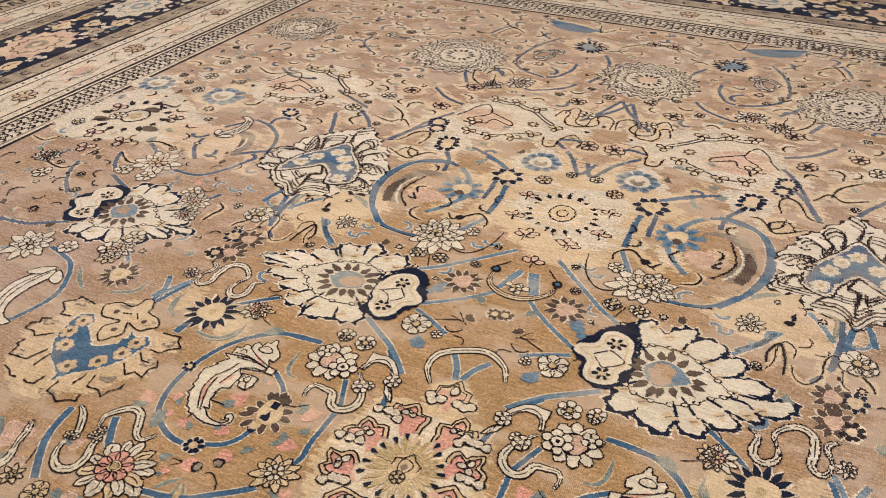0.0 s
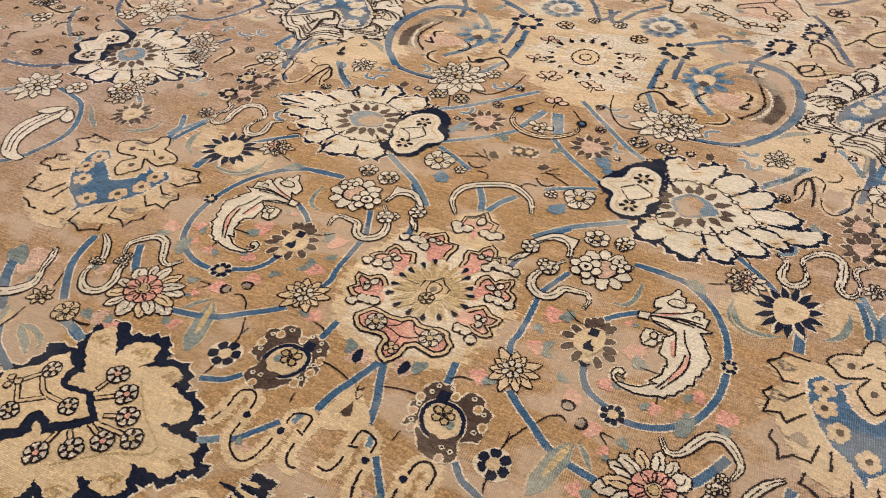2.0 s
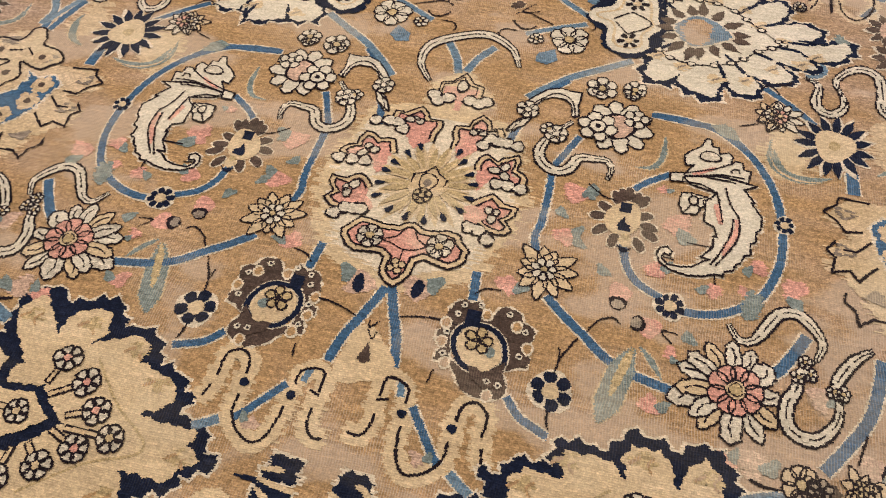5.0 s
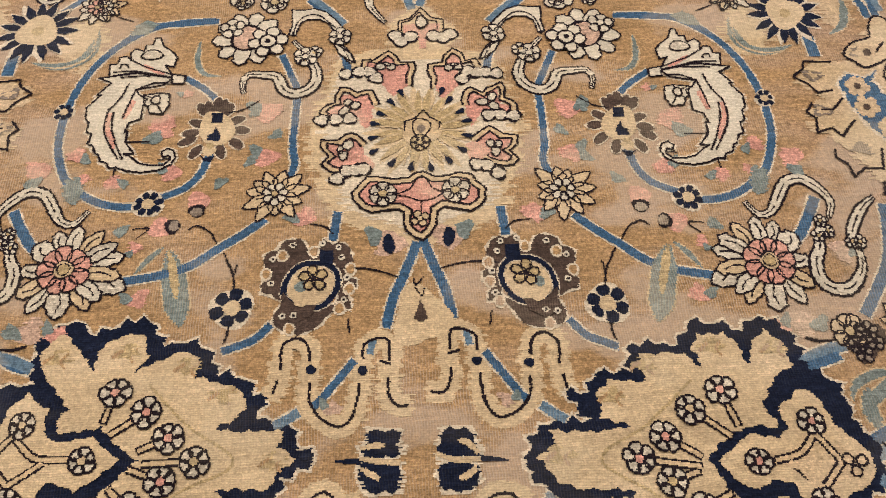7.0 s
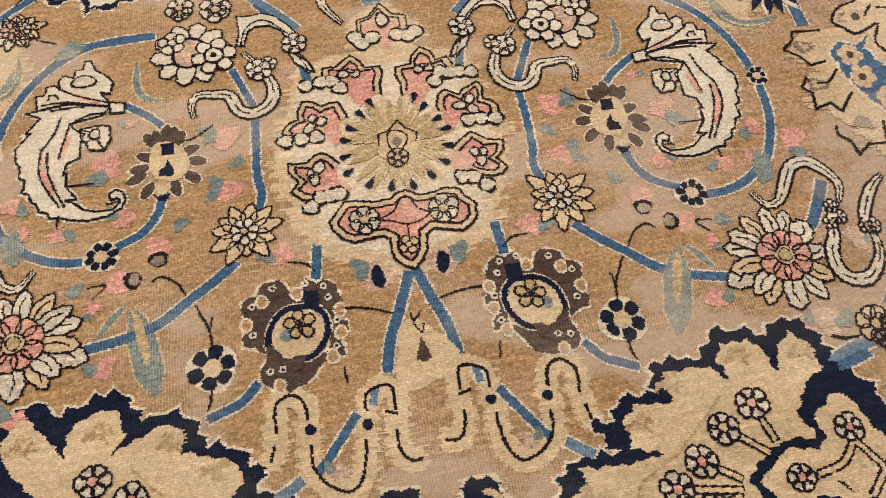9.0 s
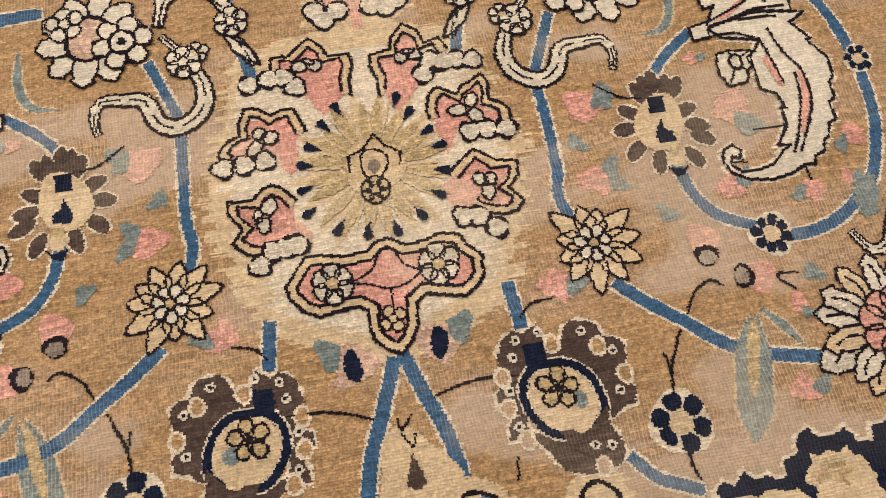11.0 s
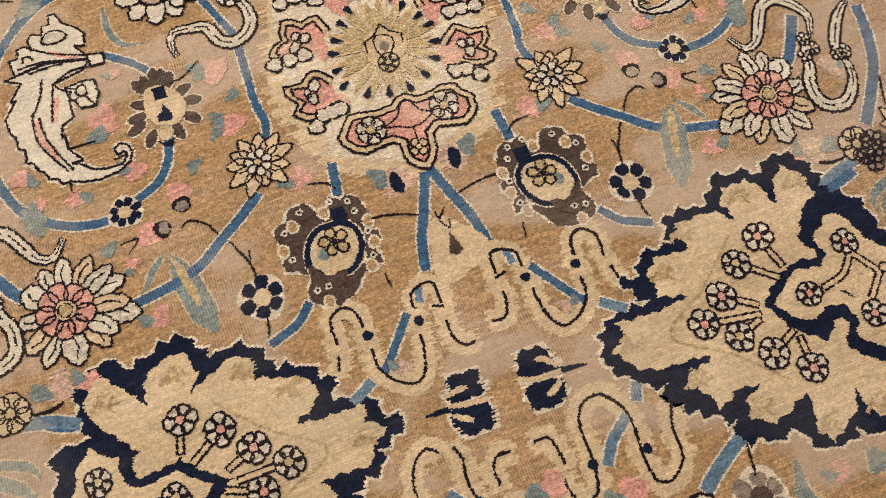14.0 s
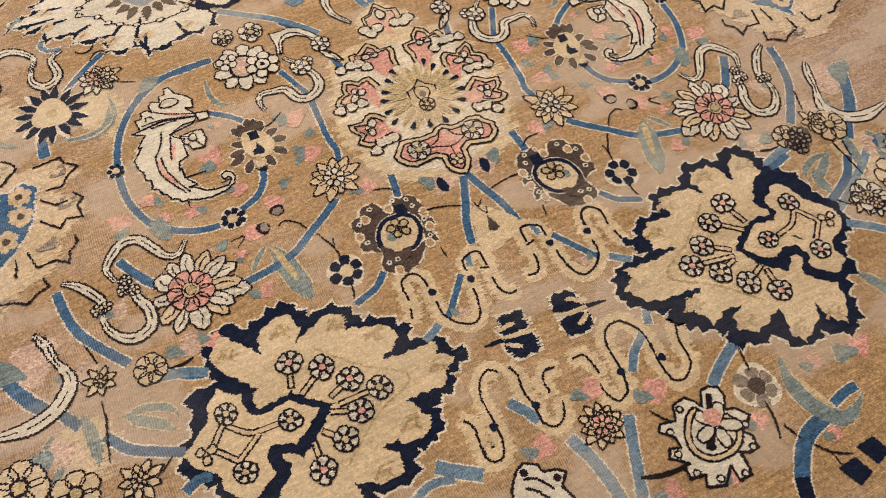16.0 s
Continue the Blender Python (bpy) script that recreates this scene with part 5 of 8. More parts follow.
    for p in body[1::3]:
        q = (p[0] * 0.86 - 0.098, p[1] * 0.86)
        w.disc(q, 0.013, TAUPE, 5, 9, 0.7, 0.4, 0.3, 2.0)
        w.disc(q, 0.008, PALE, 5.5, 8, 0.7, 0.4, 0.3, 1.5)


motif("scalloped_palmette", draw_scallop, True, "pale scalloped palmette with a blue spotted heart")


# ---- jagged palmettes with a lobed foot, further up the field ----
def draw_jagged(w, body, foot_edge, foot, chain, ring, core, eyes, lines):
    spiky = inset(toothed(body, 0.0085, 0.012, w.rng), -0.002)
    w.area(inset(spiky, -0.003), EDGE, 1, False, 1.0)
    w.area(spiky, NAVY, 2, False, 0.8)
    w.area(toothed(inset(body, 0.005), 0.0026, 0.008, w.rng), IVORY, 4, False, 0.8)
    mid = (sum(p[0] for p in ring) / len(ring), sum(p[1] for p in ring) / len(ring))
    for i, p in enumerate(body):
        k = w.rng.uniform(0.16, 0.26)
        q = (p[0] + (mid[0] - p[0]) * k, p[1] + (mid[1] - p[1]) * k)
        if i % 4 == 1:
            w.disc(q, 0.013, CREAM, 5, 8, 0.8, 0.3, 0.3, 2.0)
            w.stroke([shifted(q, -0.007, -0.004), shifted(q, 0.004, 0.003)], 0.0034, TAUPE, 6)
    # dark streaks run inwards from the notches
    turn = sum(body[i - 1][0] * body[i][1] - body[i][0] * body[i - 1][1] for i in range(len(body)))
    for i, p in enumerate(body):
        (ax, ay), (bx, by) = body[i - 1], body[(i + 1) % len(body)]
        if ((p[0] - ax) * (by - p[1]) - (p[1] - ay) * (bx - p[0])) * turn < -1e-5:
            d = math.dist(p, mid)
            k = w.rng.uniform(0.028, 0.048) / d
            w.stroke([p, (p[0] + (mid[0] - p[0]) * k, p[1] + (mid[1] - p[1]) * k)], 0.0062, NAVY, 5, False, False, (1, 0.3))
    w.area(toothed(foot_edge, 0.003, 0.010, w.rng), NAVY, 5, False, 0.9)
    w.area(foot, IVORY, 6, True)
    w.stroke(inset(foot, 0.012), 0.004, PALE, 7, True, True)
    w.stroke(chain, 0.003, LINE, 6)
    for p in spline(chain, False, 0.032)[::2]:
        w.disc(p, 0.0075, LINE, 7, 7, 0.75)
        w.disc(p, 0.0048, IVORY, 8, 7, 0.75)
    loop = spline(ring, True, 0.004)
    n = 15
    for i in range(n):
        p = loop[int(i * len(loop) / n)]
        d = math.dist(p, mid) or 1
        ux, uy = (p[0] - mid[0]) / d, (p[1] - mid[1]) / d
        s = w.rng.uniform(0.9, 1.25)
        w.area([(p[0] + (a * ux * s - b * uy) * 0.001, p[1] + (a * uy * s + b * ux) * 0.001) for a, b in ((2, -3), (12, -9), (22, -6), (34, 0), (22, 6), (12, 9), (2, 3))], BROWN, 6)
    w.area(inset(ring, -0.003), EDGE, 7, True)
    w.area(ring, SKY, 8, True, 1.2)
    w.area(core, CAMEL, 9, True, 1.5)
    for pts in (lines[:2], lines[1:4], lines[3:]):
        if len(pts) > 1:
            w.stroke(pts, 0.0034, LINE, 8)
    for p in eyes:
        w.petals(p, 0.007, 0.018, 0.008, 6, LINE, 9, 0.2, None, True)
        w.disc(p, 0.006, CREAM, 10, 8)


JAG = "cream jagged palmette with a navy edge, brown petal ring and lobed foot"
motif("jagged_palmette", lambda w: draw_jagged(w, [(-0.270, 0.552), (-0.294, 0.550), (-0.313, 0.537), (-0.336, 0.516), (-0.321, 0.547), (-0.351, 0.569), (-0.374, 0.573), (-0.371, 0.550), (-0.392, 0.540), (-0.385, 0.517), (-0.390, 0.542), (-0.419, 0.542), (-0.434, 0.530), (-0.430, 0.513), (-0.438, 0.505), (-0.467, 0.499), (-0.487, 0.481), (-0.474, 0.463), (-0.512, 0.464), (-0.536, 0.453), (-0.535, 0.435), (-0.554, 0.430), (-0.574, 0.422), (-0.589, 0.405), (-0.551, 0.405)] \
        + [(-0.565, 0.384), (-0.531, 0.392), (-0.528, 0.358), (-0.480, 0.356), (-0.494, 0.333), (-0.455, 0.327), (-0.420, 0.328), (-0.436, 0.315), (-0.444, 0.292), (-0.414, 0.283), (-0.388, 0.287), (-0.385, 0.312), (-0.377, 0.278), (-0.376, 0.263), (-0.342, 0.268), (-0.304, 0.283), (-0.283, 0.279), (-0.256, 0.288), (-0.248, 0.313), (-0.254, 0.330), (-0.268, 0.337), (-0.270, 0.375), (-0.284, 0.467), (-0.252, 0.499), (-0.251, 0.526)], [(-0.270, 0.375), (-0.277, 0.419), (-0.281, 0.455), (-0.264, 0.484), (-0.238, 0.518), (-0.204, 0.513), (-0.177, 0.483), (-0.171, 0.454), (-0.155, 0.429), (-0.163, 0.399), (-0.184, 0.369), (-0.192, 0.333), (-0.223, 0.318), (-0.248, 0.328), (-0.268, 0.337), (-0.272, 0.362)], [(-0.274, 0.396), (-0.277, 0.428), (-0.265, 0.468), (-0.246, 0.486), (-0.220, 0.492), (-0.197, 0.474), (-0.192, 0.444), (-0.168, 0.424), (-0.165, 0.402), (-0.190, 0.382), (-0.199, 0.348), (-0.225, 0.328), (-0.248, 0.340), (-0.263, 0.358), (-0.264, 0.381)], [(-0.288, 0.469), (-0.297, 0.473), (-0.332, 0.483), (-0.370, 0.478), (-0.399, 0.467), (-0.440, 0.430), (-0.461, 0.414), (-0.464, 0.397), (-0.435, 0.381), (-0.421, 0.360), (-0.404, 0.349), (-0.378, 0.337), (-0.338, 0.333), (-0.293, 0.341), (-0.272, 0.362)], [(-0.386, 0.405), (-0.377, 0.431), (-0.349, 0.444), (-0.320, 0.436), (-0.305, 0.414), (-0.311, 0.395), (-0.337, 0.383), (-0.360, 0.380)], [(-0.363, 0.400), (-0.353, 0.425), (-0.322, 0.431), (-0.309, 0.417), (-0.321, 0.395), (-0.344, 0.388)], [(-0.230, 0.454), (-0.232, 0.365)], [(-0.266, 0.409), (-0.224, 0.436), (-0.205, 0.409), (-0.229, 0.382), (-0.239, 0.402), (-0.258, 0.411)]), False, JAG)
motif("jagged_palmette", lambda w: draw_jagged(w, [(0.270, 0.542), (0.295, 0.570), (0.321, 0.545), (0.332, 0.534), (0.330, 0.518), (0.337, 0.549), (0.355, 0.566), (0.385, 0.579), (0.391, 0.551), (0.375, 0.520), (0.406, 0.557), (0.443, 0.551), (0.452, 0.540), (0.437, 0.503), (0.470, 0.526), (0.491, 0.510), (0.489, 0.487), (0.466, 0.458), (0.505, 0.474), (0.532, 0.465), (0.542, 0.448), (0.514, 0.419), (0.543, 0.429), (0.575, 0.444), (0.587, 0.423), (0.564, 0.387)] \
        + [(0.536, 0.380), (0.501, 0.400), (0.522, 0.380), (0.534, 0.360), (0.505, 0.354), (0.460, 0.371), (0.488, 0.351), (0.497, 0.328), (0.467, 0.311), (0.420, 0.330), (0.445, 0.313), (0.445, 0.282), (0.417, 0.276), (0.398, 0.285), (0.392, 0.313), (0.388, 0.275), (0.376, 0.259), (0.349, 0.266), (0.320, 0.280), (0.324, 0.304), (0.319, 0.286), (0.291, 0.274), (0.269, 0.289), (0.271, 0.316), (0.287, 0.351), (0.293, 0.403), (0.291, 0.477)], [(0.171, 0.402), (0.175, 0.430), (0.199, 0.473), (0.214, 0.500), (0.248, 0.528), (0.265, 0.544), (0.285, 0.489), (0.293, 0.433), (0.297, 0.383), (0.290, 0.356), (0.271, 0.330), (0.243, 0.320), (0.215, 0.332), (0.202, 0.346), (0.198, 0.380)], [(0.177, 0.404), (0.179, 0.429), (0.210, 0.446), (0.218, 0.482), (0.241, 0.497), (0.273, 0.484), (0.283, 0.457), (0.284, 0.428), (0.289, 0.416), (0.289, 0.401), (0.274, 0.379), (0.275, 0.352), (0.251, 0.334), (0.222, 0.335), (0.209, 0.350), (0.204, 0.391)], [(0.299, 0.477), (0.312, 0.487), (0.346, 0.492), (0.375, 0.489), (0.403, 0.476), (0.421, 0.459), (0.445, 0.437), (0.470, 0.415), (0.478, 0.409), (0.460, 0.397), (0.440, 0.384), (0.418, 0.361), (0.400, 0.347), (0.375, 0.336), (0.341, 0.331), (0.309, 0.338), (0.291, 0.353)], [(0.311, 0.411), (0.323, 0.435), (0.345, 0.449), (0.366, 0.444), (0.393, 0.421), (0.400, 0.407), (0.375, 0.388), (0.342, 0.373), (0.325, 0.386)], [(0.323, 0.403), (0.328, 0.434), (0.351, 0.441), (0.369, 0.424), (0.360, 0.384), (0.338, 0.378)], [(0.248, 0.457), (0.243, 0.362)], [(0.215, 0.412), (0.243, 0.435), (0.275, 0.410), (0.240, 0.378), (0.218, 0.405)]), False, JAG)
motif("jagged_palmette", lambda w: draw_jagged(w, [(-1.075, 0.488), (-1.078, 0.533), (-1.063, 0.558), (-1.039, 0.540), (-1.023, 0.565), (-0.997, 0.565), (-0.984, 0.530), (-0.990, 0.516), (-0.974, 0.547), (-0.929, 0.534), (-0.923, 0.519), (-0.941, 0.483), (-0.919, 0.515), (-0.883, 0.510), (-0.888, 0.486), (-0.843, 0.470), (-0.825, 0.443), (-0.857, 0.418), (-0.797, 0.431), (-0.783, 0.408), (-0.811, 0.399), (-0.845, 0.403), (-0.840, 0.385), (-0.824, 0.374), (-0.846, 0.358), (-0.886, 0.363), (-0.908, 0.368), (-0.880, 0.357), (-0.867, 0.330), (-0.902, 0.317), (-0.930, 0.333), (-0.944, 0.341), (-0.915, 0.306), (-0.930, 0.291), (-0.963, 0.293), (-0.975, 0.311), (-0.988, 0.281), (-1.019, 0.282), (-1.042, 0.295), (-1.070, 0.282), (-1.086, 0.309), (-1.079, 0.339), (-1.063, 0.367), (-1.073, 0.432)], [(-1.182, 0.391), (-1.180, 0.433), (-1.164, 0.457), (-1.158, 0.489), (-1.129, 0.515), (-1.085, 0.512), (-1.060, 0.460), (-1.067, 0.413), (-1.063, 0.372), (-1.065, 0.355), (-1.092, 0.332), (-1.122, 0.323), (-1.154, 0.350), (-1.154, 0.378)], [(-1.177, 0.411), (-1.153, 0.440), (-1.164, 0.468), (-1.139, 0.498), (-1.092, 0.491), (-1.077, 0.463), (-1.106, 0.433), (-1.092, 0.412), (-1.089, 0.391), (-1.071, 0.367), (-1.095, 0.347), (-1.128, 0.346), (-1.141, 0.362), (-1.143, 0.382)], [(-1.058, 0.461), (-1.061, 0.480), (-1.032, 0.491), (-0.991, 0.482), (-0.965, 0.478), (-0.943, 0.455), (-0.919, 0.435), (-0.891, 0.421), (-0.891, 0.401), (-0.924, 0.391), (-0.938, 0.374), (-0.965, 0.356), (-1.000, 0.342), (-1.027, 0.337), (-1.052, 0.346), (-1.064, 0.361)], [(-1.045, 0.402), (-1.052, 0.425), (-1.015, 0.453), (-0.978, 0.428), (-0.982, 0.405), (-1.016, 0.383)], [(-1.034, 0.412), (-1.029, 0.442), (-1.003, 0.427), (-1.006, 0.404)], [(-1.114, 0.460), (-1.110, 0.371)], [(-1.119, 0.394), (-1.087, 0.414), (-1.108, 0.437)]), True, JAG)

# vines and small flowers between rosette and the jagged palmettes
vine([(-0.427, 0.159), (-0.387, 0.198), (-0.339, 0.204), (-0.286, 0.209)], 0.010)
vine([(-0.24, 0.316), (-0.203, 0.291), (-0.159, 0.261), (-0.125, 0.228), (-0.102, 0.201)], 0.012, SKY)
vine([(-0.236, 0.513), (-0.184, 0.548), (-0.136, 0.596), (-0.088, 0.645), (-0.049, 0.686)], 0.011, SKY)
vine([(-0.163, 0.408), (-0.114, 0.442), (-0.067, 0.481), (-0.035, 0.515)], 0.010, SKY)
vine([(-0.16, 0.387), (-0.114, 0.365), (-0.074, 0.342)], 0.010, SKY)
vine([(-0.439, 0.703), (-0.396, 0.656), (-0.351, 0.64), (-0.292, 0.638)], 0.010)
vine([(-0.539, 0.61), (-0.497, 0.556), (-0.454, 0.514)], 0.010, SKY)
vine([(-0.037, 0.519), (-0.024, 0.574), (-0.012, 0.611)], 0.010, SKY, False)
vine([(-0.031, 0.292), (-0.013, 0.262), (-0.002, 0.23)], 0.012, SKY)
cloudband([(-0.042, 0.202), (-0.064, 0.238), (-0.06, 0.279), (-0.025, 0.308), (0.025, 0.325), (0.068, 0.301), (0.086, 0.263)], 0.014, False)
twig([(-0.215, 0.675), (-0.191, 0.631), (-0.148, 0.625), (-0.112, 0.677), (-0.102, 0.744)], 0.005)
twig([(-0.086, 0.4), (-0.057, 0.392), (-0.074, 0.417)])
twig([(-0.049, 0.385), (-0.065, 0.393), (-0.111, 0.373)])
motif("blue_tuft", lambda w: w.area([(-0.13, 0.291), (-0.122, 0.315), (-0.098, 0.3), (-0.096, 0.281), (-0.116, 0.277)], SKY, 3))
sun_flower([(-0.113, 0.519)][0], 0.045, 11, BROWN, BLUSH, squash=1.0, hole=0.5)
for c in [(-0.152, 0.471), (-0.169, 0.452), (-0.145, 0.487)]:
    motif("blue_petal", lambda w: w.disc(c, 0.016, SKY, 3, 9, 0.7))
daisy(*(lambda q: (q[0], gap(q)))([(-0.239, 0.664), (-0.168, 0.678)]), 12, core=IVORY, fill=IVORY)
for c in [(-0.249, 0.58), (-0.198, 0.582)]:
    blossom(c, 0.018)
blossom([(-0.141, 0.342)][0], 0.03, 7)
blossom([(-0.253, 0.253)][0], 0.018, 6)
blossom([(-0.205, 0.245)][0], 0.022, 6)
ring_flower([(-0.006, 0.443)][0], 0.018, 8, BROWN)

# the scrolls beside the navy sunflower
cloudband([(-0.508, 0.327), (-0.527, 0.313), (-0.522, 0.277), (-0.533, 0.259), (-0.55, 0.257), (-0.565, 0.276), (-0.56, 0.303)], 0.012)
cloudband([(-0.56, 0.303), (-0.553, 0.324), (-0.569, 0.346), (-0.596, 0.357), (-0.62, 0.341), (-0.624, 0.304), (-0.62, 0.278), (-0.634, 0.259), (-0.65, 0.267), (-0.655, 0.294)], 0.013)
cloudband([(-0.655, 0.294), (-0.645, 0.314), (-0.647, 0.331), (-0.666, 0.341)], 0.008)
vine([(-0.448, 0.294), (-0.485, 0.265), (-0.518, 0.233)], 0.010)
vine([(-0.656, 0.249), (-0.67, 0.209), (-0.678, 0.173)], 0.011)
vine([(-0.716, 0.255), (-0.696, 0.218), (-0.69, 0.173)], 0.011)
vine([(-0.571, 0.144), (-0.572, 0.114)], 0.016)
leaf([(-0.461, 0.175), (-0.473, 0.138), (-0.506, 0.126), (-0.543, 0.134)], 0.012, TEAL, None)
leaf([(-0.607, 0.148), (-0.632, 0.163), (-0.644, 0.197), (-0.641, 0.219)], 0.012, TEAL, None)
smudge([(-0.479, 0.17)][0], 0.035, PALE, 1.6)
smudge([(-0.624, 0.213)][0], 0.03, PALE, 1.6)
daisy(*(lambda q: (q[0], gap(q)))([(-0.468, 0.239), (-0.499, 0.248)]), 10, core=PINK, fill=IVORY)
twig([(-0.41, 0.211), (-0.437, 0.221)], 0.003)
sun_flower([(-0.646, 0.45)][0], 0.042, 10, BROWN, BLUSH, hole=0.42)
sun_flower([(-0.652, 0.387)][0], 0.042, 10, BROWN, BLUSH, hole=0.42)
sun_flower([(-0.688, 0.447)][0], 0.03, 8, NAVY, CREAM)
ring_flower([(-0.684, 0.372)][0], 0.024, 8, LINE, PALE)
twig([(-0.566, 0.518), (-0.573, 0.485), (-0.596, 0.471), (-0.621, 0.497), (-0.629, 0.549), (-0.645, 0.569), (-0.663, 0.557), (-0.662, 0.496), (-0.676, 0.478)], 0.0048, halo=0.022)
vine([(-0.605, 0.482), (-0.624, 0.502)], 0.010, SLATE)
vine([(-0.638, 0.525), (-0.654, 0.552)], 0.012)
blossom([(-0.69, 0.557)][0], 0.035, 7)
daisy(*(lambda q: (q[0], gap(q)))([(-0.68, 0.284), (-0.699, 0.291)]), 8, core=IVORY, fill=IVORY)
smudge([(-0.555, 0.665)][0], 0.15, PALE, 0.8)
motif("dark_seed", lambda w: w.area([(-0.553, 0.671), (-0.564, 0.684), (-0.565, 0.659), (-0.557, 0.651)], NAVY, 4))
vine([(-0.458, 0.527), (-0.501, 0.565), (-0.528, 0.607)], 0.011)
daisy(*(lambda q: (q[0], gap(q)))([(-0.474, 0.62), (-0.505, 0.619)]), 10, core=IVORY, fill=IVORY)
leaf([(-0.612, 0.704), (-0.648, 0.684), (-0.644, 0.632), (-0.63, 0.609)], 0.014, TEAL, GOLD)
twig([(-0.519, 0.492), (-0.532, 0.521), (-0.535, 0.562), (-0.55, 0.585), (-0.57, 0.567), (-0.568, 0.538)], 0.0046, halo=0.02)
vine([(-0.665, 0.589), (-0.678, 0.648), (-0.694, 0.685)], 0.014)
vine([(-0.725, 0.615), (-0.715, 0.667), (-0.702, 0.689)], 0.014)
twig([(-0.43, 1.048), (-0.457, 1.046), (-0.487, 1.006), (-0.511, 1.027), (-0.518, 1.061)], 0.006, halo=0.02)
twig([(-0.506, 1.086), (-0.498, 1.137), (-0.512, 1.17), (-0.546, 1.153), (-0.57, 1.087), (-0.597, 1.069)], 0.006, halo=0.02)
twig([(-0.628, 1.202), (-0.652, 1.257), (-0.705, 1.293)], 0.006, halo=0.02)

# beyond the scalloped palmette
sun_flower(*(lambda q: (q[0], gap(q)))([(-0.824, 0.211), (-0.778, 0.218)]), 14, BROWN, CREAM)
vine([(-1.053, 0.226), (-0.998, 0.212), (-0.955, 0.193), (-0.912, 0.139), (-0.894, 0.088), (-0.899, 0.046), (-0.918, -0.011), (-0.954, -0.049)], 0.011)
vine([(-0.902, 0.309), (-0.863, 0.275), (-0.843, 0.258)], 0.010, SKY)
leaf([(-0.925, 0.194), (-0.892, 0.16), (-0.854, 0.135)], 0.010, TEAL, None)
leaf([(-0.799, 0.151), (-0.749, 0.179), (-0.743, 0.224)], 0.010, TEAL, None)
vine([(-0.66, 0.264), (-0.68, 0.222), (-0.695, 0.185)], 0.010, SKY)
vine([(-0.711, 0.244), (-0.696, 0.215), (-0.701, 0.183)], 0.010, SKY)
daisy(*(lambda q: (q[0], gap(q)))([(-0.898, 0.253), (-0.865, 0.258)]), 8, core=IVORY)


def draw_plume(w, base, tip, side=1, ink=IVORY, dark=LINE):
    """A curling plume of five vanes."""
    w.at(base, tip, side)
    body = [(0, 0), (0.15, 0.16), (0.4, 0.26), (0.7, 0.2), (1.0, -0.05), (1.05, -0.3), (0.95, -0.38), (0.9, -0.2), (0.7, -0.05), (0.4, -0.02), (0.15, -0.06)]
    w.area(body, ink, 3, True)
    w.stroke(body, 0.004, dark, 4, True, True)
    for k in (0.06, 0.13):
        w.stroke([(0.08, k * 0.5), (0.4, k + 0.03), (0.7, k - 0.02), (0.95, -0.2 + k)], 0.0036, dark, 5)
    w.area([(-0.05, 0.02), (0.05, 0.22), (0.2, 0.3), (0.16, 0.12)], ink, 5, True)
    w.stroke([(-0.05, 0.02), (0.05, 0.22), (0.2, 0.3), (0.16, 0.12)], 0.0036, dark, 6, True, True)
    w.area([(-0.02, -0.04), (0.06, -0.2), (0.2, -0.24), (0.18, -0.08)], ink, 5, True)
    w.stroke([(-0.02, -0.04), (0.06, -0.2), (0.2, -0.24), (0.18, -0.08)], 0.0036, dark, 6, True, True)
    w.at()


motif("plume", lambda w: draw_plume(w, *[(-0.966, 0.162), (-0.975, -0.015)], -1))
daisy(*(lambda q: (q[0], gap(q)))([(-1.109, 0.214), (-1.048, 0.22)]), 11, core=IVORY, fill=IVORY)
vine([(-1.188, 0.15), (-1.15, 0.179), (-1.138, 0.2)], 0.010, SKY)


# ---- the pale medallion patch and the twin scrolls ----
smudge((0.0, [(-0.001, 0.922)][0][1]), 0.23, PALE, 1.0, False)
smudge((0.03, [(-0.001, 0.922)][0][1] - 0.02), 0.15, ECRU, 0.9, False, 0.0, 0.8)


def draw_sun(w):
    c = (0.0, [(-0.002, 0.892)][0][1])
    w.petals(c, 0.05, 0.085, 0.014, 22, CREAM, 3, 0.0, None, False)
    w.petals(c, 0.078, 0.10, 0.013, 20, LINE, 4, 0.1, None, False)
    w.disc(c, 0.04, CREAM, 4, 12)
    for r in (0.04, 0.017):
        w.stroke([shifted(c, r * math.cos(a) * 0.8, r * math.sin(a)) for a in [k * math.pi / 4 for k in range(8)]], 0.004, LINE, 5, True, True)


motif("sun_medallion", draw_sun, False)
for c in [(-0.108, 0.936), (-0.107, 0.829), (-0.052, 0.751), (0.049, 0.762), (0.003, 0.653)]:
    def draw_bee(w, c=c):
        for a in (0.4, 1.6, 2.8):
            w.disc(shifted(c, 0.016 * math.cos(a), 0.016 * math.sin(a)), 0.013, LINE, 3, 8, 0.7, a)
            w.disc(shifted(c, 0.016 * math.cos(a), 0.016 * math.sin(a)), 0.009, BLUSH, 4, 8, 0.7, a)
        w.stroke([shifted(c, 0.0, -0.02), c], 0.003, LINE, 5)
    motif("sprig", draw_bee)

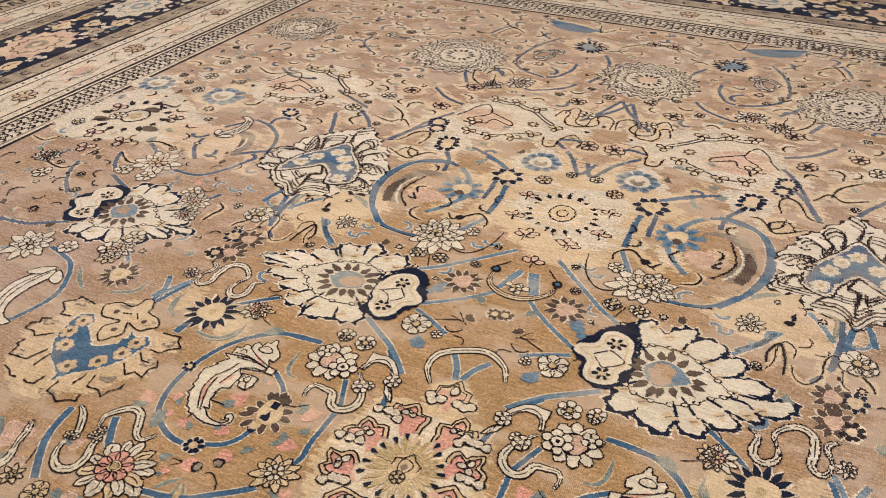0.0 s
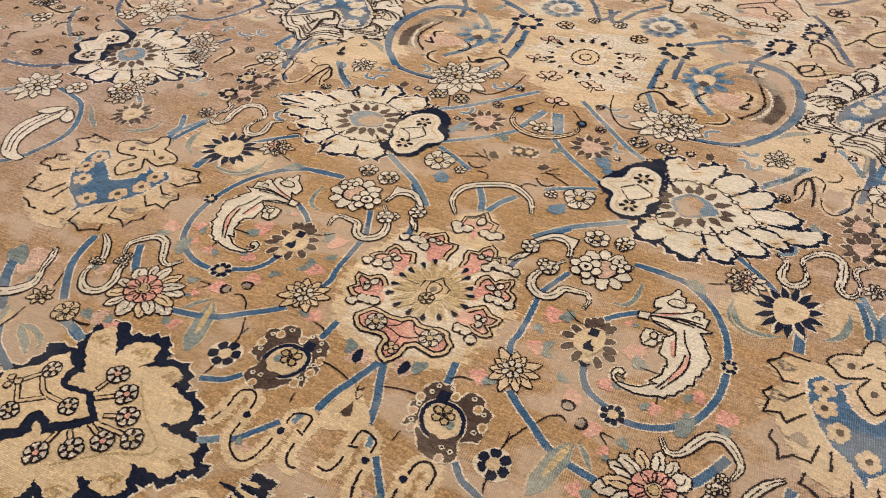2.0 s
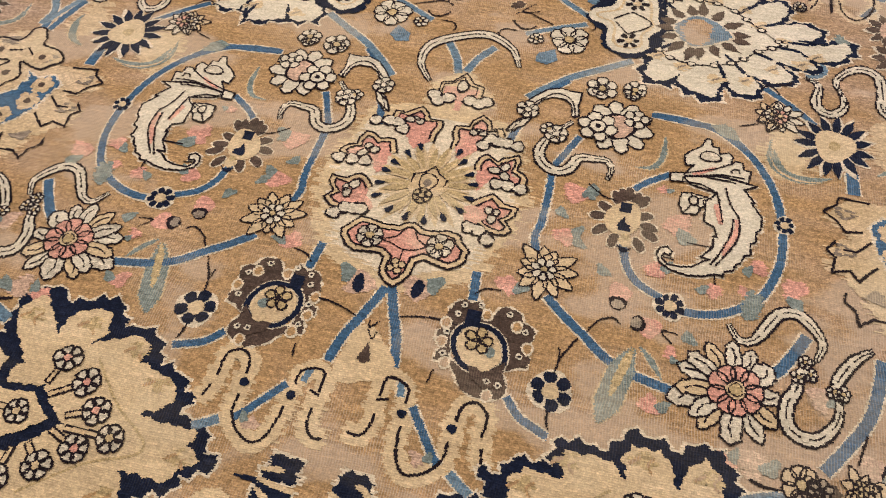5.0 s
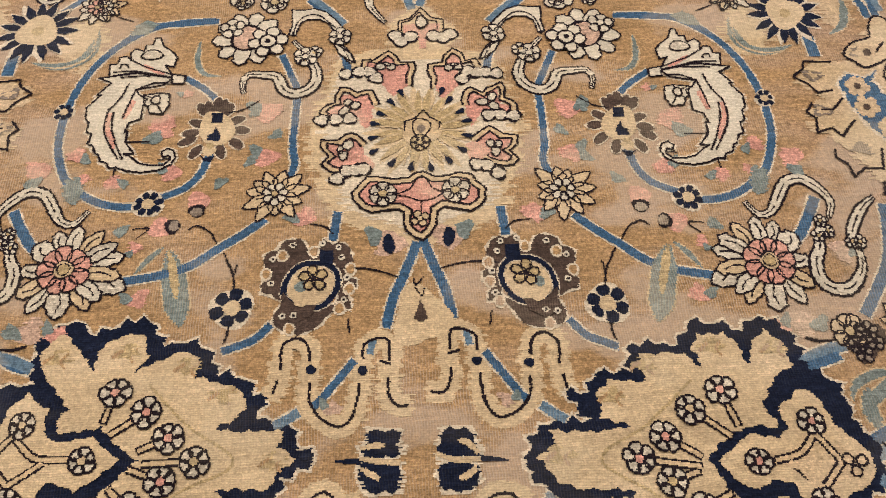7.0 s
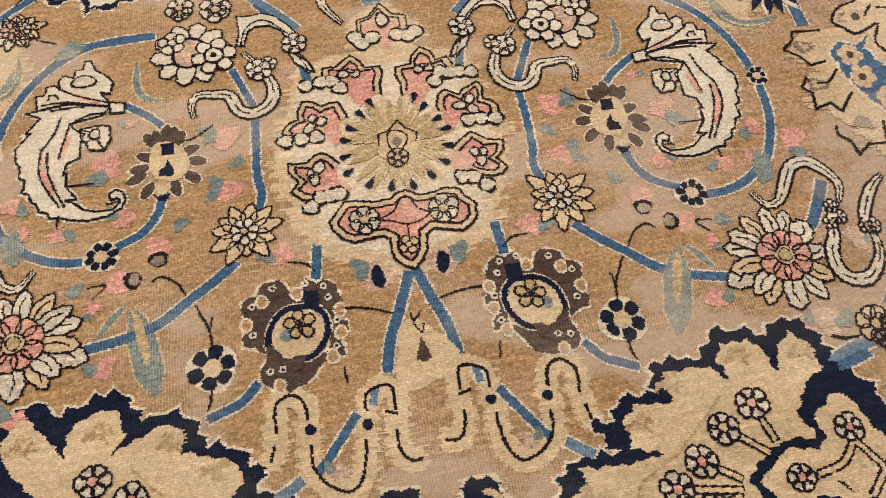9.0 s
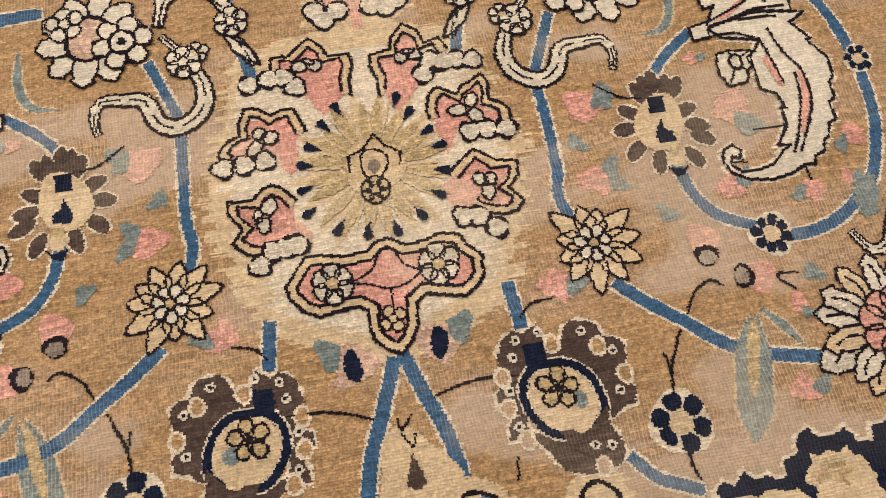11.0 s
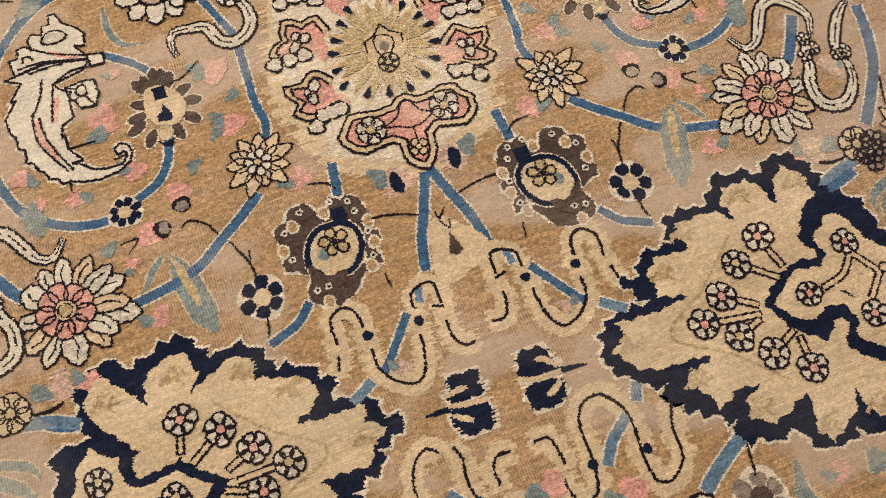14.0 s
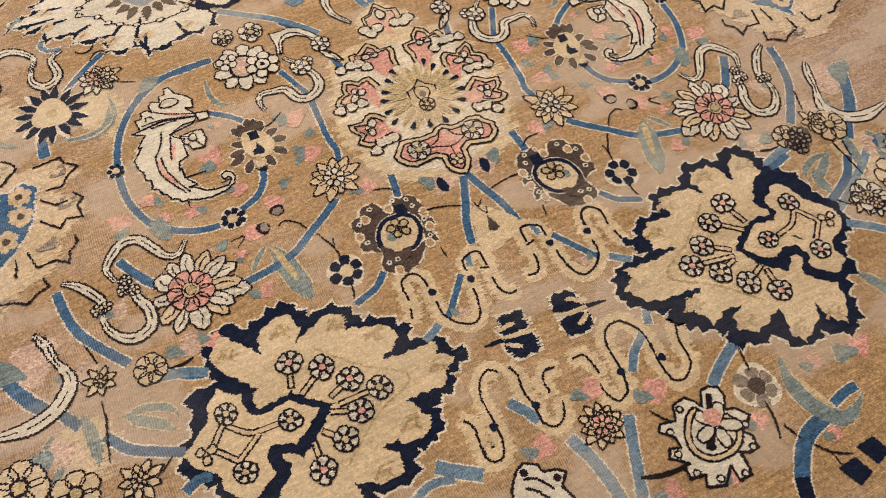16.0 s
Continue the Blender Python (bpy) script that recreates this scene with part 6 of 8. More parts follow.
vine([(-0.405, 0.654), (-0.468, 0.735), (-0.501, 0.823), (-0.492, 0.92), (-0.453, 0.985), (-0.362, 1.022)], 0.014)
vine([(-0.178, 0.961), (-0.171, 0.885), (-0.171, 0.808)], 0.014)
vine([(-0.207, 1.047), (-0.245, 1.079), (-0.288, 1.097)], 0.014)
vine([(-0.392, 0.645), (-0.338, 0.635), (-0.291, 0.634)], 0.008, NAVY)
vine([(-0.326, 1.001), (-0.294, 0.967), (-0.274, 0.933)], 0.014, SKY)
vine([(-0.317, 0.75), (-0.288, 0.789), (-0.267, 0.833), (-0.252, 0.873)], 0.013, SKY)
vine([(-0.206, 0.699), (-0.187, 0.744), (-0.17, 0.783)], 0.013, SKY)
ring_flower([(-0.191, 1.006)][0], 0.024, 8)


def draw_comma(w):
    w.stroke([(-0.415, 0.761), (-0.445, 0.833), (-0.436, 0.899), (-0.402, 0.937), (-0.35, 0.94), (-0.331, 0.923)], 0.034, TAUPE, 2, ends=(0.8, 0.1))
    w.stroke([(-0.435, 0.758), (-0.453, 0.817), (-0.443, 0.879)], 0.026, BROWN, 3, ends=(0.9, 0.2))
    w.stroke([(-0.399, 0.753), (-0.425, 0.79), (-0.435, 0.847), (-0.419, 0.9)], 0.006, IVORY, 4)
    w.stroke([(-0.377, 0.753), (-0.408, 0.791), (-0.421, 0.84), (-0.4, 0.915)], 0.005, LINE, 4)
    w.stroke([(-0.392, 0.799), (-0.37, 0.796), (-0.389, 0.821)], 0.006, LINE, 4)
    w.disc([(-0.355, 0.823)][0], 0.05, BLUSH, 1, 12, 0.7)


motif("brown_comma_leaf", draw_comma, True, "curled dark brown leaf inside a vine ring")


def draw_bluebell(w):
    c = [(-0.279, 0.895)][0]
    w.petals(c, 0.02, 0.06, 0.022, 9, SKY, 3, 0.2, None, True)
    w.petals(c, 0.03, 0.05, 0.012, 9, BLUE, 4, 0.2, None, True)
    w.disc(c, 0.026, CREAM, 5, 10)
    w.disc(shifted(c, 0, -0.02), 0.012, BROWN, 6, 8)


motif("blue_flower", draw_bluebell)
daisy(*(lambda q: (q[0], gap(q)))([(-0.256, 0.675), (-0.202, 0.689)]), 12, core=IVORY, fill=IVORY)
for c in [(-0.257, 0.575), (-0.195, 0.578), (-0.172, 0.715)]:
    blossom(c, 0.018)
twig([(-0.226, 0.582), (-0.209, 0.538)], 0.004)
twig([(-0.262, 0.769), (-0.243, 0.747), (-0.222, 0.767), (-0.188, 0.799), (-0.157, 0.773), (-0.156, 0.743)], 0.006)
motif("dark_seed", lambda w: w.disc([(-0.227, 0.762)][0], 0.011, LINE, 4, 8))
motif("dark_seed", lambda w: w.disc([(-0.552, 0.646)][0], 0.012, LINE, 4, 8, 0.7))
leaf([(-0.528, 0.74), (-0.488, 0.726), (-0.463, 0.699)], 0.014, TEAL, None)
vine([(-0.643, 0.612), (-0.619, 0.656), (-0.591, 0.693)], 0.012, SKY)
twig([(-0.554, 0.486), (-0.552, 0.532), (-0.539, 0.575), (-0.517, 0.541), (-0.518, 0.511)], 0.006)
twig([(-0.067, 0.606), (-0.041, 0.639)], 0.005)
cloudband([(-0.063, 0.595), (-0.06, 0.546), (-0.023, 0.516), (0.026, 0.516), (0.072, 0.55), (0.083, 0.591)], 0.011, False, CREAM)
vine([(-0.032, 0.537), (-0.018, 0.579), (-0.009, 0.609)], 0.014, SKY)
vine([(0.048, 0.544), (0.036, 0.581), (0.026, 0.613)], 0.016, SKY, False)
for c in [(-0.063, 0.595), (0.081, 0.597)]:
    motif("dark_curl", lambda w: (w.disc(c, 0.012, LINE, 7, 9), w.disc(c, 0.006, BLUE, 8, 7)), False)
blossom([(0.011, 0.545)][0], 0.02, 3)


# blue-hearted palmette with layered ivory edges
def draw_hearted(w):
    body = [(-0.854, 0.757), (-0.875, 0.821), (-0.872, 0.892), (-0.837, 0.909), (-0.839, 0.951), (-0.822, 0.997), (-0.795, 1.018), (-0.759, 1.058), (-0.724, 1.090), (-0.685, 1.125), (-0.643, 1.076), (-0.626, 1.069), (-0.595, 1.026), (-0.556, 1.002), (-0.542, 0.954), (-0.510, 0.917), (-0.501, 0.857), (-0.521, 0.829), (-0.490, 0.766), (-0.519, 0.746), (-0.570, 0.751), (-0.570, 0.716), (-0.616, 0.694), (-0.666, 0.687), (-0.688, 0.660), (-0.727, 0.688), (-0.773, 0.714), (-0.810, 0.760)]
    w.area(toothed(body, 0.010, 0.016, w.rng), LINE, 2, False, 0.8)
    w.area(inset(toothed(body, 0.009, 0.014, w.rng), 0.0045), IVORY, 3, False, 0.8)
    heart = [(-0.786, 0.780), (-0.787, 0.837), (-0.768, 0.886), (-0.732, 0.931), (-0.694, 0.985), (-0.654, 0.941), (-0.619, 0.903), (-0.590, 0.865), (-0.574, 0.810), (-0.589, 0.784), (-0.625, 0.772), (-0.644, 0.813), (-0.690, 0.856), (-0.728, 0.825)]
    w.area(inset(heart, -0.012), LINE, 5, True)
    w.area(inset(heart, -0.007), ECRU, 6, True)
    w.area(heart, SLATE, 7, True, 1.0)
    w.area(inset(heart, 0.010), BLUE, 8, True, 1.5)
    for c in [(-0.758, 0.837), (-0.733, 0.882), (-0.690, 0.930), (-0.652, 0.901), (-0.627, 0.860), (-0.610, 0.798)]:
        w.petals(c, 0.003, 0.023, 0.018, 6, ECRU, 9, 0.3, None, True)
        w.disc(c, 0.006, GOLD, 11, 8)
    mid = (sum(p[0] for p in heart) / len(heart), sum(p[1] for p in heart) / len(heart))
    for pts in ([(-0.782, 0.798), (-0.818, 0.834), (-0.833, 0.827), (-0.862, 0.841), (-0.861, 0.876), (-0.816, 0.898), (-0.781, 0.894)], [(-0.791, 0.788), (-0.824, 0.798), (-0.847, 0.775)], [(-0.781, 0.894), (-0.794, 0.944), (-0.796, 0.987), (-0.764, 0.929), (-0.768, 0.886)],
                [(-0.747, 0.923), (-0.768, 0.986), (-0.754, 1.007), (-0.720, 1.017), (-0.713, 0.983), (-0.729, 0.947)], [(-0.688, 0.996), (-0.707, 1.061), (-0.675, 1.099)], [(-0.653, 0.955), (-0.662, 1.008), (-0.638, 1.034), (-0.614, 1.002), (-0.635, 0.964), (-0.622, 0.929)],
                [(-0.610, 0.908), (-0.613, 0.947), (-0.580, 0.977), (-0.558, 0.960)], [(-0.585, 0.867), (-0.589, 0.905), (-0.543, 0.900), (-0.516, 0.875)], [(-0.573, 0.798), (-0.562, 0.828), (-0.530, 0.806), (-0.519, 0.776), (-0.557, 0.770), (-0.595, 0.763)],
                [(-0.629, 0.770), (-0.682, 0.758), (-0.687, 0.793), (-0.668, 0.802), (-0.692, 0.848)], [(-0.744, 0.784), (-0.707, 0.758), (-0.710, 0.781)], [(-0.792, 0.761), (-0.757, 0.722), (-0.721, 0.714), (-0.684, 0.673), (-0.670, 0.703), (-0.643, 0.727), (-0.598, 0.731), (-0.624, 0.762)], [(-0.721, 0.738), (-0.683, 0.714), (-0.696, 0.788)]):
        w.stroke(pts, 0.0046, LINE, 6)
        w.stroke([(p[0] - (mid[0] - p[0]) * 0.09, p[1] - (mid[1] - p[1]) * 0.09) for p in pts], 0.004, LINE, 5)
        w.stroke([(p[0] + (mid[0] - p[0]) * 0.09, p[1] + (mid[1] - p[1]) * 0.09) for p in pts], 0.0045, BROWN, 5)
    for p in body[::2]:
        q = (p[0] + (mid[0] - p[0]) * 0.2, p[1] + (mid[1] - p[1]) * 0.2)
        w.stroke([shifted(q, -0.012, 0.006), q, shifted(q, 0.012, 0.008)], 0.0045, LINE, 5)


motif("hearted_palmette", draw_hearted, True, "layered ivory palmette with a blue spotted heart")


# ---- distant figures ----
def fringe(c, r, n=18, both=True, heart=BLUSH, squash=1.0):
    """A many-layered ivory rosette with cloud-edged lines."""
    def draw(w):
        ring = [(c[0] + r * math.cos(k * math.pi / 12), c[1] + r * squash * math.sin(k * math.pi / 12)) for k in range(24)]
        w.area(wavy(scaled(ring, 1.06, c), 0.05, 0.05, w.rng), ECRU, 2, False, 2.0)
        w.area(wavy(scaled(ring, 0.92, c), 0.05, 0.05, w.rng), IVORY, 3, False, 1.5)
        for f, ink in ((1.0, LINE), (0.93, TAUPE), (0.84, LINE), (0.75, BROWN), (0.66, LINE), (0.56, TAUPE), (0.48, LINE)):
            w.stroke(wavy(scaled(ring, f, c), 0.07, 0.042, w.rng), 0.0052, ink, 4, True, True, rough=1.2)
        w.disc(c, r * 0.4, ECRU, 5, 12, squash)
        w.petals(c, r * 0.2, r * 0.36, r * 0.07, 14, LINE, 6, 0.1, None, False, squash)
        w.disc(c, r * 0.2, heart, 7, 8, squash)
    motif("layered_rosette", draw, both)


fringe(*(lambda q: (q[0], gap(q)))([(-0.697, 1.817), (-0.543, 1.894)]), 18, True, ECRU)
fringe((0.0, [(-0.012, 1.881)][0][1]), gap([(-0.012, 1.881), (0.135, 1.955)]), 20, False)
fringe(*(lambda q: (q[0], gap(q)))([(-1.423, 1.813), (-1.295, 1.875)]), 14, True, ECRU)
sun_flower(*(lambda q: (q[0], gap(q)))([(-0.272, 2.121), (-0.336, 2.154)]), 16, NAVY, SKY)
for q, n in (([(-0.427, 1.111), (-0.394, 1.126)], 9), ([(-0.978, 1.101), (-0.95, 1.115)], 9), ([(-0.502, 1.202), (-0.475, 1.215)], 10), ([(-0.515, 1.246), (-0.548, 1.263)], 12), ([(-0.431, 1.134), (-0.465, 1.15)], 10)):
    ring_flower(q[0], gap(q), n, hole=0.5)
for c in [(-0.195, 1.013)]:
    sun_flower(c, 0.05, 8, NAVY, CREAM)


def bell(c, r, both=True):
    def draw(w):
        w.petals(c, r * 0.5, r, r * 0.42, 11, SKY, 3, 0.2, None, True)
        w.petals(c, r * 0.6, r * 0.85, r * 0.2, 11, SLATE, 4, 0.2, None, True)
        halo_disc(w, c, r * 1.4)
        w.disc(c, r * 0.55, IVORY, 5, 12)
        w.disc(shifted(c, 0, -r * 0.1), r * 0.34, TAUPE, 6, 10)
        w.disc(shifted(c, 0, r * 0.12), r * 0.2, IVORY, 7, 8)
    motif("bell_flower", draw, both)


bell(*(lambda q: (q[0], gap(q)))([(-0.138, 1.132), (-0.082, 1.151)]))
bell(*(lambda q: (q[0], gap(q)))([(-1.266, 1.115), (-1.199, 1.137)]))
bell(*(lambda q: (q[0], gap(q)))([(-1.546, 1.106), (-1.485, 1.124)]))


def draw_cartouche(w, dx=0.0, dy=0.0, side=1):
    """A pale patch with plain double lines and a sprig along its edge."""
    def m(pts):
        return [(p[0] * side + dx, p[1] + dy) for p in pts]
    w.area(m([(-0.51, 1.262), (-0.498, 1.368), (-0.442, 1.471), (-0.334, 1.557), (-0.178, 1.475), (-0.064, 1.377), (-0.122, 1.303), (-0.246, 1.224), (-0.378, 1.186), (-0.449, 1.197)]), ECRU, 0.6, True, 4.0)
    w.area(m([(-0.472, 1.309), (-0.433, 1.401), (-0.354, 1.404), (-0.297, 1.356), (-0.31, 1.293), (-0.396, 1.269)]), BLUSH, 1, True, 3.0)
    for pts in ([(-0.488, 1.322), (-0.469, 1.357), (-0.455, 1.406), (-0.428, 1.44), (-0.403, 1.416), (-0.393, 1.378), (-0.411, 1.35), (-0.43, 1.331), (-0.433, 1.29), (-0.451, 1.291)], [(-0.396, 1.387), (-0.362, 1.374), (-0.307, 1.342), (-0.305, 1.319), (-0.347, 1.337), (-0.371, 1.34), (-0.38, 1.306), (-0.404, 1.298), (-0.417, 1.264)],
                [(-0.42, 1.476), (-0.38, 1.469), (-0.343, 1.477), (-0.306, 1.458), (-0.273, 1.448), (-0.231, 1.409), (-0.186, 1.373)], [(-0.418, 1.493), (-0.377, 1.487), (-0.34, 1.494), (-0.303, 1.475), (-0.266, 1.462), (-0.226, 1.421), (-0.184, 1.388)], [(-0.41, 1.225), (-0.375, 1.224), (-0.34, 1.227), (-0.281, 1.265), (-0.229, 1.3)]):
        w.stroke(m(pts), 0.005, LINE, 3)
    for p in m([(-0.415, 1.495), (-0.342, 1.499), (-0.264, 1.474), (-0.172, 1.361), (-0.407, 1.231), (-0.338, 1.224), (-0.27, 1.247), (-0.222, 1.294), (-0.421, 1.305)]):
        w.petals(p, 0.004, 0.024, 0.018, 3, CREAM, 4, 0.5, LINE, True, lw=0.004)


motif("pale_cartouche", draw_cartouche, True, "pale patch with thin double lines and sprigs")
motif("pale_cartouche", lambda w: draw_cartouche(w, [(-1.043, 1.33)][0][0] - [(-0.321, 1.369)][0][0], [(-1.043, 1.33)][0][1] - [(-0.321, 1.369)][0][1]), True, "pale patch with thin double lines and sprigs")
smudge([(-1.417, 0.869)][0], 0.24, ECRU, 0.8)


def draw_seeded(w):
    c = [(-1.417, 0.869)][0]
    w.petals(c, 0.09, 0.125, 0.022, 14, LINE, 3, 0.2, None, False)
    w.stroke([shifted(c, 0.045 * math.cos(k), 0.045 * math.sin(k)) for k in range(6)], 0.006, LINE, 4, True, True)
    w.disc(c, 0.02, GOLD, 5, 8)
    for q in [(-1.499, 0.807), (-1.307, 0.816), (-1.399, 0.926)]:
        w.disc(q, 0.03, BROWN, 3, 9, 0.6)
    for q in [(-1.514, 0.896), (-1.288, 0.907), (-1.445, 0.721), (-1.322, 0.715), (-1.393, 0.641)]:
        w.petals(q, 0.006, 0.03, 0.024, 3, BLUSH, 3, 0.6, LINE, True, lw=0.005)
    w.stroke([(-1.431, 0.959), (-1.398, 0.976), (-1.348, 0.974), (-1.347, 1)], 0.007, LINE, 4)
    w.stroke([(-1.402, 0.973), (-1.374, 0.937)], 0.007, LINE, 4)


motif("seeded_patch", draw_seeded)

FAR_VINES = [
    [(-0.368, 0.966), (-0.38, 1.029), (-0.408, 1.073)], [(-0.211, 0.875), (-0.212, 0.932), (-0.216, 0.978)], [(-0.342, 1.01), (-0.402, 1.019), (-0.458, 0.982), (-0.488, 0.905), (-0.488, 0.807), (-0.452, 0.711), (-0.412, 0.669)],
    [(0.122, 1.959), (0.032, 1.883), (-0.043, 1.852)], [(-0.181, 1.769), (-0.156, 1.864), (-0.161, 1.98), (-0.196, 2.058)], [(-0.412, 2.167), (-0.456, 2.072), (-0.486, 1.949), (-0.481, 1.844), (-0.426, 1.778), (-0.344, 1.75)],
    [(-0.269, 1.921), (-0.268, 1.855), (-0.297, 1.777), (-0.329, 1.753)], [(-0.214, 1.735), (-0.25, 1.678), (-0.325, 1.623), (-0.356, 1.616)], [(-0.568, 1.585), (-0.604, 1.653), (-0.613, 1.692)], [(-0.474, 1.698), (-0.519, 1.754), (-0.542, 1.802)],
    [(-0.503, 1.404), (-0.575, 1.433), (-0.645, 1.494)], [(-0.501, 1.331), (-0.543, 1.249), (-0.591, 1.09), (-0.606, 1.07)], [(-0.001, 1.654), (-0.038, 1.573), (-0.117, 1.453)], [(0.002, 1.652), (0.032, 1.563), (0.065, 1.475)],
    [(0.113, 1.275), (0.057, 1.203), (0.014, 1.112), (-0.015, 1.181)], [(-0.056, 1.278), (-0.082, 1.31), (-0.134, 1.297)], [(-0.208, 1.052), (-0.279, 1.102), (-0.352, 1.133)], [(-0.649, 2.228), (-0.676, 2.156), (-0.686, 2.105)],
    [(-1.062, 1.377), (-1.151, 1.364), (-1.236, 1.413)], [(-0.937, 1.326), (-0.855, 1.285), (-0.777, 1.247)], [(-1.033, 1.707), (-1.102, 1.779), (-1.105, 1.852)], [(-0.846, 1.165), (-0.809, 1.09), (-0.784, 1.035)], [(-0.783, 1.219), (-0.733, 1.172), (-0.695, 1.122)],
    [(-0.601, 1.079), (-0.566, 1.161), (-0.534, 1.214)], [(-0.964, 0.785), (-0.93, 0.82), (-0.89, 0.847)], [(-0.875, 0.826), (-0.91, 0.931), (-0.973, 0.989), (-1.046, 1.012)], [(-1.049, 0.725), (-1.097, 0.78), (-1.112, 0.835)], [(-1.101, 0.927), (-1.081, 0.958), (-1.062, 0.991)],
    [(-1.061, 0.645), (-0.974, 0.65), (-0.924, 0.709), (-0.898, 0.777)], [(-1.227, 0.74), (-1.19, 0.716), (-1.158, 0.693)], [(-1.204, 0.576), (-1.243, 0.615), (-1.267, 0.661)], [(-1.187, 0.55), (-1.13, 0.524), (-1.093, 0.508)], [(-1.226, 0.429), (-1.278, 0.471), (-1.319, 0.522), (-1.338, 0.569)],
    [(-1.441, 0.541), (-1.425, 0.586), (-1.417, 0.61)], [(-1.28, 0.264), (-1.193, 0.276), (-1.11, 0.324)], [(-0.678, 0.608), (-0.687, 0.573), (-0.697, 0.538)], [(-0.658, 0.681), (-0.658, 0.618), (-0.642, 0.534)], [(-0.908, 0.53), (-0.869, 0.549), (-0.847, 0.59)],
]
for p in FAR_VINES:
    vine(p, 0.0125, SLATE, True, 0.0045)
FAR_TWIGS = [
    [(0.163, 1.45), (0.147, 1.506), (0.125, 1.493), (0.131, 1.442), (0.114, 1.405), (0.066, 1.415), (0.057, 1.48), (0.038, 1.512)], [(-0.02, 1.426), (-0.021, 1.494), (-0.051, 1.518), (-0.073, 1.498), (-0.059, 1.446), (-0.09, 1.418), (-0.129, 1.437), (-0.131, 1.512), (-0.159, 1.541), (-0.179, 1.483)],
    [(0.057, 1.262), (0.047, 1.287), (0.023, 1.259)], [(-0.03, 1.285), (-0.04, 1.31), (-0.06, 1.26)], [(-0.08, 1.318), (-0.107, 1.343), (-0.134, 1.297), (-0.138, 1.241), (-0.17, 1.239), (-0.183, 1.29)], [(-0.231, 2.372), (-0.28, 2.306), (-0.302, 2.387)],
    [(-0.499, 1.688), (-0.488, 1.616), (-0.522, 1.591), (-0.566, 1.634), (-0.579, 1.684)], [(-0.448, 1.731), (-0.478, 1.76), (-0.521, 1.745), (-0.535, 1.684)],
    [(-0.571, 1.023), (-0.497, 0.989), (-0.482, 1.034), (-0.526, 1.046), (-0.542, 1.006)],
    [(-0.761, 1.182), (-0.783, 1.148), (-0.753, 1.117)], [(-0.72, 1.202), (-0.659, 1.185), (-0.624, 1.216), (-0.583, 1.175)], [(-1.253, 0.747), (-1.21, 0.76), (-1.145, 0.749)], [(-1.272, 0.666), (-1.213, 0.628), (-1.172, 0.629)], [(-1.35, 0.602), (-1.342, 0.657)],
    [(-1.501, 0.583), (-1.419, 0.532), (-1.349, 0.52), (-1.325, 0.557)], [(-1.594, 0.63), (-1.537, 0.623), (-1.515, 0.667)], [(-0.805, 0.472), (-0.803, 0.503), (-0.795, 0.537), (-0.819, 0.556)], [(-0.701, 0.521), (-0.719, 0.498), (-0.724, 0.481)],
    [(-0.164, 2.172), (-0.092, 2.243), (0.013, 2.261), (0.054, 2.212)], [(-1.324, 1.769), (-1.305, 1.91)], [(-1.311, 1.378), (-1.24, 1.35), (-1.173, 1.396)], [(-1.538, 1.397), (-1.461, 1.401)], [(-0.663, 2.108), (-0.626, 2.204), (-0.559, 2.159)],
]
for p in FAR_TWIGS:
    twig(p, 0.006, halo=0.024)
FAR_BLOSSOMS = [(-1.018, 0.242), (-1.183, 0.587), (-1.1, 0.583), (-0.922, 0.279), (-0.903, 0.342), (-1.379, 0.478), (-1.467, 0.845), (-0.58, 0.874), (-0.925, 0.57), (-0.706, 0.549), (-1.416, 1.237), (-1.006, 1.292), (-0.755, 1.36), (-0.819, 1.226), (-0.108, 1.501), (0.045, 1.292), (0.524, 1.551), (0.564, 1.363), (0.168, 1.591), (0.709, 1.435), (0.24, 2.142), (0.056, 2.261)]
for c in FAR_BLOSSOMS:
    if c[0] < 0:
        blossom(c, 0.026, 6, True, IVORY, GOLD)
    else:
        blossom((-c[0], c[1]), 0.028, 6, True, BLUSH, LINE)
for q in ([(-1.125, 0.658), (-1.063, 0.681)], [(-0.396, 1.659), (-0.443, 1.682)], [(-0.883, 0.533), (-0.844, 0.545)], [(-0.903, 0.288), (-0.867, 0.305)], [(-1.448, 0.557), (-1.414, 0.572)], [(-0.481, 1.603), (-0.447, 1.62)], [(-0.862, 0.475), (-0.833, 0.489)]):
    daisy(q[0], gap(q), 12, core=BLUSH, fill=IVORY)
for q in ([(-1.085, 0.869), (-1.046, 0.999)], [(-0.35, 2.018), (-0.453, 1.986)], [(-1.059, 1.912), (-0.964, 1.883)], [(-0.422, 1.907), (-0.373, 1.998)]):
    motif("plume", lambda w: draw_plume(w, q[0], q[1], -1))
motif("brown_comma_leaf", lambda w: (w.stroke([(-0.964, 0.785), (-0.964, 0.836), (-0.988, 0.895), (-1.028, 0.918), (-1.052, 0.907)], 0.04, TAUPE, 2, ends=(0.3, 0.2)), w.stroke([(-0.986, 0.786), (-0.976, 0.83), (-0.993, 0.88)], 0.012, BROWN, 3), w.stroke([(-0.983, 0.795), (-0.973, 0.848), (-0.991, 0.892)], 0.006, IVORY, 4)))
smudge([(-1.089, 0.846)][0], 0.16, PALE, 0.6)
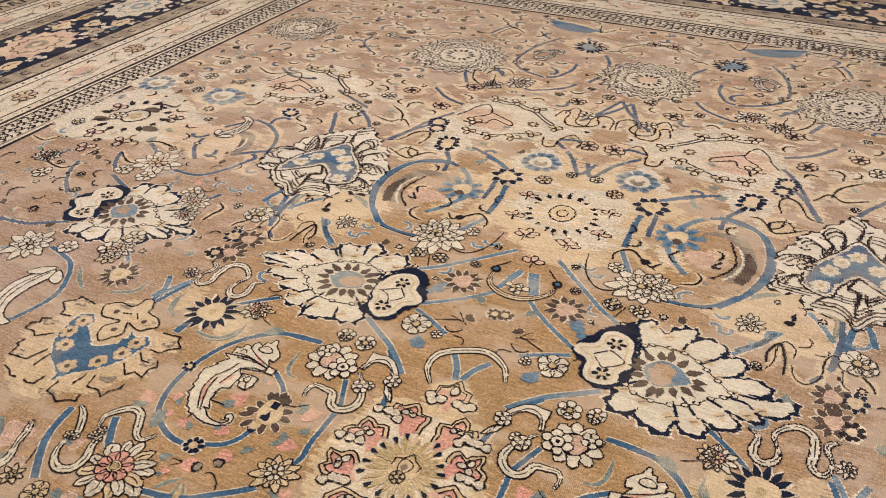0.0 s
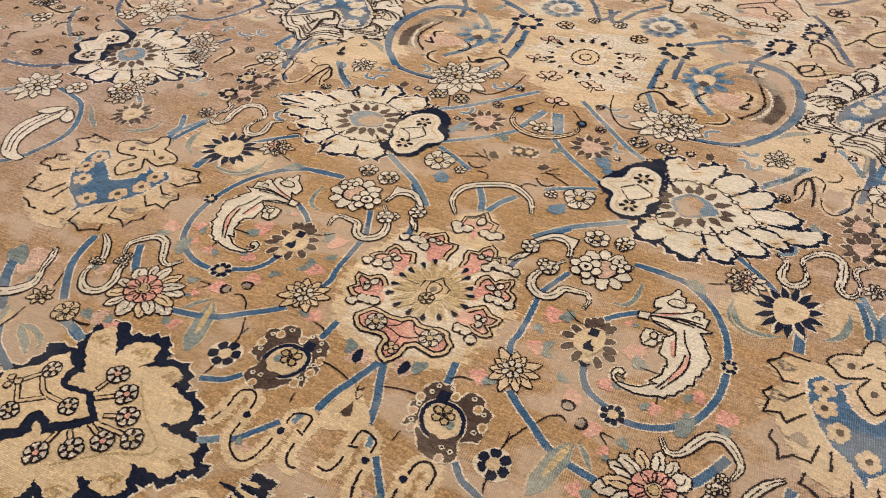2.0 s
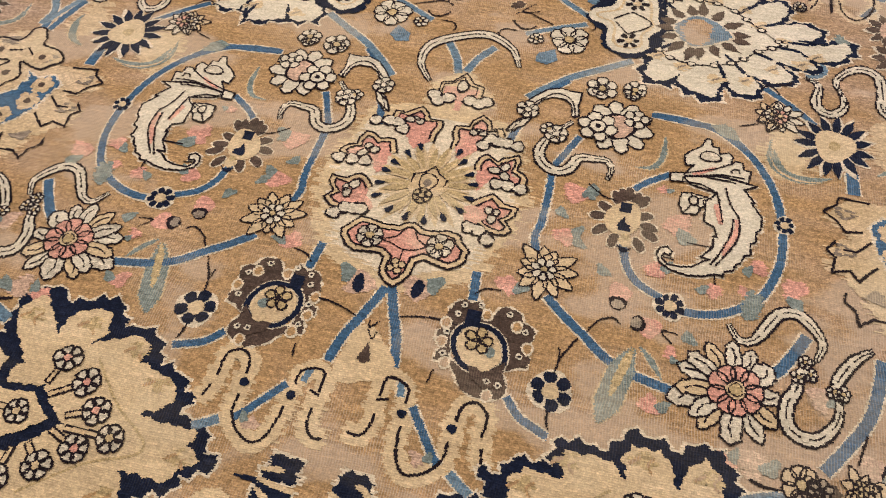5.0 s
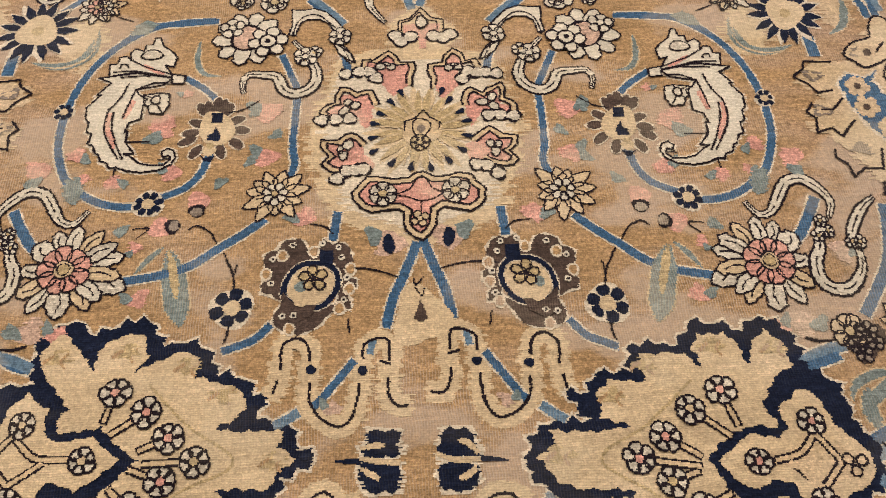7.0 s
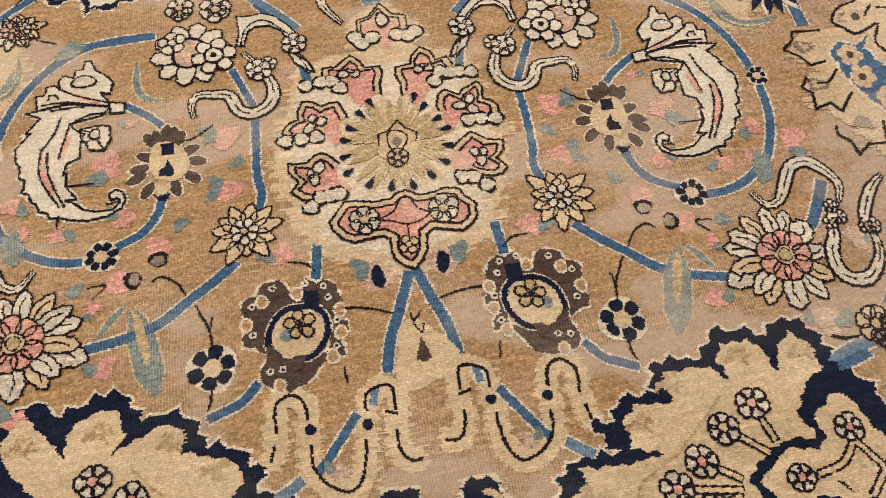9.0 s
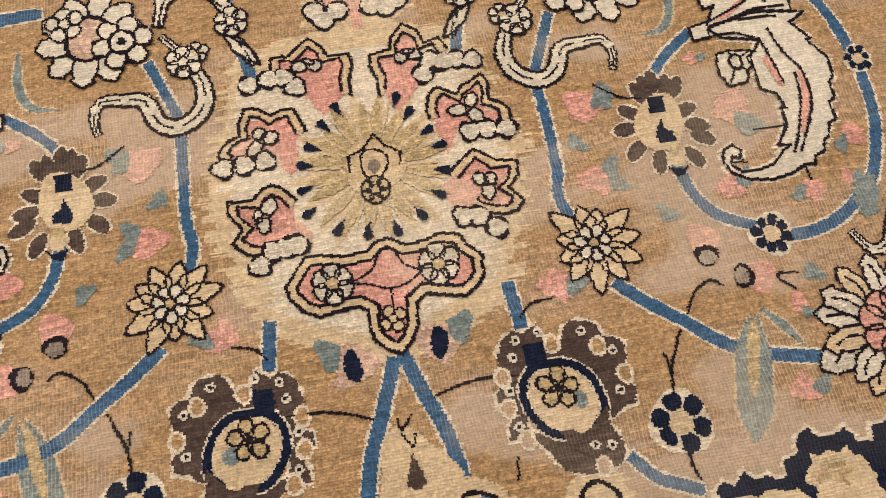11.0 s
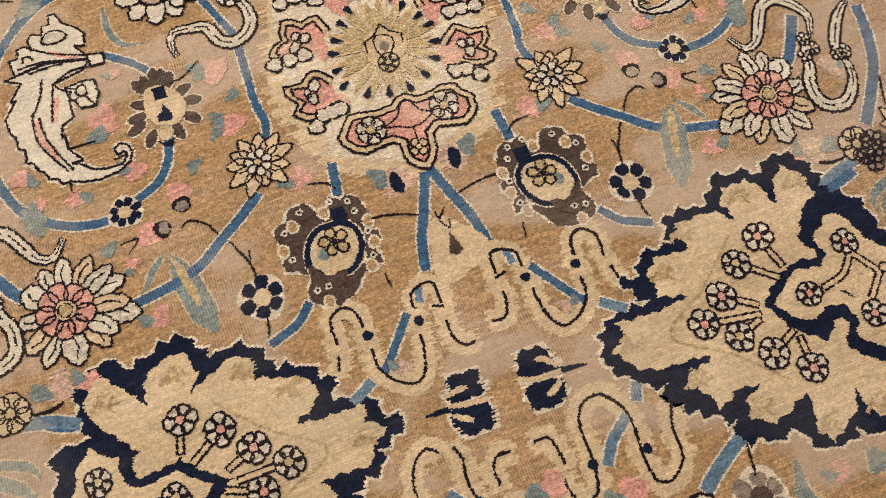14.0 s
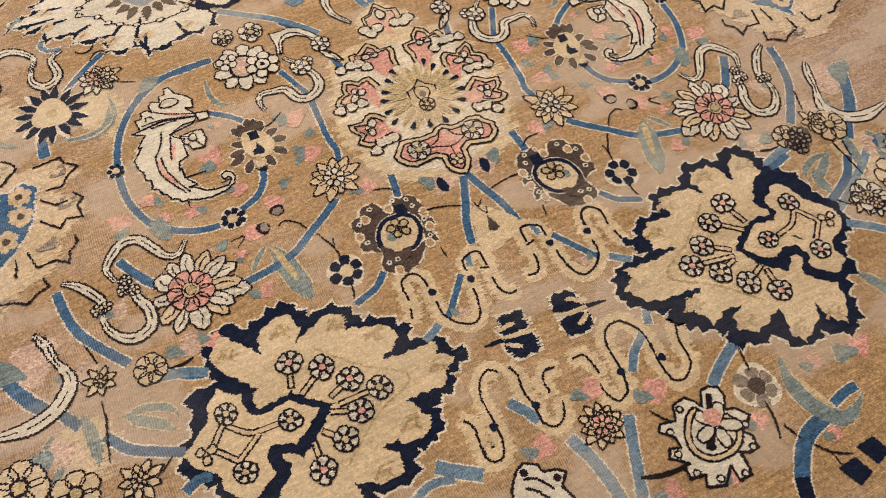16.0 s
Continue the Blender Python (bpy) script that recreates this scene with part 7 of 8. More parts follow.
for q in ([(-0.296, 2.335), (-0.513, 2.378)],):
    motif("blue_edge_leaf", lambda w: (w.stroke([q[0], ((q[0][0] + q[1][0]) / 2, (q[0][1] + q[1][1]) / 2 - 0.04), q[1]], 0.085, BLUE, 2, ends=(0.3, 0.1), rough=2.0),
                                       w.stroke([q[0], ((q[0][0] + q[1][0]) / 2, (q[0][1] + q[1][1]) / 2 + 0.02), q[1]], 0.02, PALE, 3, ends=(0.3, 0.1))))


# ---- below the cross axis: the nearer half ----
def draw_near_meander(w):
    for path, cuts in (([(0.157, -0.507), (0.147, -0.53), (0.144, -0.564), (0.123, -0.581), (0.109, -0.576), (0.106, -0.547), (0.109, -0.513), (0.104, -0.492), (0.089, -0.475), (0.068, -0.477), (0.056, -0.494), (0.055, -0.516), (0.054, -0.542), (0.048, -0.565), (0.03, -0.574), (0.021, -0.561), (0.02, -0.544)], ((0, 4), (3, 8), (7, 13), (12, 16))),
                       ([(-0.078, -0.477), (-0.073, -0.492), (-0.076, -0.512), (-0.072, -0.538), (-0.072, -0.561), (-0.059, -0.572), (-0.043, -0.563), (-0.036, -0.545)], ((0, 4), (3, 7))),
                       ([(0.026, -0.53), (0.024, -0.512), (0.019, -0.499), (0.004, -0.499)], ((0, 3),)),
                       ([(-0.046, -0.529), (-0.045, -0.508), (-0.036, -0.499), (-0.024, -0.5)], ((0, 3),)),
                       ([(-0.095, -0.477), (-0.105, -0.469), (-0.121, -0.479), (-0.129, -0.498), (-0.129, -0.527), (-0.127, -0.542)], ((0, 5),)),
                       ([(-0.163, -0.52), (-0.155, -0.531), (-0.157, -0.558), (-0.156, -0.577), (-0.143, -0.583), (-0.132, -0.572), (-0.128, -0.546)], ((0, 3), (2, 6)))):
        w.stroke(path, 0.026, CREAM, 1, rough=1.8)
        for a, b in cuts:
            w.stroke(path[a:b + 1], 0.0042, LINE, 3)
    for c in [(0.053, -0.54), (0.113, -0.543), (-0.07, -0.537), (-0.132, -0.542)]:
        w.disc(c, 0.0056, NAVY, 4, 8)


motif("meander_band", draw_near_meander, False, "pale winding band with a dark centre line")
# scrolls at the outer side of the great palmette
vine([(-0.599, -0.135), (-0.593, -0.174), (-0.582, -0.207), (-0.565, -0.233), (-0.547, -0.256), (-0.533, -0.273)], 0.013)
cloudband([(-0.638, -0.186), (-0.627, -0.206), (-0.619, -0.235)], 0.010)
cloudband([(-0.619, -0.235), (-0.611, -0.25), (-0.605, -0.268), (-0.614, -0.287), (-0.631, -0.303), (-0.66, -0.313), (-0.687, -0.313), (-0.714, -0.309)], 0.018)
vine([(-0.693, -0.215), (-0.674, -0.254), (-0.657, -0.281), (-0.643, -0.298)], 0.018)
vine([(-0.627, -0.308), (-0.619, -0.32), (-0.608, -0.334)], 0.014)
leaf([(-0.601, -0.322), (-0.596, -0.348), (-0.593, -0.377), (-0.594, -0.395)], 0.016, TEAL, None)
smudge([(-0.607, -0.37)][0], 0.035, PALE, 1.4)
vine([(-0.579, -0.363), (-0.556, -0.389), (-0.527, -0.405), (-0.496, -0.419)], 0.013)
leaf([(-0.554, -0.346), (-0.527, -0.344), (-0.497, -0.356), (-0.489, -0.373)], 0.010, TEAL, None)
leaf([(-0.551, -0.347), (-0.531, -0.361), (-0.51, -0.375), (-0.497, -0.388)], 0.014, TEAL, None)
vine([(-0.482, -0.311), (-0.459, -0.324), (-0.443, -0.328)], 0.012)
twig([(-0.575, -0.314), (-0.574, -0.341), (-0.577, -0.36), (-0.581, -0.397)], 0.004)
twig([(-0.579, -0.227), (-0.572, -0.248), (-0.569, -0.26)], 0.004)
daisy(*(lambda q: (q[0], gap(q)))([(-0.57, -0.286), (-0.565, -0.264)]), 7, core=GOLD, fill=PALE)
blossom([(-0.506, -0.294)][0], 0.022, 7, True, PALE, GOLD)
daisy(*(lambda q: (q[0], gap(q)))([(-0.553, -0.433), (-0.531, -0.448)]), 9, core=PALE, fill=CREAM)
blossom([(-0.688, -0.385)][0], 0.035, 7, True, CREAM, GOLD)
blossom([(-0.627, -0.419)][0], 0.03, 6, True, CREAM, GOLD)
twig([(-0.532, -0.436), (-0.519, -0.428), (-0.51, -0.419)], 0.003)
twig([(-0.666, -0.353), (-0.677, -0.36), (-0.683, -0.373)], 0.004)
twig([(-0.478, -0.304), (-0.466, -0.304), (-0.452, -0.3)], 0.005)
leaf([(-0.658, -0.353), (-0.651, -0.364), (-0.641, -0.365)], 0.02, BLUE, None)
leaf([(-0.65, -0.349), (-0.641, -0.34)], 0.012, TEAL, None)
leaf([(-0.638, -0.369), (-0.64, -0.387), (-0.66, -0.4)], 0.010, TEAL, None)
for c, r in zip([(-0.644, -0.224), (-0.452, -0.282), (-0.526, -0.192), (-0.633, -0.36), (-0.586, -0.266)], (0.035, 0.018, 0.016, 0.02, 0.02)):
    bud(c, r, 1.0, BLUSH, TEAL)


def draw_cluster_gear(w):
    edge = [(0.475, -0.288), (0.494, -0.295), (0.514, -0.29), (0.531, -0.3), (0.529, -0.316), (0.515, -0.327), (0.492, -0.341), (0.491, -0.325), (0.479, -0.323), (0.479, -0.308)]
    w.area(toothed(edge, 0.004, 0.012, w.rng), BROWN, 3)
    for c in [(0.495, -0.3), (0.51, -0.301), (0.514, -0.314), (0.493, -0.318), (0.497, -0.328)]:
        w.petals(c, 0.002, 0.011, 0.008, 5, TAUPE, 5, 0.2, LINE, True, lw=0.003)


motif("brown_cluster_flower", draw_cluster_gear, False)
N = False
vine([(0.068, -0.544), (0.082, -0.524), (0.105, -0.506)], 0.011, SKY, N)
vine([(0.123, -0.492), (0.129, -0.477)], 0.011, SKY, N)
vine([(0.154, -0.601), (0.178, -0.583), (0.213, -0.563)], 0.014, SKY, N)
vine([(-0.098, -0.523), (-0.085, -0.539), (-0.077, -0.554)], 0.014, SKY, N)
vine([(-0.05, -0.595), (-0.038, -0.628), (-0.032, -0.665), (-0.03, -0.695)], 0.016, SKY, N)
vine([(0.03, -0.597), (0.016, -0.632), (0.001, -0.672), (-0.011, -0.702)], 0.014, SKY, N)
vine([(0.182, -0.75), (0.204, -0.721), (0.227, -0.704), (0.253, -0.696)], 0.019, BLUE, N)
vine([(0.182, -0.75), (0.173, -0.775), (0.164, -0.8)], 0.019, NAVY, N)
vine([(-0.216, -0.561), (-0.196, -0.575), (-0.173, -0.589)], 0.017, SKY, N)
vine([(-0.272, -0.594), (-0.235, -0.577), (-0.207, -0.581)], 0.010, SKY, N)
vine([(-0.504, -0.467), (-0.489, -0.46), (-0.474, -0.461)], 0.013, BLUE, N)
leaf([(0.254, -0.604), (0.246, -0.642), (0.254, -0.679), (0.277, -0.705), (0.303, -0.7), (0.322, -0.688)], 0.022, TEAL, None, N)
leaf([(0.252, -0.627), (0.261, -0.657), (0.276, -0.684)], 0.009, PALE, None, N)
vine([(0.281, -0.684), (0.302, -0.678), (0.319, -0.676)], 0.012, BLUE, N)
leaf([(0.336, -0.619), (0.327, -0.643)], 0.016, TEAL, None, N)
ring_flower([(0.203, -0.626)][0], 0.028, 6, TAUPE, BROWN, N)
twig([(0.213, -0.572), (0.207, -0.604)], 0.004, N)
twig([(0.2, -0.647), (0.198, -0.671), (0.189, -0.695)], 0.004, N)
twig([(0.203, -0.683), (0.212, -0.705)], 0.004, N)
twig([(0.222, -0.719), (0.239, -0.737), (0.26, -0.747)], 0.004, N)
twig([(0.236, -0.735), (0.238, -0.755)], 0.003, N)
twig([(0.005, -0.67), (0.035, -0.678), (0.068, -0.678)], 0.006, N)
twig([(0.059, -0.601), (0.068, -0.615), (0.077, -0.623)], 0.004, N)
for c in [(0.249, -0.767), (0.286, -0.754)]:
    motif("dark_seed", lambda w: w.area([shifted(c, x, y) for x, y in ((-0.018, 0.012), (0.01, 0.016), (0.018, -0.008), (-0.006, -0.016))], NAVY, 3), N)
for c, r in zip([(0.293, -0.628), (0.081, -0.579), (0.005, -0.546), (0.179, -0.667), (0.258, -0.717), (0.111, -0.711), (-0.087, -0.588), (0.031, -0.699), (0.363, -0.631)], (0.012, 0.018, 0.016, 0.012, 0.01, 0.012, 0.016, 0.014, 0.018)):
    bud(c, r, 1.0, PINK, TEAL, N)


def draw_cream_gear(w):
    edge = [(0.122, -0.622), (0.133, -0.603), (0.145, -0.602), (0.156, -0.608), (0.157, -0.621), (0.147, -0.637), (0.16, -0.64), (0.171, -0.655), (0.161, -0.665), (0.15, -0.669), (0.159, -0.678), (0.157, -0.694), (0.143, -0.695), (0.133, -0.69), (0.133, -0.701), (0.13, -0.719), (0.113, -0.72), (0.112, -0.7), (0.094, -0.718), (0.071, -0.711), (0.078, -0.697), (0.059, -0.695), (0.059, -0.683), (0.065, -0.676), (0.049, -0.663), (0.055, -0.653), (0.069, -0.657), (0.07, -0.644), (0.054, -0.629), (0.062, -0.621), (0.082, -0.625), (0.089, -0.606), (0.108, -0.603), (0.118, -0.613)]
    w.area(edge, IVORY, 3)
    w.stroke(edge, 0.005, LINE, 4, False, True)
    bean = [(0.098, -0.63), (0.111, -0.623), (0.115, -0.631), (0.143, -0.646), (0.149, -0.662), (0.141, -0.677), (0.122, -0.686), (0.097, -0.684), (0.083, -0.669), (0.084, -0.65)]
    w.stroke(bean, 0.011, LINE, 5, True, True)
    w.stroke(bean, 0.005, CREAM, 6, True, True)
    w.area(scaled(bean, 0.84), IVORY, 6, True)
    for c in [(0.094, -0.614), (0.067, -0.635), (0.061, -0.663), (0.069, -0.692), (0.092, -0.709), (0.123, -0.715), (0.151, -0.691), (0.159, -0.663)]:
        w.disc(c, 0.0055, LINE, 6, 7)
        w.disc(c, 0.003, IVORY, 7, 6)
    w.stroke([(0.139, -0.612), (0.127, -0.633), (0.119, -0.653), (0.1, -0.672)], 0.008, LINE, 7)
    w.petals([(0.124, -0.649)][0], 0.004, 0.030, 0.016, 5, IVORY, 8, 0.9, LINE, True, lw=0.0036)
    w.disc([(0.126, -0.639)][0], 0.012, PINK, 10, 8)
    w.disc([(0.104, -0.67)][0], 0.006, LINE, 9, 7)


motif("cream_gear_flower", draw_cream_gear, N, "ivory toothed flower with dark outlines and pink heart")


def draw_near_gear(w):
    edge = [(-0.147, -0.622), (-0.132, -0.603), (-0.119, -0.597), (-0.104, -0.605), (-0.101, -0.616), (-0.084, -0.62), (-0.076, -0.627), (-0.088, -0.64), (-0.082, -0.658), (-0.097, -0.679), (-0.156, -0.661)]
    w.area(edge, IVORY, 3)
    w.stroke(edge, 0.005, LINE, 4, False, True)
    w.stroke([(-0.128, -0.615), (-0.112, -0.621), (-0.099, -0.639)], 0.005, LINE, 5)
    w.stroke([(-0.13, -0.626), (-0.119, -0.634), (-0.108, -0.65)], 0.005, LINE, 5)
    for c in [(-0.124, -0.608), (-0.089, -0.629)]:
        w.disc(c, 0.005, LINE, 5, 7)


motif("cream_gear_flower", draw_near_gear, N, "ivory toothed flower with dark outlines")
q = [(-0.006, -0.593), (0.014, -0.612)]
daisy(q[0], gap(q) * 1.1, 11, N, PINK, CREAM, double=True)
daisy(*(lambda q: (q[0], gap(q)))([(0.535, -0.457), (0.555, -0.472)]), 9, N, BLUSH, IVORY)
leaf([(0.49, -0.37), (0.485, -0.39), (0.488, -0.414)], 0.016, TEAL, None, N)
vine([(0.605, -0.36), (0.554, -0.397), (0.507, -0.428), (0.472, -0.446)], 0.012, SKY, N)
vine([(0.468, -0.331), (0.446, -0.338), (0.43, -0.343)], 0.011, BLUE, N)
blossom([(0.567, -0.308)][0], 0.028, 7, N, PALE, GOLD)
twig([(0.565, -0.342), (0.559, -0.369)], 0.004, N)
vine([(0.475, -0.469), (0.502, -0.486), (0.526, -0.506)], 0.013, SKY, N)
leaf([(0.434, -0.544), (0.447, -0.564), (0.456, -0.588)], 0.016, TEAL, None, N)
blossom([(0.534, -0.44)][0], 0.026, 7, N)


# ---- small sprigs that fill the ground between the figures ----
def sprig_fill():
    rng = random.Random(11)
    done = []

    def free(u, v, r):
        if any(math.dist((u, v), p) < r for p in done):
            return False
        k = int(r * 0.5 / 0.02)
        return not any((math.floor(u / 0.02) + i, int(v / 0.02) + j) in TAKEN for i in range(-k, k + 1) for j in range(-k, k + 1))

    for _ in range(5200):
        u, v = rng.uniform(-1.56, -0.03), rng.uniform(0.28, 2.41)
        r = rng.choice((0.04, 0.05, 0.065)) * (0.75 if v < 0.75 else 1.0)
        if not free(u, v, r) or (v < 0.75 and rng.random() < 0.4):
            continue
        done.append((u, v))
        a, kind, s = rng.uniform(0, 6.28), rng.random(), r * 0.75
        arc = [(u + s * math.cos(a + k) * (0.4 + 0.25 * k), v + s * math.sin(a + k) * (0.4 + 0.25 * k)) for k in (0, 0.8, 1.6, 2.4)]
        lw = 0.006 if v > 0.75 else 0.0042
        if kind < 0.3:
            twig(arc, lw, halo=0.02 if v > 0.75 else 0.0)
        elif kind < 0.46:
            vine(arc, 0.012 if v > 0.75 else 0.008, SLATE if v > 0.75 else SKY)
        elif kind < 0.6:
            leaf(arc[:3], 0.016, rng.choice((TEAL, TEAL, BROWN)), None)
        elif kind < 0.74:
            blossom((u, v), s * 0.42, rng.choice((5, 6, 7)), True, rng.choice((IVORY, PALE, BLUSH)), GOLD)
        elif kind < 0.86:
            bud((u, v), s * 0.35, a, rng.choice((PINK, BLUSH, PALE)), TEAL)
        elif kind < 0.94:
            ring_flower((u, v), s * 0.4, 7, rng.choice((BROWN, LINE)), PALE)
        else:
            motif("dark_seed", lambda w: w.disc((u, v), s * 0.2, LINE, 3, 7, 0.8, a))


sprig_fill()


# the other end of the field repeats the far figures about the cross axis
for ob in [o for o in carpet.children if o.name.split(".")[0] != "field" and min(v.co.y for v in o.data.vertices) > 0.3]:
    twin = ob.copy()
    scene.collection.objects.link(twin)
    twin.scale = (1, -1, 1)
    twin.location = (0, 2 * MID, 0)


# ---- the border: bands run round the field and meet at the corners ----
def ring_band(name, o0, o1, ink, z, label=""):
    """One band of the border, from offset o0 to o1 outside the field."""
    a, b = HALF_W + o0, HALF_W + o1
    w = Weave(random.Random(5))
    for u0, u1, v0, v1 in ((-b, -a, LOW - o1, TOP + o1), (a, b, LOW - o1, TOP + o1), (-a, a, TOP + o0, TOP + o1), (-a, a, LOW - o1, LOW - o0)):
        nu, nv = max(1, round((u1 - u0) / 0.25)), max(1, round((v1 - v0) / 0.25))
        k = len(w.verts)
        w.verts += [(*lay(u0 + (u1 - u0) * i / nu, v0 + (v1 - v0) * j / nv), z) for j in range(nv + 1) for i in range(nu + 1)]
        fs = [[k + j * (nu + 1) + i, k + j * (nu + 1) + i + 1, k + (j + 1) * (nu + 1) + i + 1, k + (j + 1) * (nu + 1) + i] for j in range(nv) for i in range(nu)]
        w.faces += fs
        w.inks += [ink] * len(fs)
    return w.done(name, label)


BANDS = [(0.0, 0.014, LINE), (0.014, 0.024, ECRU), (0.024, 0.034, TAUPE), (0.034, 0.128, IVORY), (0.128, 0.136, LINE), (0.136, 0.146, ECRU), (0.146, 0.160, LINE),
         (0.160, 0.190, ECRU), (0.190, 0.197, LINE), (0.197, 0.345, ECRU), (0.345, 0.352, LINE), (0.352, 0.385, IVORY), (0.385, 0.400, LINE), (0.400, 0.485, TAUPE),
         (0.485, 0.495, LINE), (0.495, 0.825, NAVY), (0.825, 0.835, LINE), (0.835, 0.920, TAUPE), (0.920, 0.930, LINE), (0.930, 0.955, IVORY), (0.955, 0.962, LINE),
         (0.962, 1.110, ECRU), (1.110, 1.120, LINE), (1.120, 1.145, IVORY), (1.145, 1.155, LINE), (1.155, 1.270, TAUPE), (1.270, 1.300, NAVY)]
for o0, o1, ink in BANDS:
    ring_band("border_stripe", o0, o1, ink, 0.0)

SIDES = [("west", lambda a, o: (-HALF_W - o, a), LOW, TOP), ("north", lambda a, o: (a, TOP + o), -HALF_W, HALF_W),
         ("east", lambda a, o: (HALF_W + o, a), LOW, TOP), ("south", lambda a, o: (a, LOW - o), -HALF_W, HALF_W)]


def along_sides(name, draw, pitch, o, label=""):
    """Repeat a small figure along all four sides of a band, joined where it is too fine to pick apart."""
    for k, (_, run, a0, a1) in enumerate(SIDES):
        w = Weave(random.Random(40 + k))
        w.drift, w.along = False, run
        lo, hi = a0 - o, a1 + o
        n = int((hi - lo) / pitch)
        for i in range(n):
            draw(w, lo + (i + 0.5) * (hi - lo) / n, o, i)
        tagged(w.done(name, label), kind="stuff")


def key_hook(w, a, o, i):
    r = w.rng.uniform
    for k in (-0.034, -0.011, 0.011, 0.034):
        f = 1 if (i + int(k * 1000)) % 2 else -1
        x = a + r(-0.004, 0.004)
        w.stroke([(x - 0.010, o + k + 0.008 * f), (x + 0.002, o + k + 0.009 * f), (x + 0.009, o + k - 0.001 * f), (x, o + k - 0.009 * f)], r(0.006, 0.0085), LINE, 2)


along_sides("key_pattern", key_hook, 0.027, 0.081, "dark hooked key pattern on ivory")
for o in (0.175, 0.368, 0.942, 1.132):
    along_sides("dotted_stripe", lambda w, a, o, i: (w.disc((a, o), 0.007, (LINE, BROWN, TAUPE)[i % 3], 2, 6, 0.8), w.stroke([(a + 0.02, o - 0.008), (a + 0.03, o + 0.006)], 0.005, (TAUPE, BLUSH)[i % 2], 2)), 0.052, o)
for o in (0.442, 0.878):
    along_sides("guard_figure", lambda w, a, o, i: (w.stroke([(a + 0.012, o + 0.012), (a - 0.008, o + 0.014), (a - 0.014, o), (a - 0.008, o - 0.014), (a + 0.012, o - 0.012)], 0.006, LINE, 2),
                                                w.stroke([(a + 0.03, o + 0.03), (a + 0.05, o + 0.03)], 0.006, CREAM, 2), w.stroke([(a - 0.02, o - 0.031), (a + 0.01, o - 0.031)], 0.006, CREAM, 2)), 0.085, o)
along_sides("dark_key", lambda w, a, o, i: (w.stroke([(a - 0.02, o - 0.03), (a, o + 0.03), (a + 0.02, o - 0.03)], 0.012, LINE, 2), w.disc((a + 0.03, o + 0.02), 0.008, CREAM, 2, 6)), 0.06, 1.212)


def flowered(w, a, o, i):
    f = 1 if i % 2 else -1
    w.stroke([(a - 0.14, o - 0.04 * f), (a - 0.07, o + 0.03 * f), (a, o + 0.045 * f), (a + 0.07, o + 0.02 * f), (a + 0.14, o + 0.04 * f)], 0.0048, TAUPE, 2)
    if i % 2:
        w.petals((a, o), 0.014, 0.040, 0.022, 7, BLUSH, 3, 0.3, LINE, True, lw=0.005)
        w.disc((a, o), 0.014, GOLD, 5, 8)
    else:
        w.disc((a, o), 0.055, BLUSH, 1, 10, 0.7)
        w.stroke([(a - 0.045, o), (a - 0.01, o + 0.03 * f), (a + 0.04, o + 0.01 * f)], 0.011, TEAL, 3, ends=(0.3, 0.2))
    for dx, dy in ((-0.09, 0.03), (0.06, -0.045), (0.1, 0.03), (-0.05, -0.035)):
        w.stroke([(a + dx, o + dy * f), (a + dx + 0.02, o + dy * f + 0.012), (a + dx + 0.03, o + dy * f - 0.006)], 0.006, (LINE, BROWN)[i % 2], 3)
        w.disc((a + dx - 0.012, o + dy * f), 0.009, (PINK, TEAL, GOLD)[i % 3], 3, 6)


for o in (0.271, 1.036):
    along_sides("flowered_stripe", flowered, 0.25, o, "thin stems with blush flowers on cream")


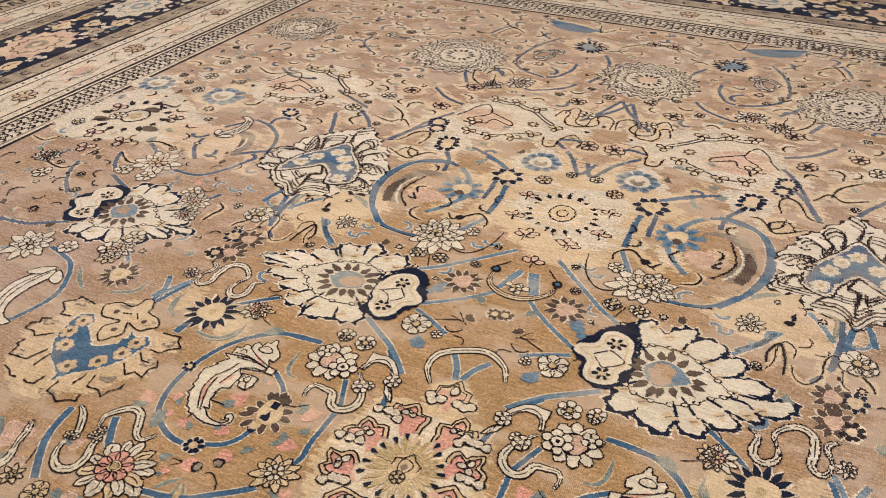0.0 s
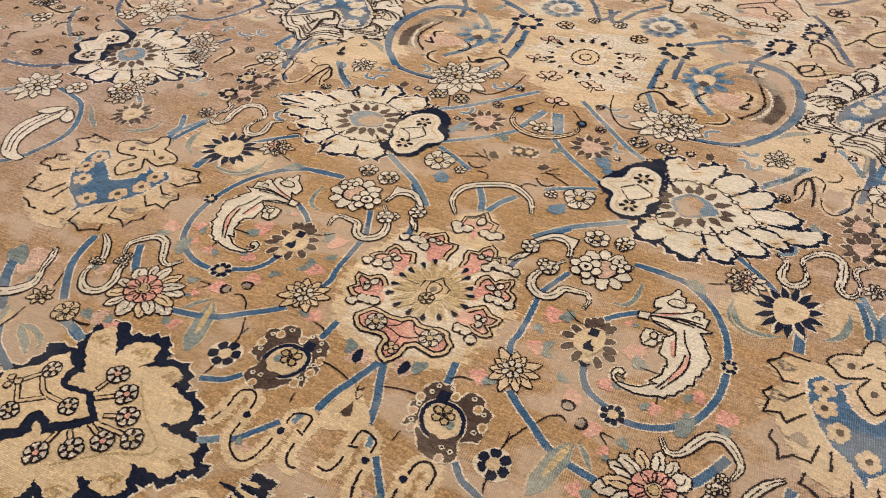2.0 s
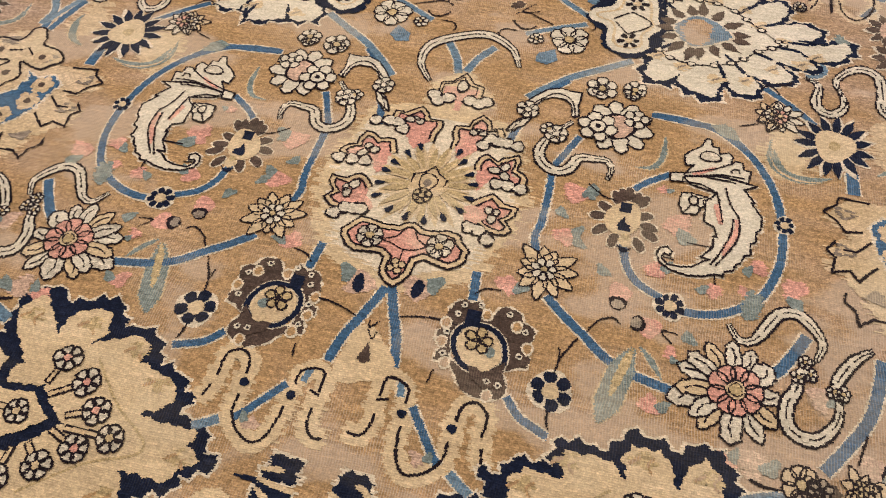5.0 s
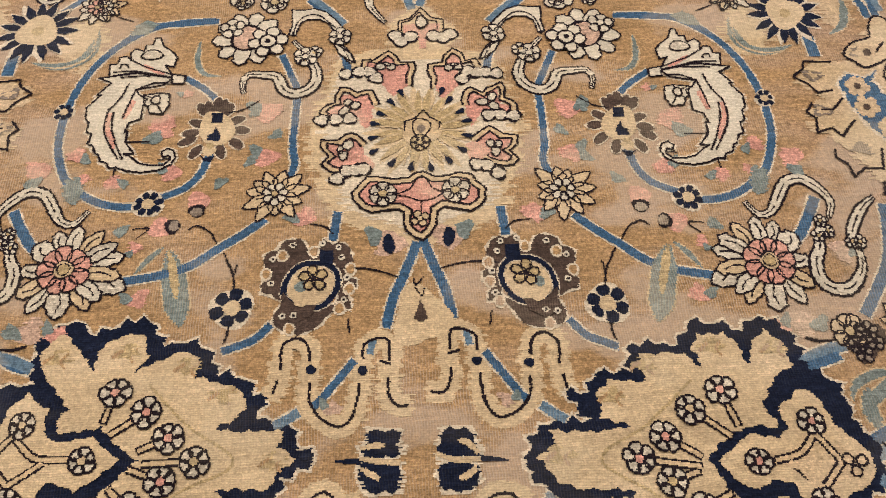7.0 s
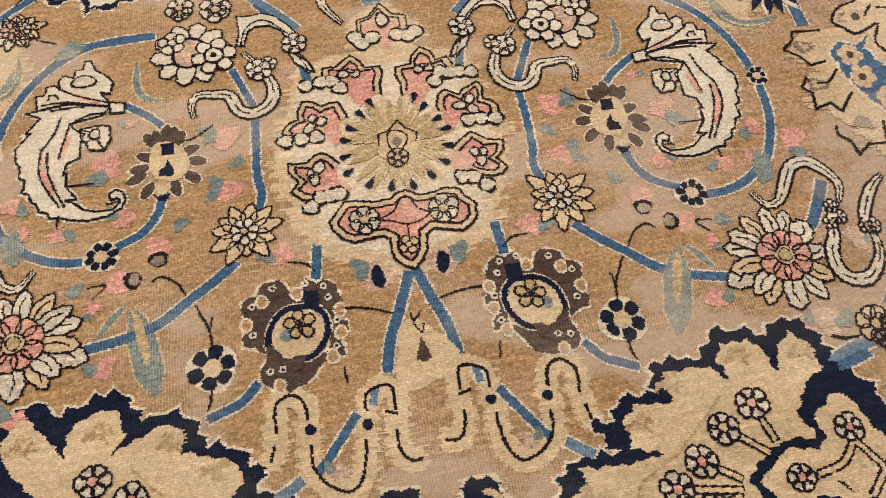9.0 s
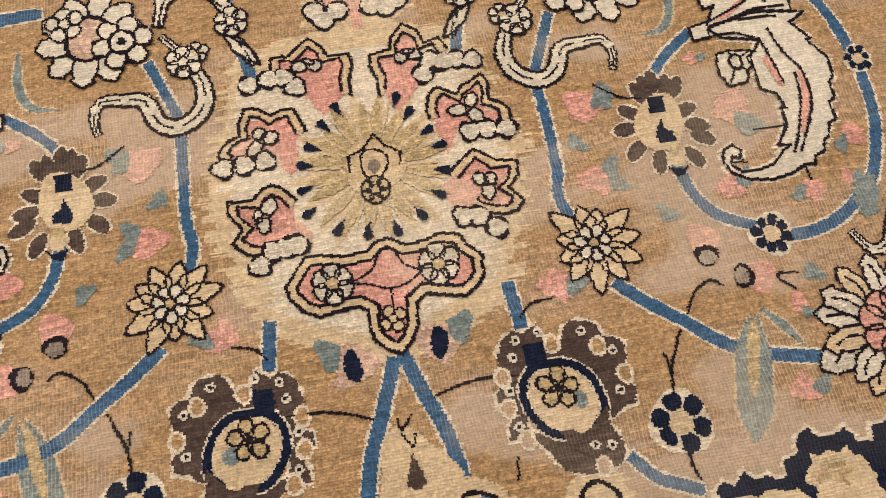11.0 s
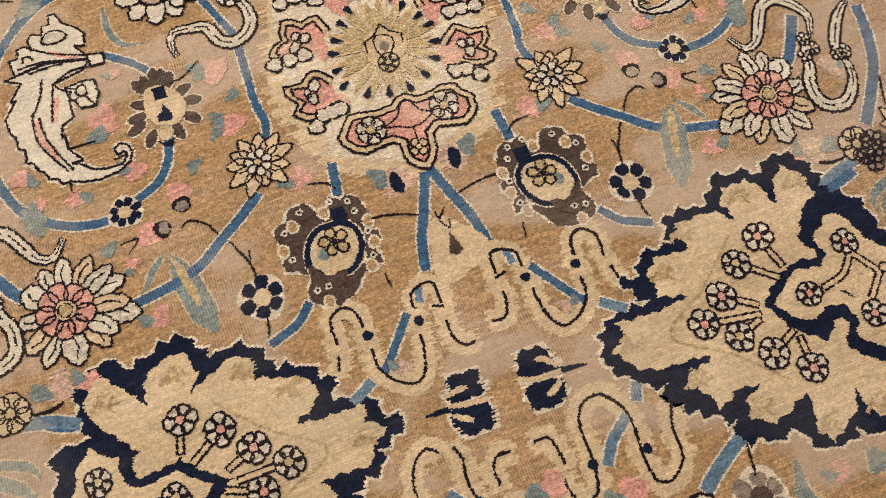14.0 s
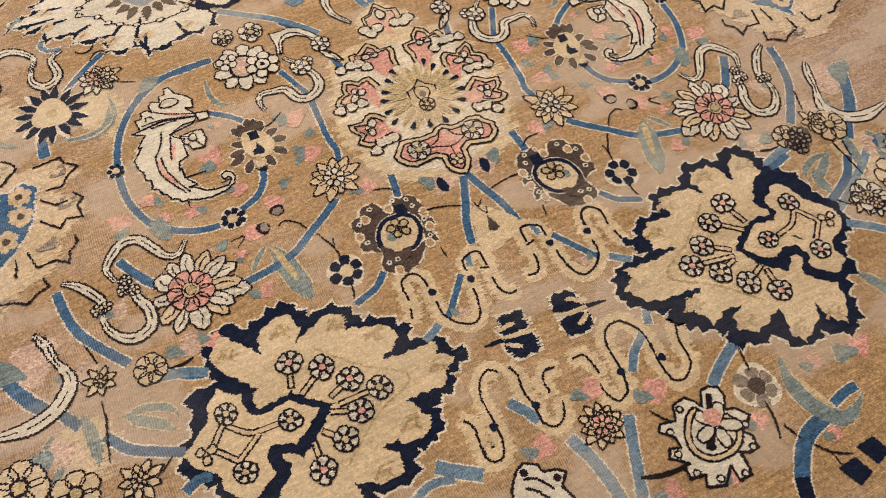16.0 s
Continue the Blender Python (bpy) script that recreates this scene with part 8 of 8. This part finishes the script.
def main_palmette(w, a, o, i):
    ink, heart = ((ECRU, SKY), (BLUSH, TAUPE))[i % 2]
    edge = []
    for k in range(24):
        t = 2 * math.pi * k / 24
        r = (0.145 if k % 2 else 0.118) * (1 + 0.12 * math.cos(2 * t))
        edge.append((a + r * 1.1 * math.cos(t), o + r * 0.95 * math.sin(t)))
    w.area(edge, ink, 2, False, 1.0)
    w.stroke(scaled(edge, 0.62), 0.007, (BLUE, BROWN)[i % 2], 3, False, True, rough=1.4)
    w.disc((a, o), 0.05, heart, 4, 10, 0.7)
    w.disc((a, o), 0.022, CREAM, 5, 8, 0.7)
    for k in range(34):
        t = w.rng.uniform(-0.26, 0.26)
        p = (a + t, o + w.rng.choice((-1, 1)) * w.rng.uniform(0.09, 0.158))
        w.disc(p, w.rng.uniform(0.010, 0.02), (ECRU, TAUPE, BLUSH, ECRU)[k % 4], 1.6, 7, 0.7, t * 9, 0.25)
    for k in range(22):
        p = (a + w.rng.uniform(0.15, 0.38), o + w.rng.uniform(-0.155, 0.155))
        w.disc(p, w.rng.uniform(0.014, 0.026), (ECRU, TAUPE)[k % 2], 1.6, 8, 0.7, k, 0.25)
    for dx, dy, r, c in ((0.2, 0.09, 0.045, CREAM), (0.21, -0.09, 0.04, TAUPE), (0.28, 0.0, 0.042, CREAM), (0.32, 0.1, 0.036, GOLD), (0.33, -0.1, 0.04, CREAM), (-0.19, 0.1, 0.034, TAUPE), (-0.19, -0.1, 0.036, CREAM), (0.25, 0.12, 0.02, BLUSH), (0.27, -0.13, 0.02, BLUE)):
        w.disc((a + dx, o + dy), r, c, 2, 9, 0.75, 0.4, 0.2)
        w.stroke([(a + dx - r * 0.5, o + dy), (a + dx, o + dy + r * 0.2), (a + dx + r * 0.4, o + dy - r * 0.1)], 0.006, LINE, 3)


along_sides("border_palmette", main_palmette, 0.52, 0.66, "cream and blush palmettes on the navy border")

# the woven edge of the carpet hangs down to the boards
W2, T2, L2 = HALF_W + BORDER, TOP + BORDER, LOW - BORDER
rim = Weave(random.Random(3))
corner = [(-W2, L2), (W2, L2), (W2, T2), (-W2, T2)]
for i in range(4):
    p = straight([corner[i], corner[(i + 1) % 4]], False, 0.25)
    k = len(rim.verts)
    rim.verts += [(*lay(*q), z) for q in p for z in (0.0, FLOOR_Z - 0.004)]
    rim.faces += [[k + 2 * j, k + 2 * j + 1, k + 2 * j + 3, k + 2 * j + 2] for j in range(len(p) - 1)]
    rim.inks += [TAUPE] * (len(p) - 1)
rim.done("selvedge", "overcast wool edge of the carpet")
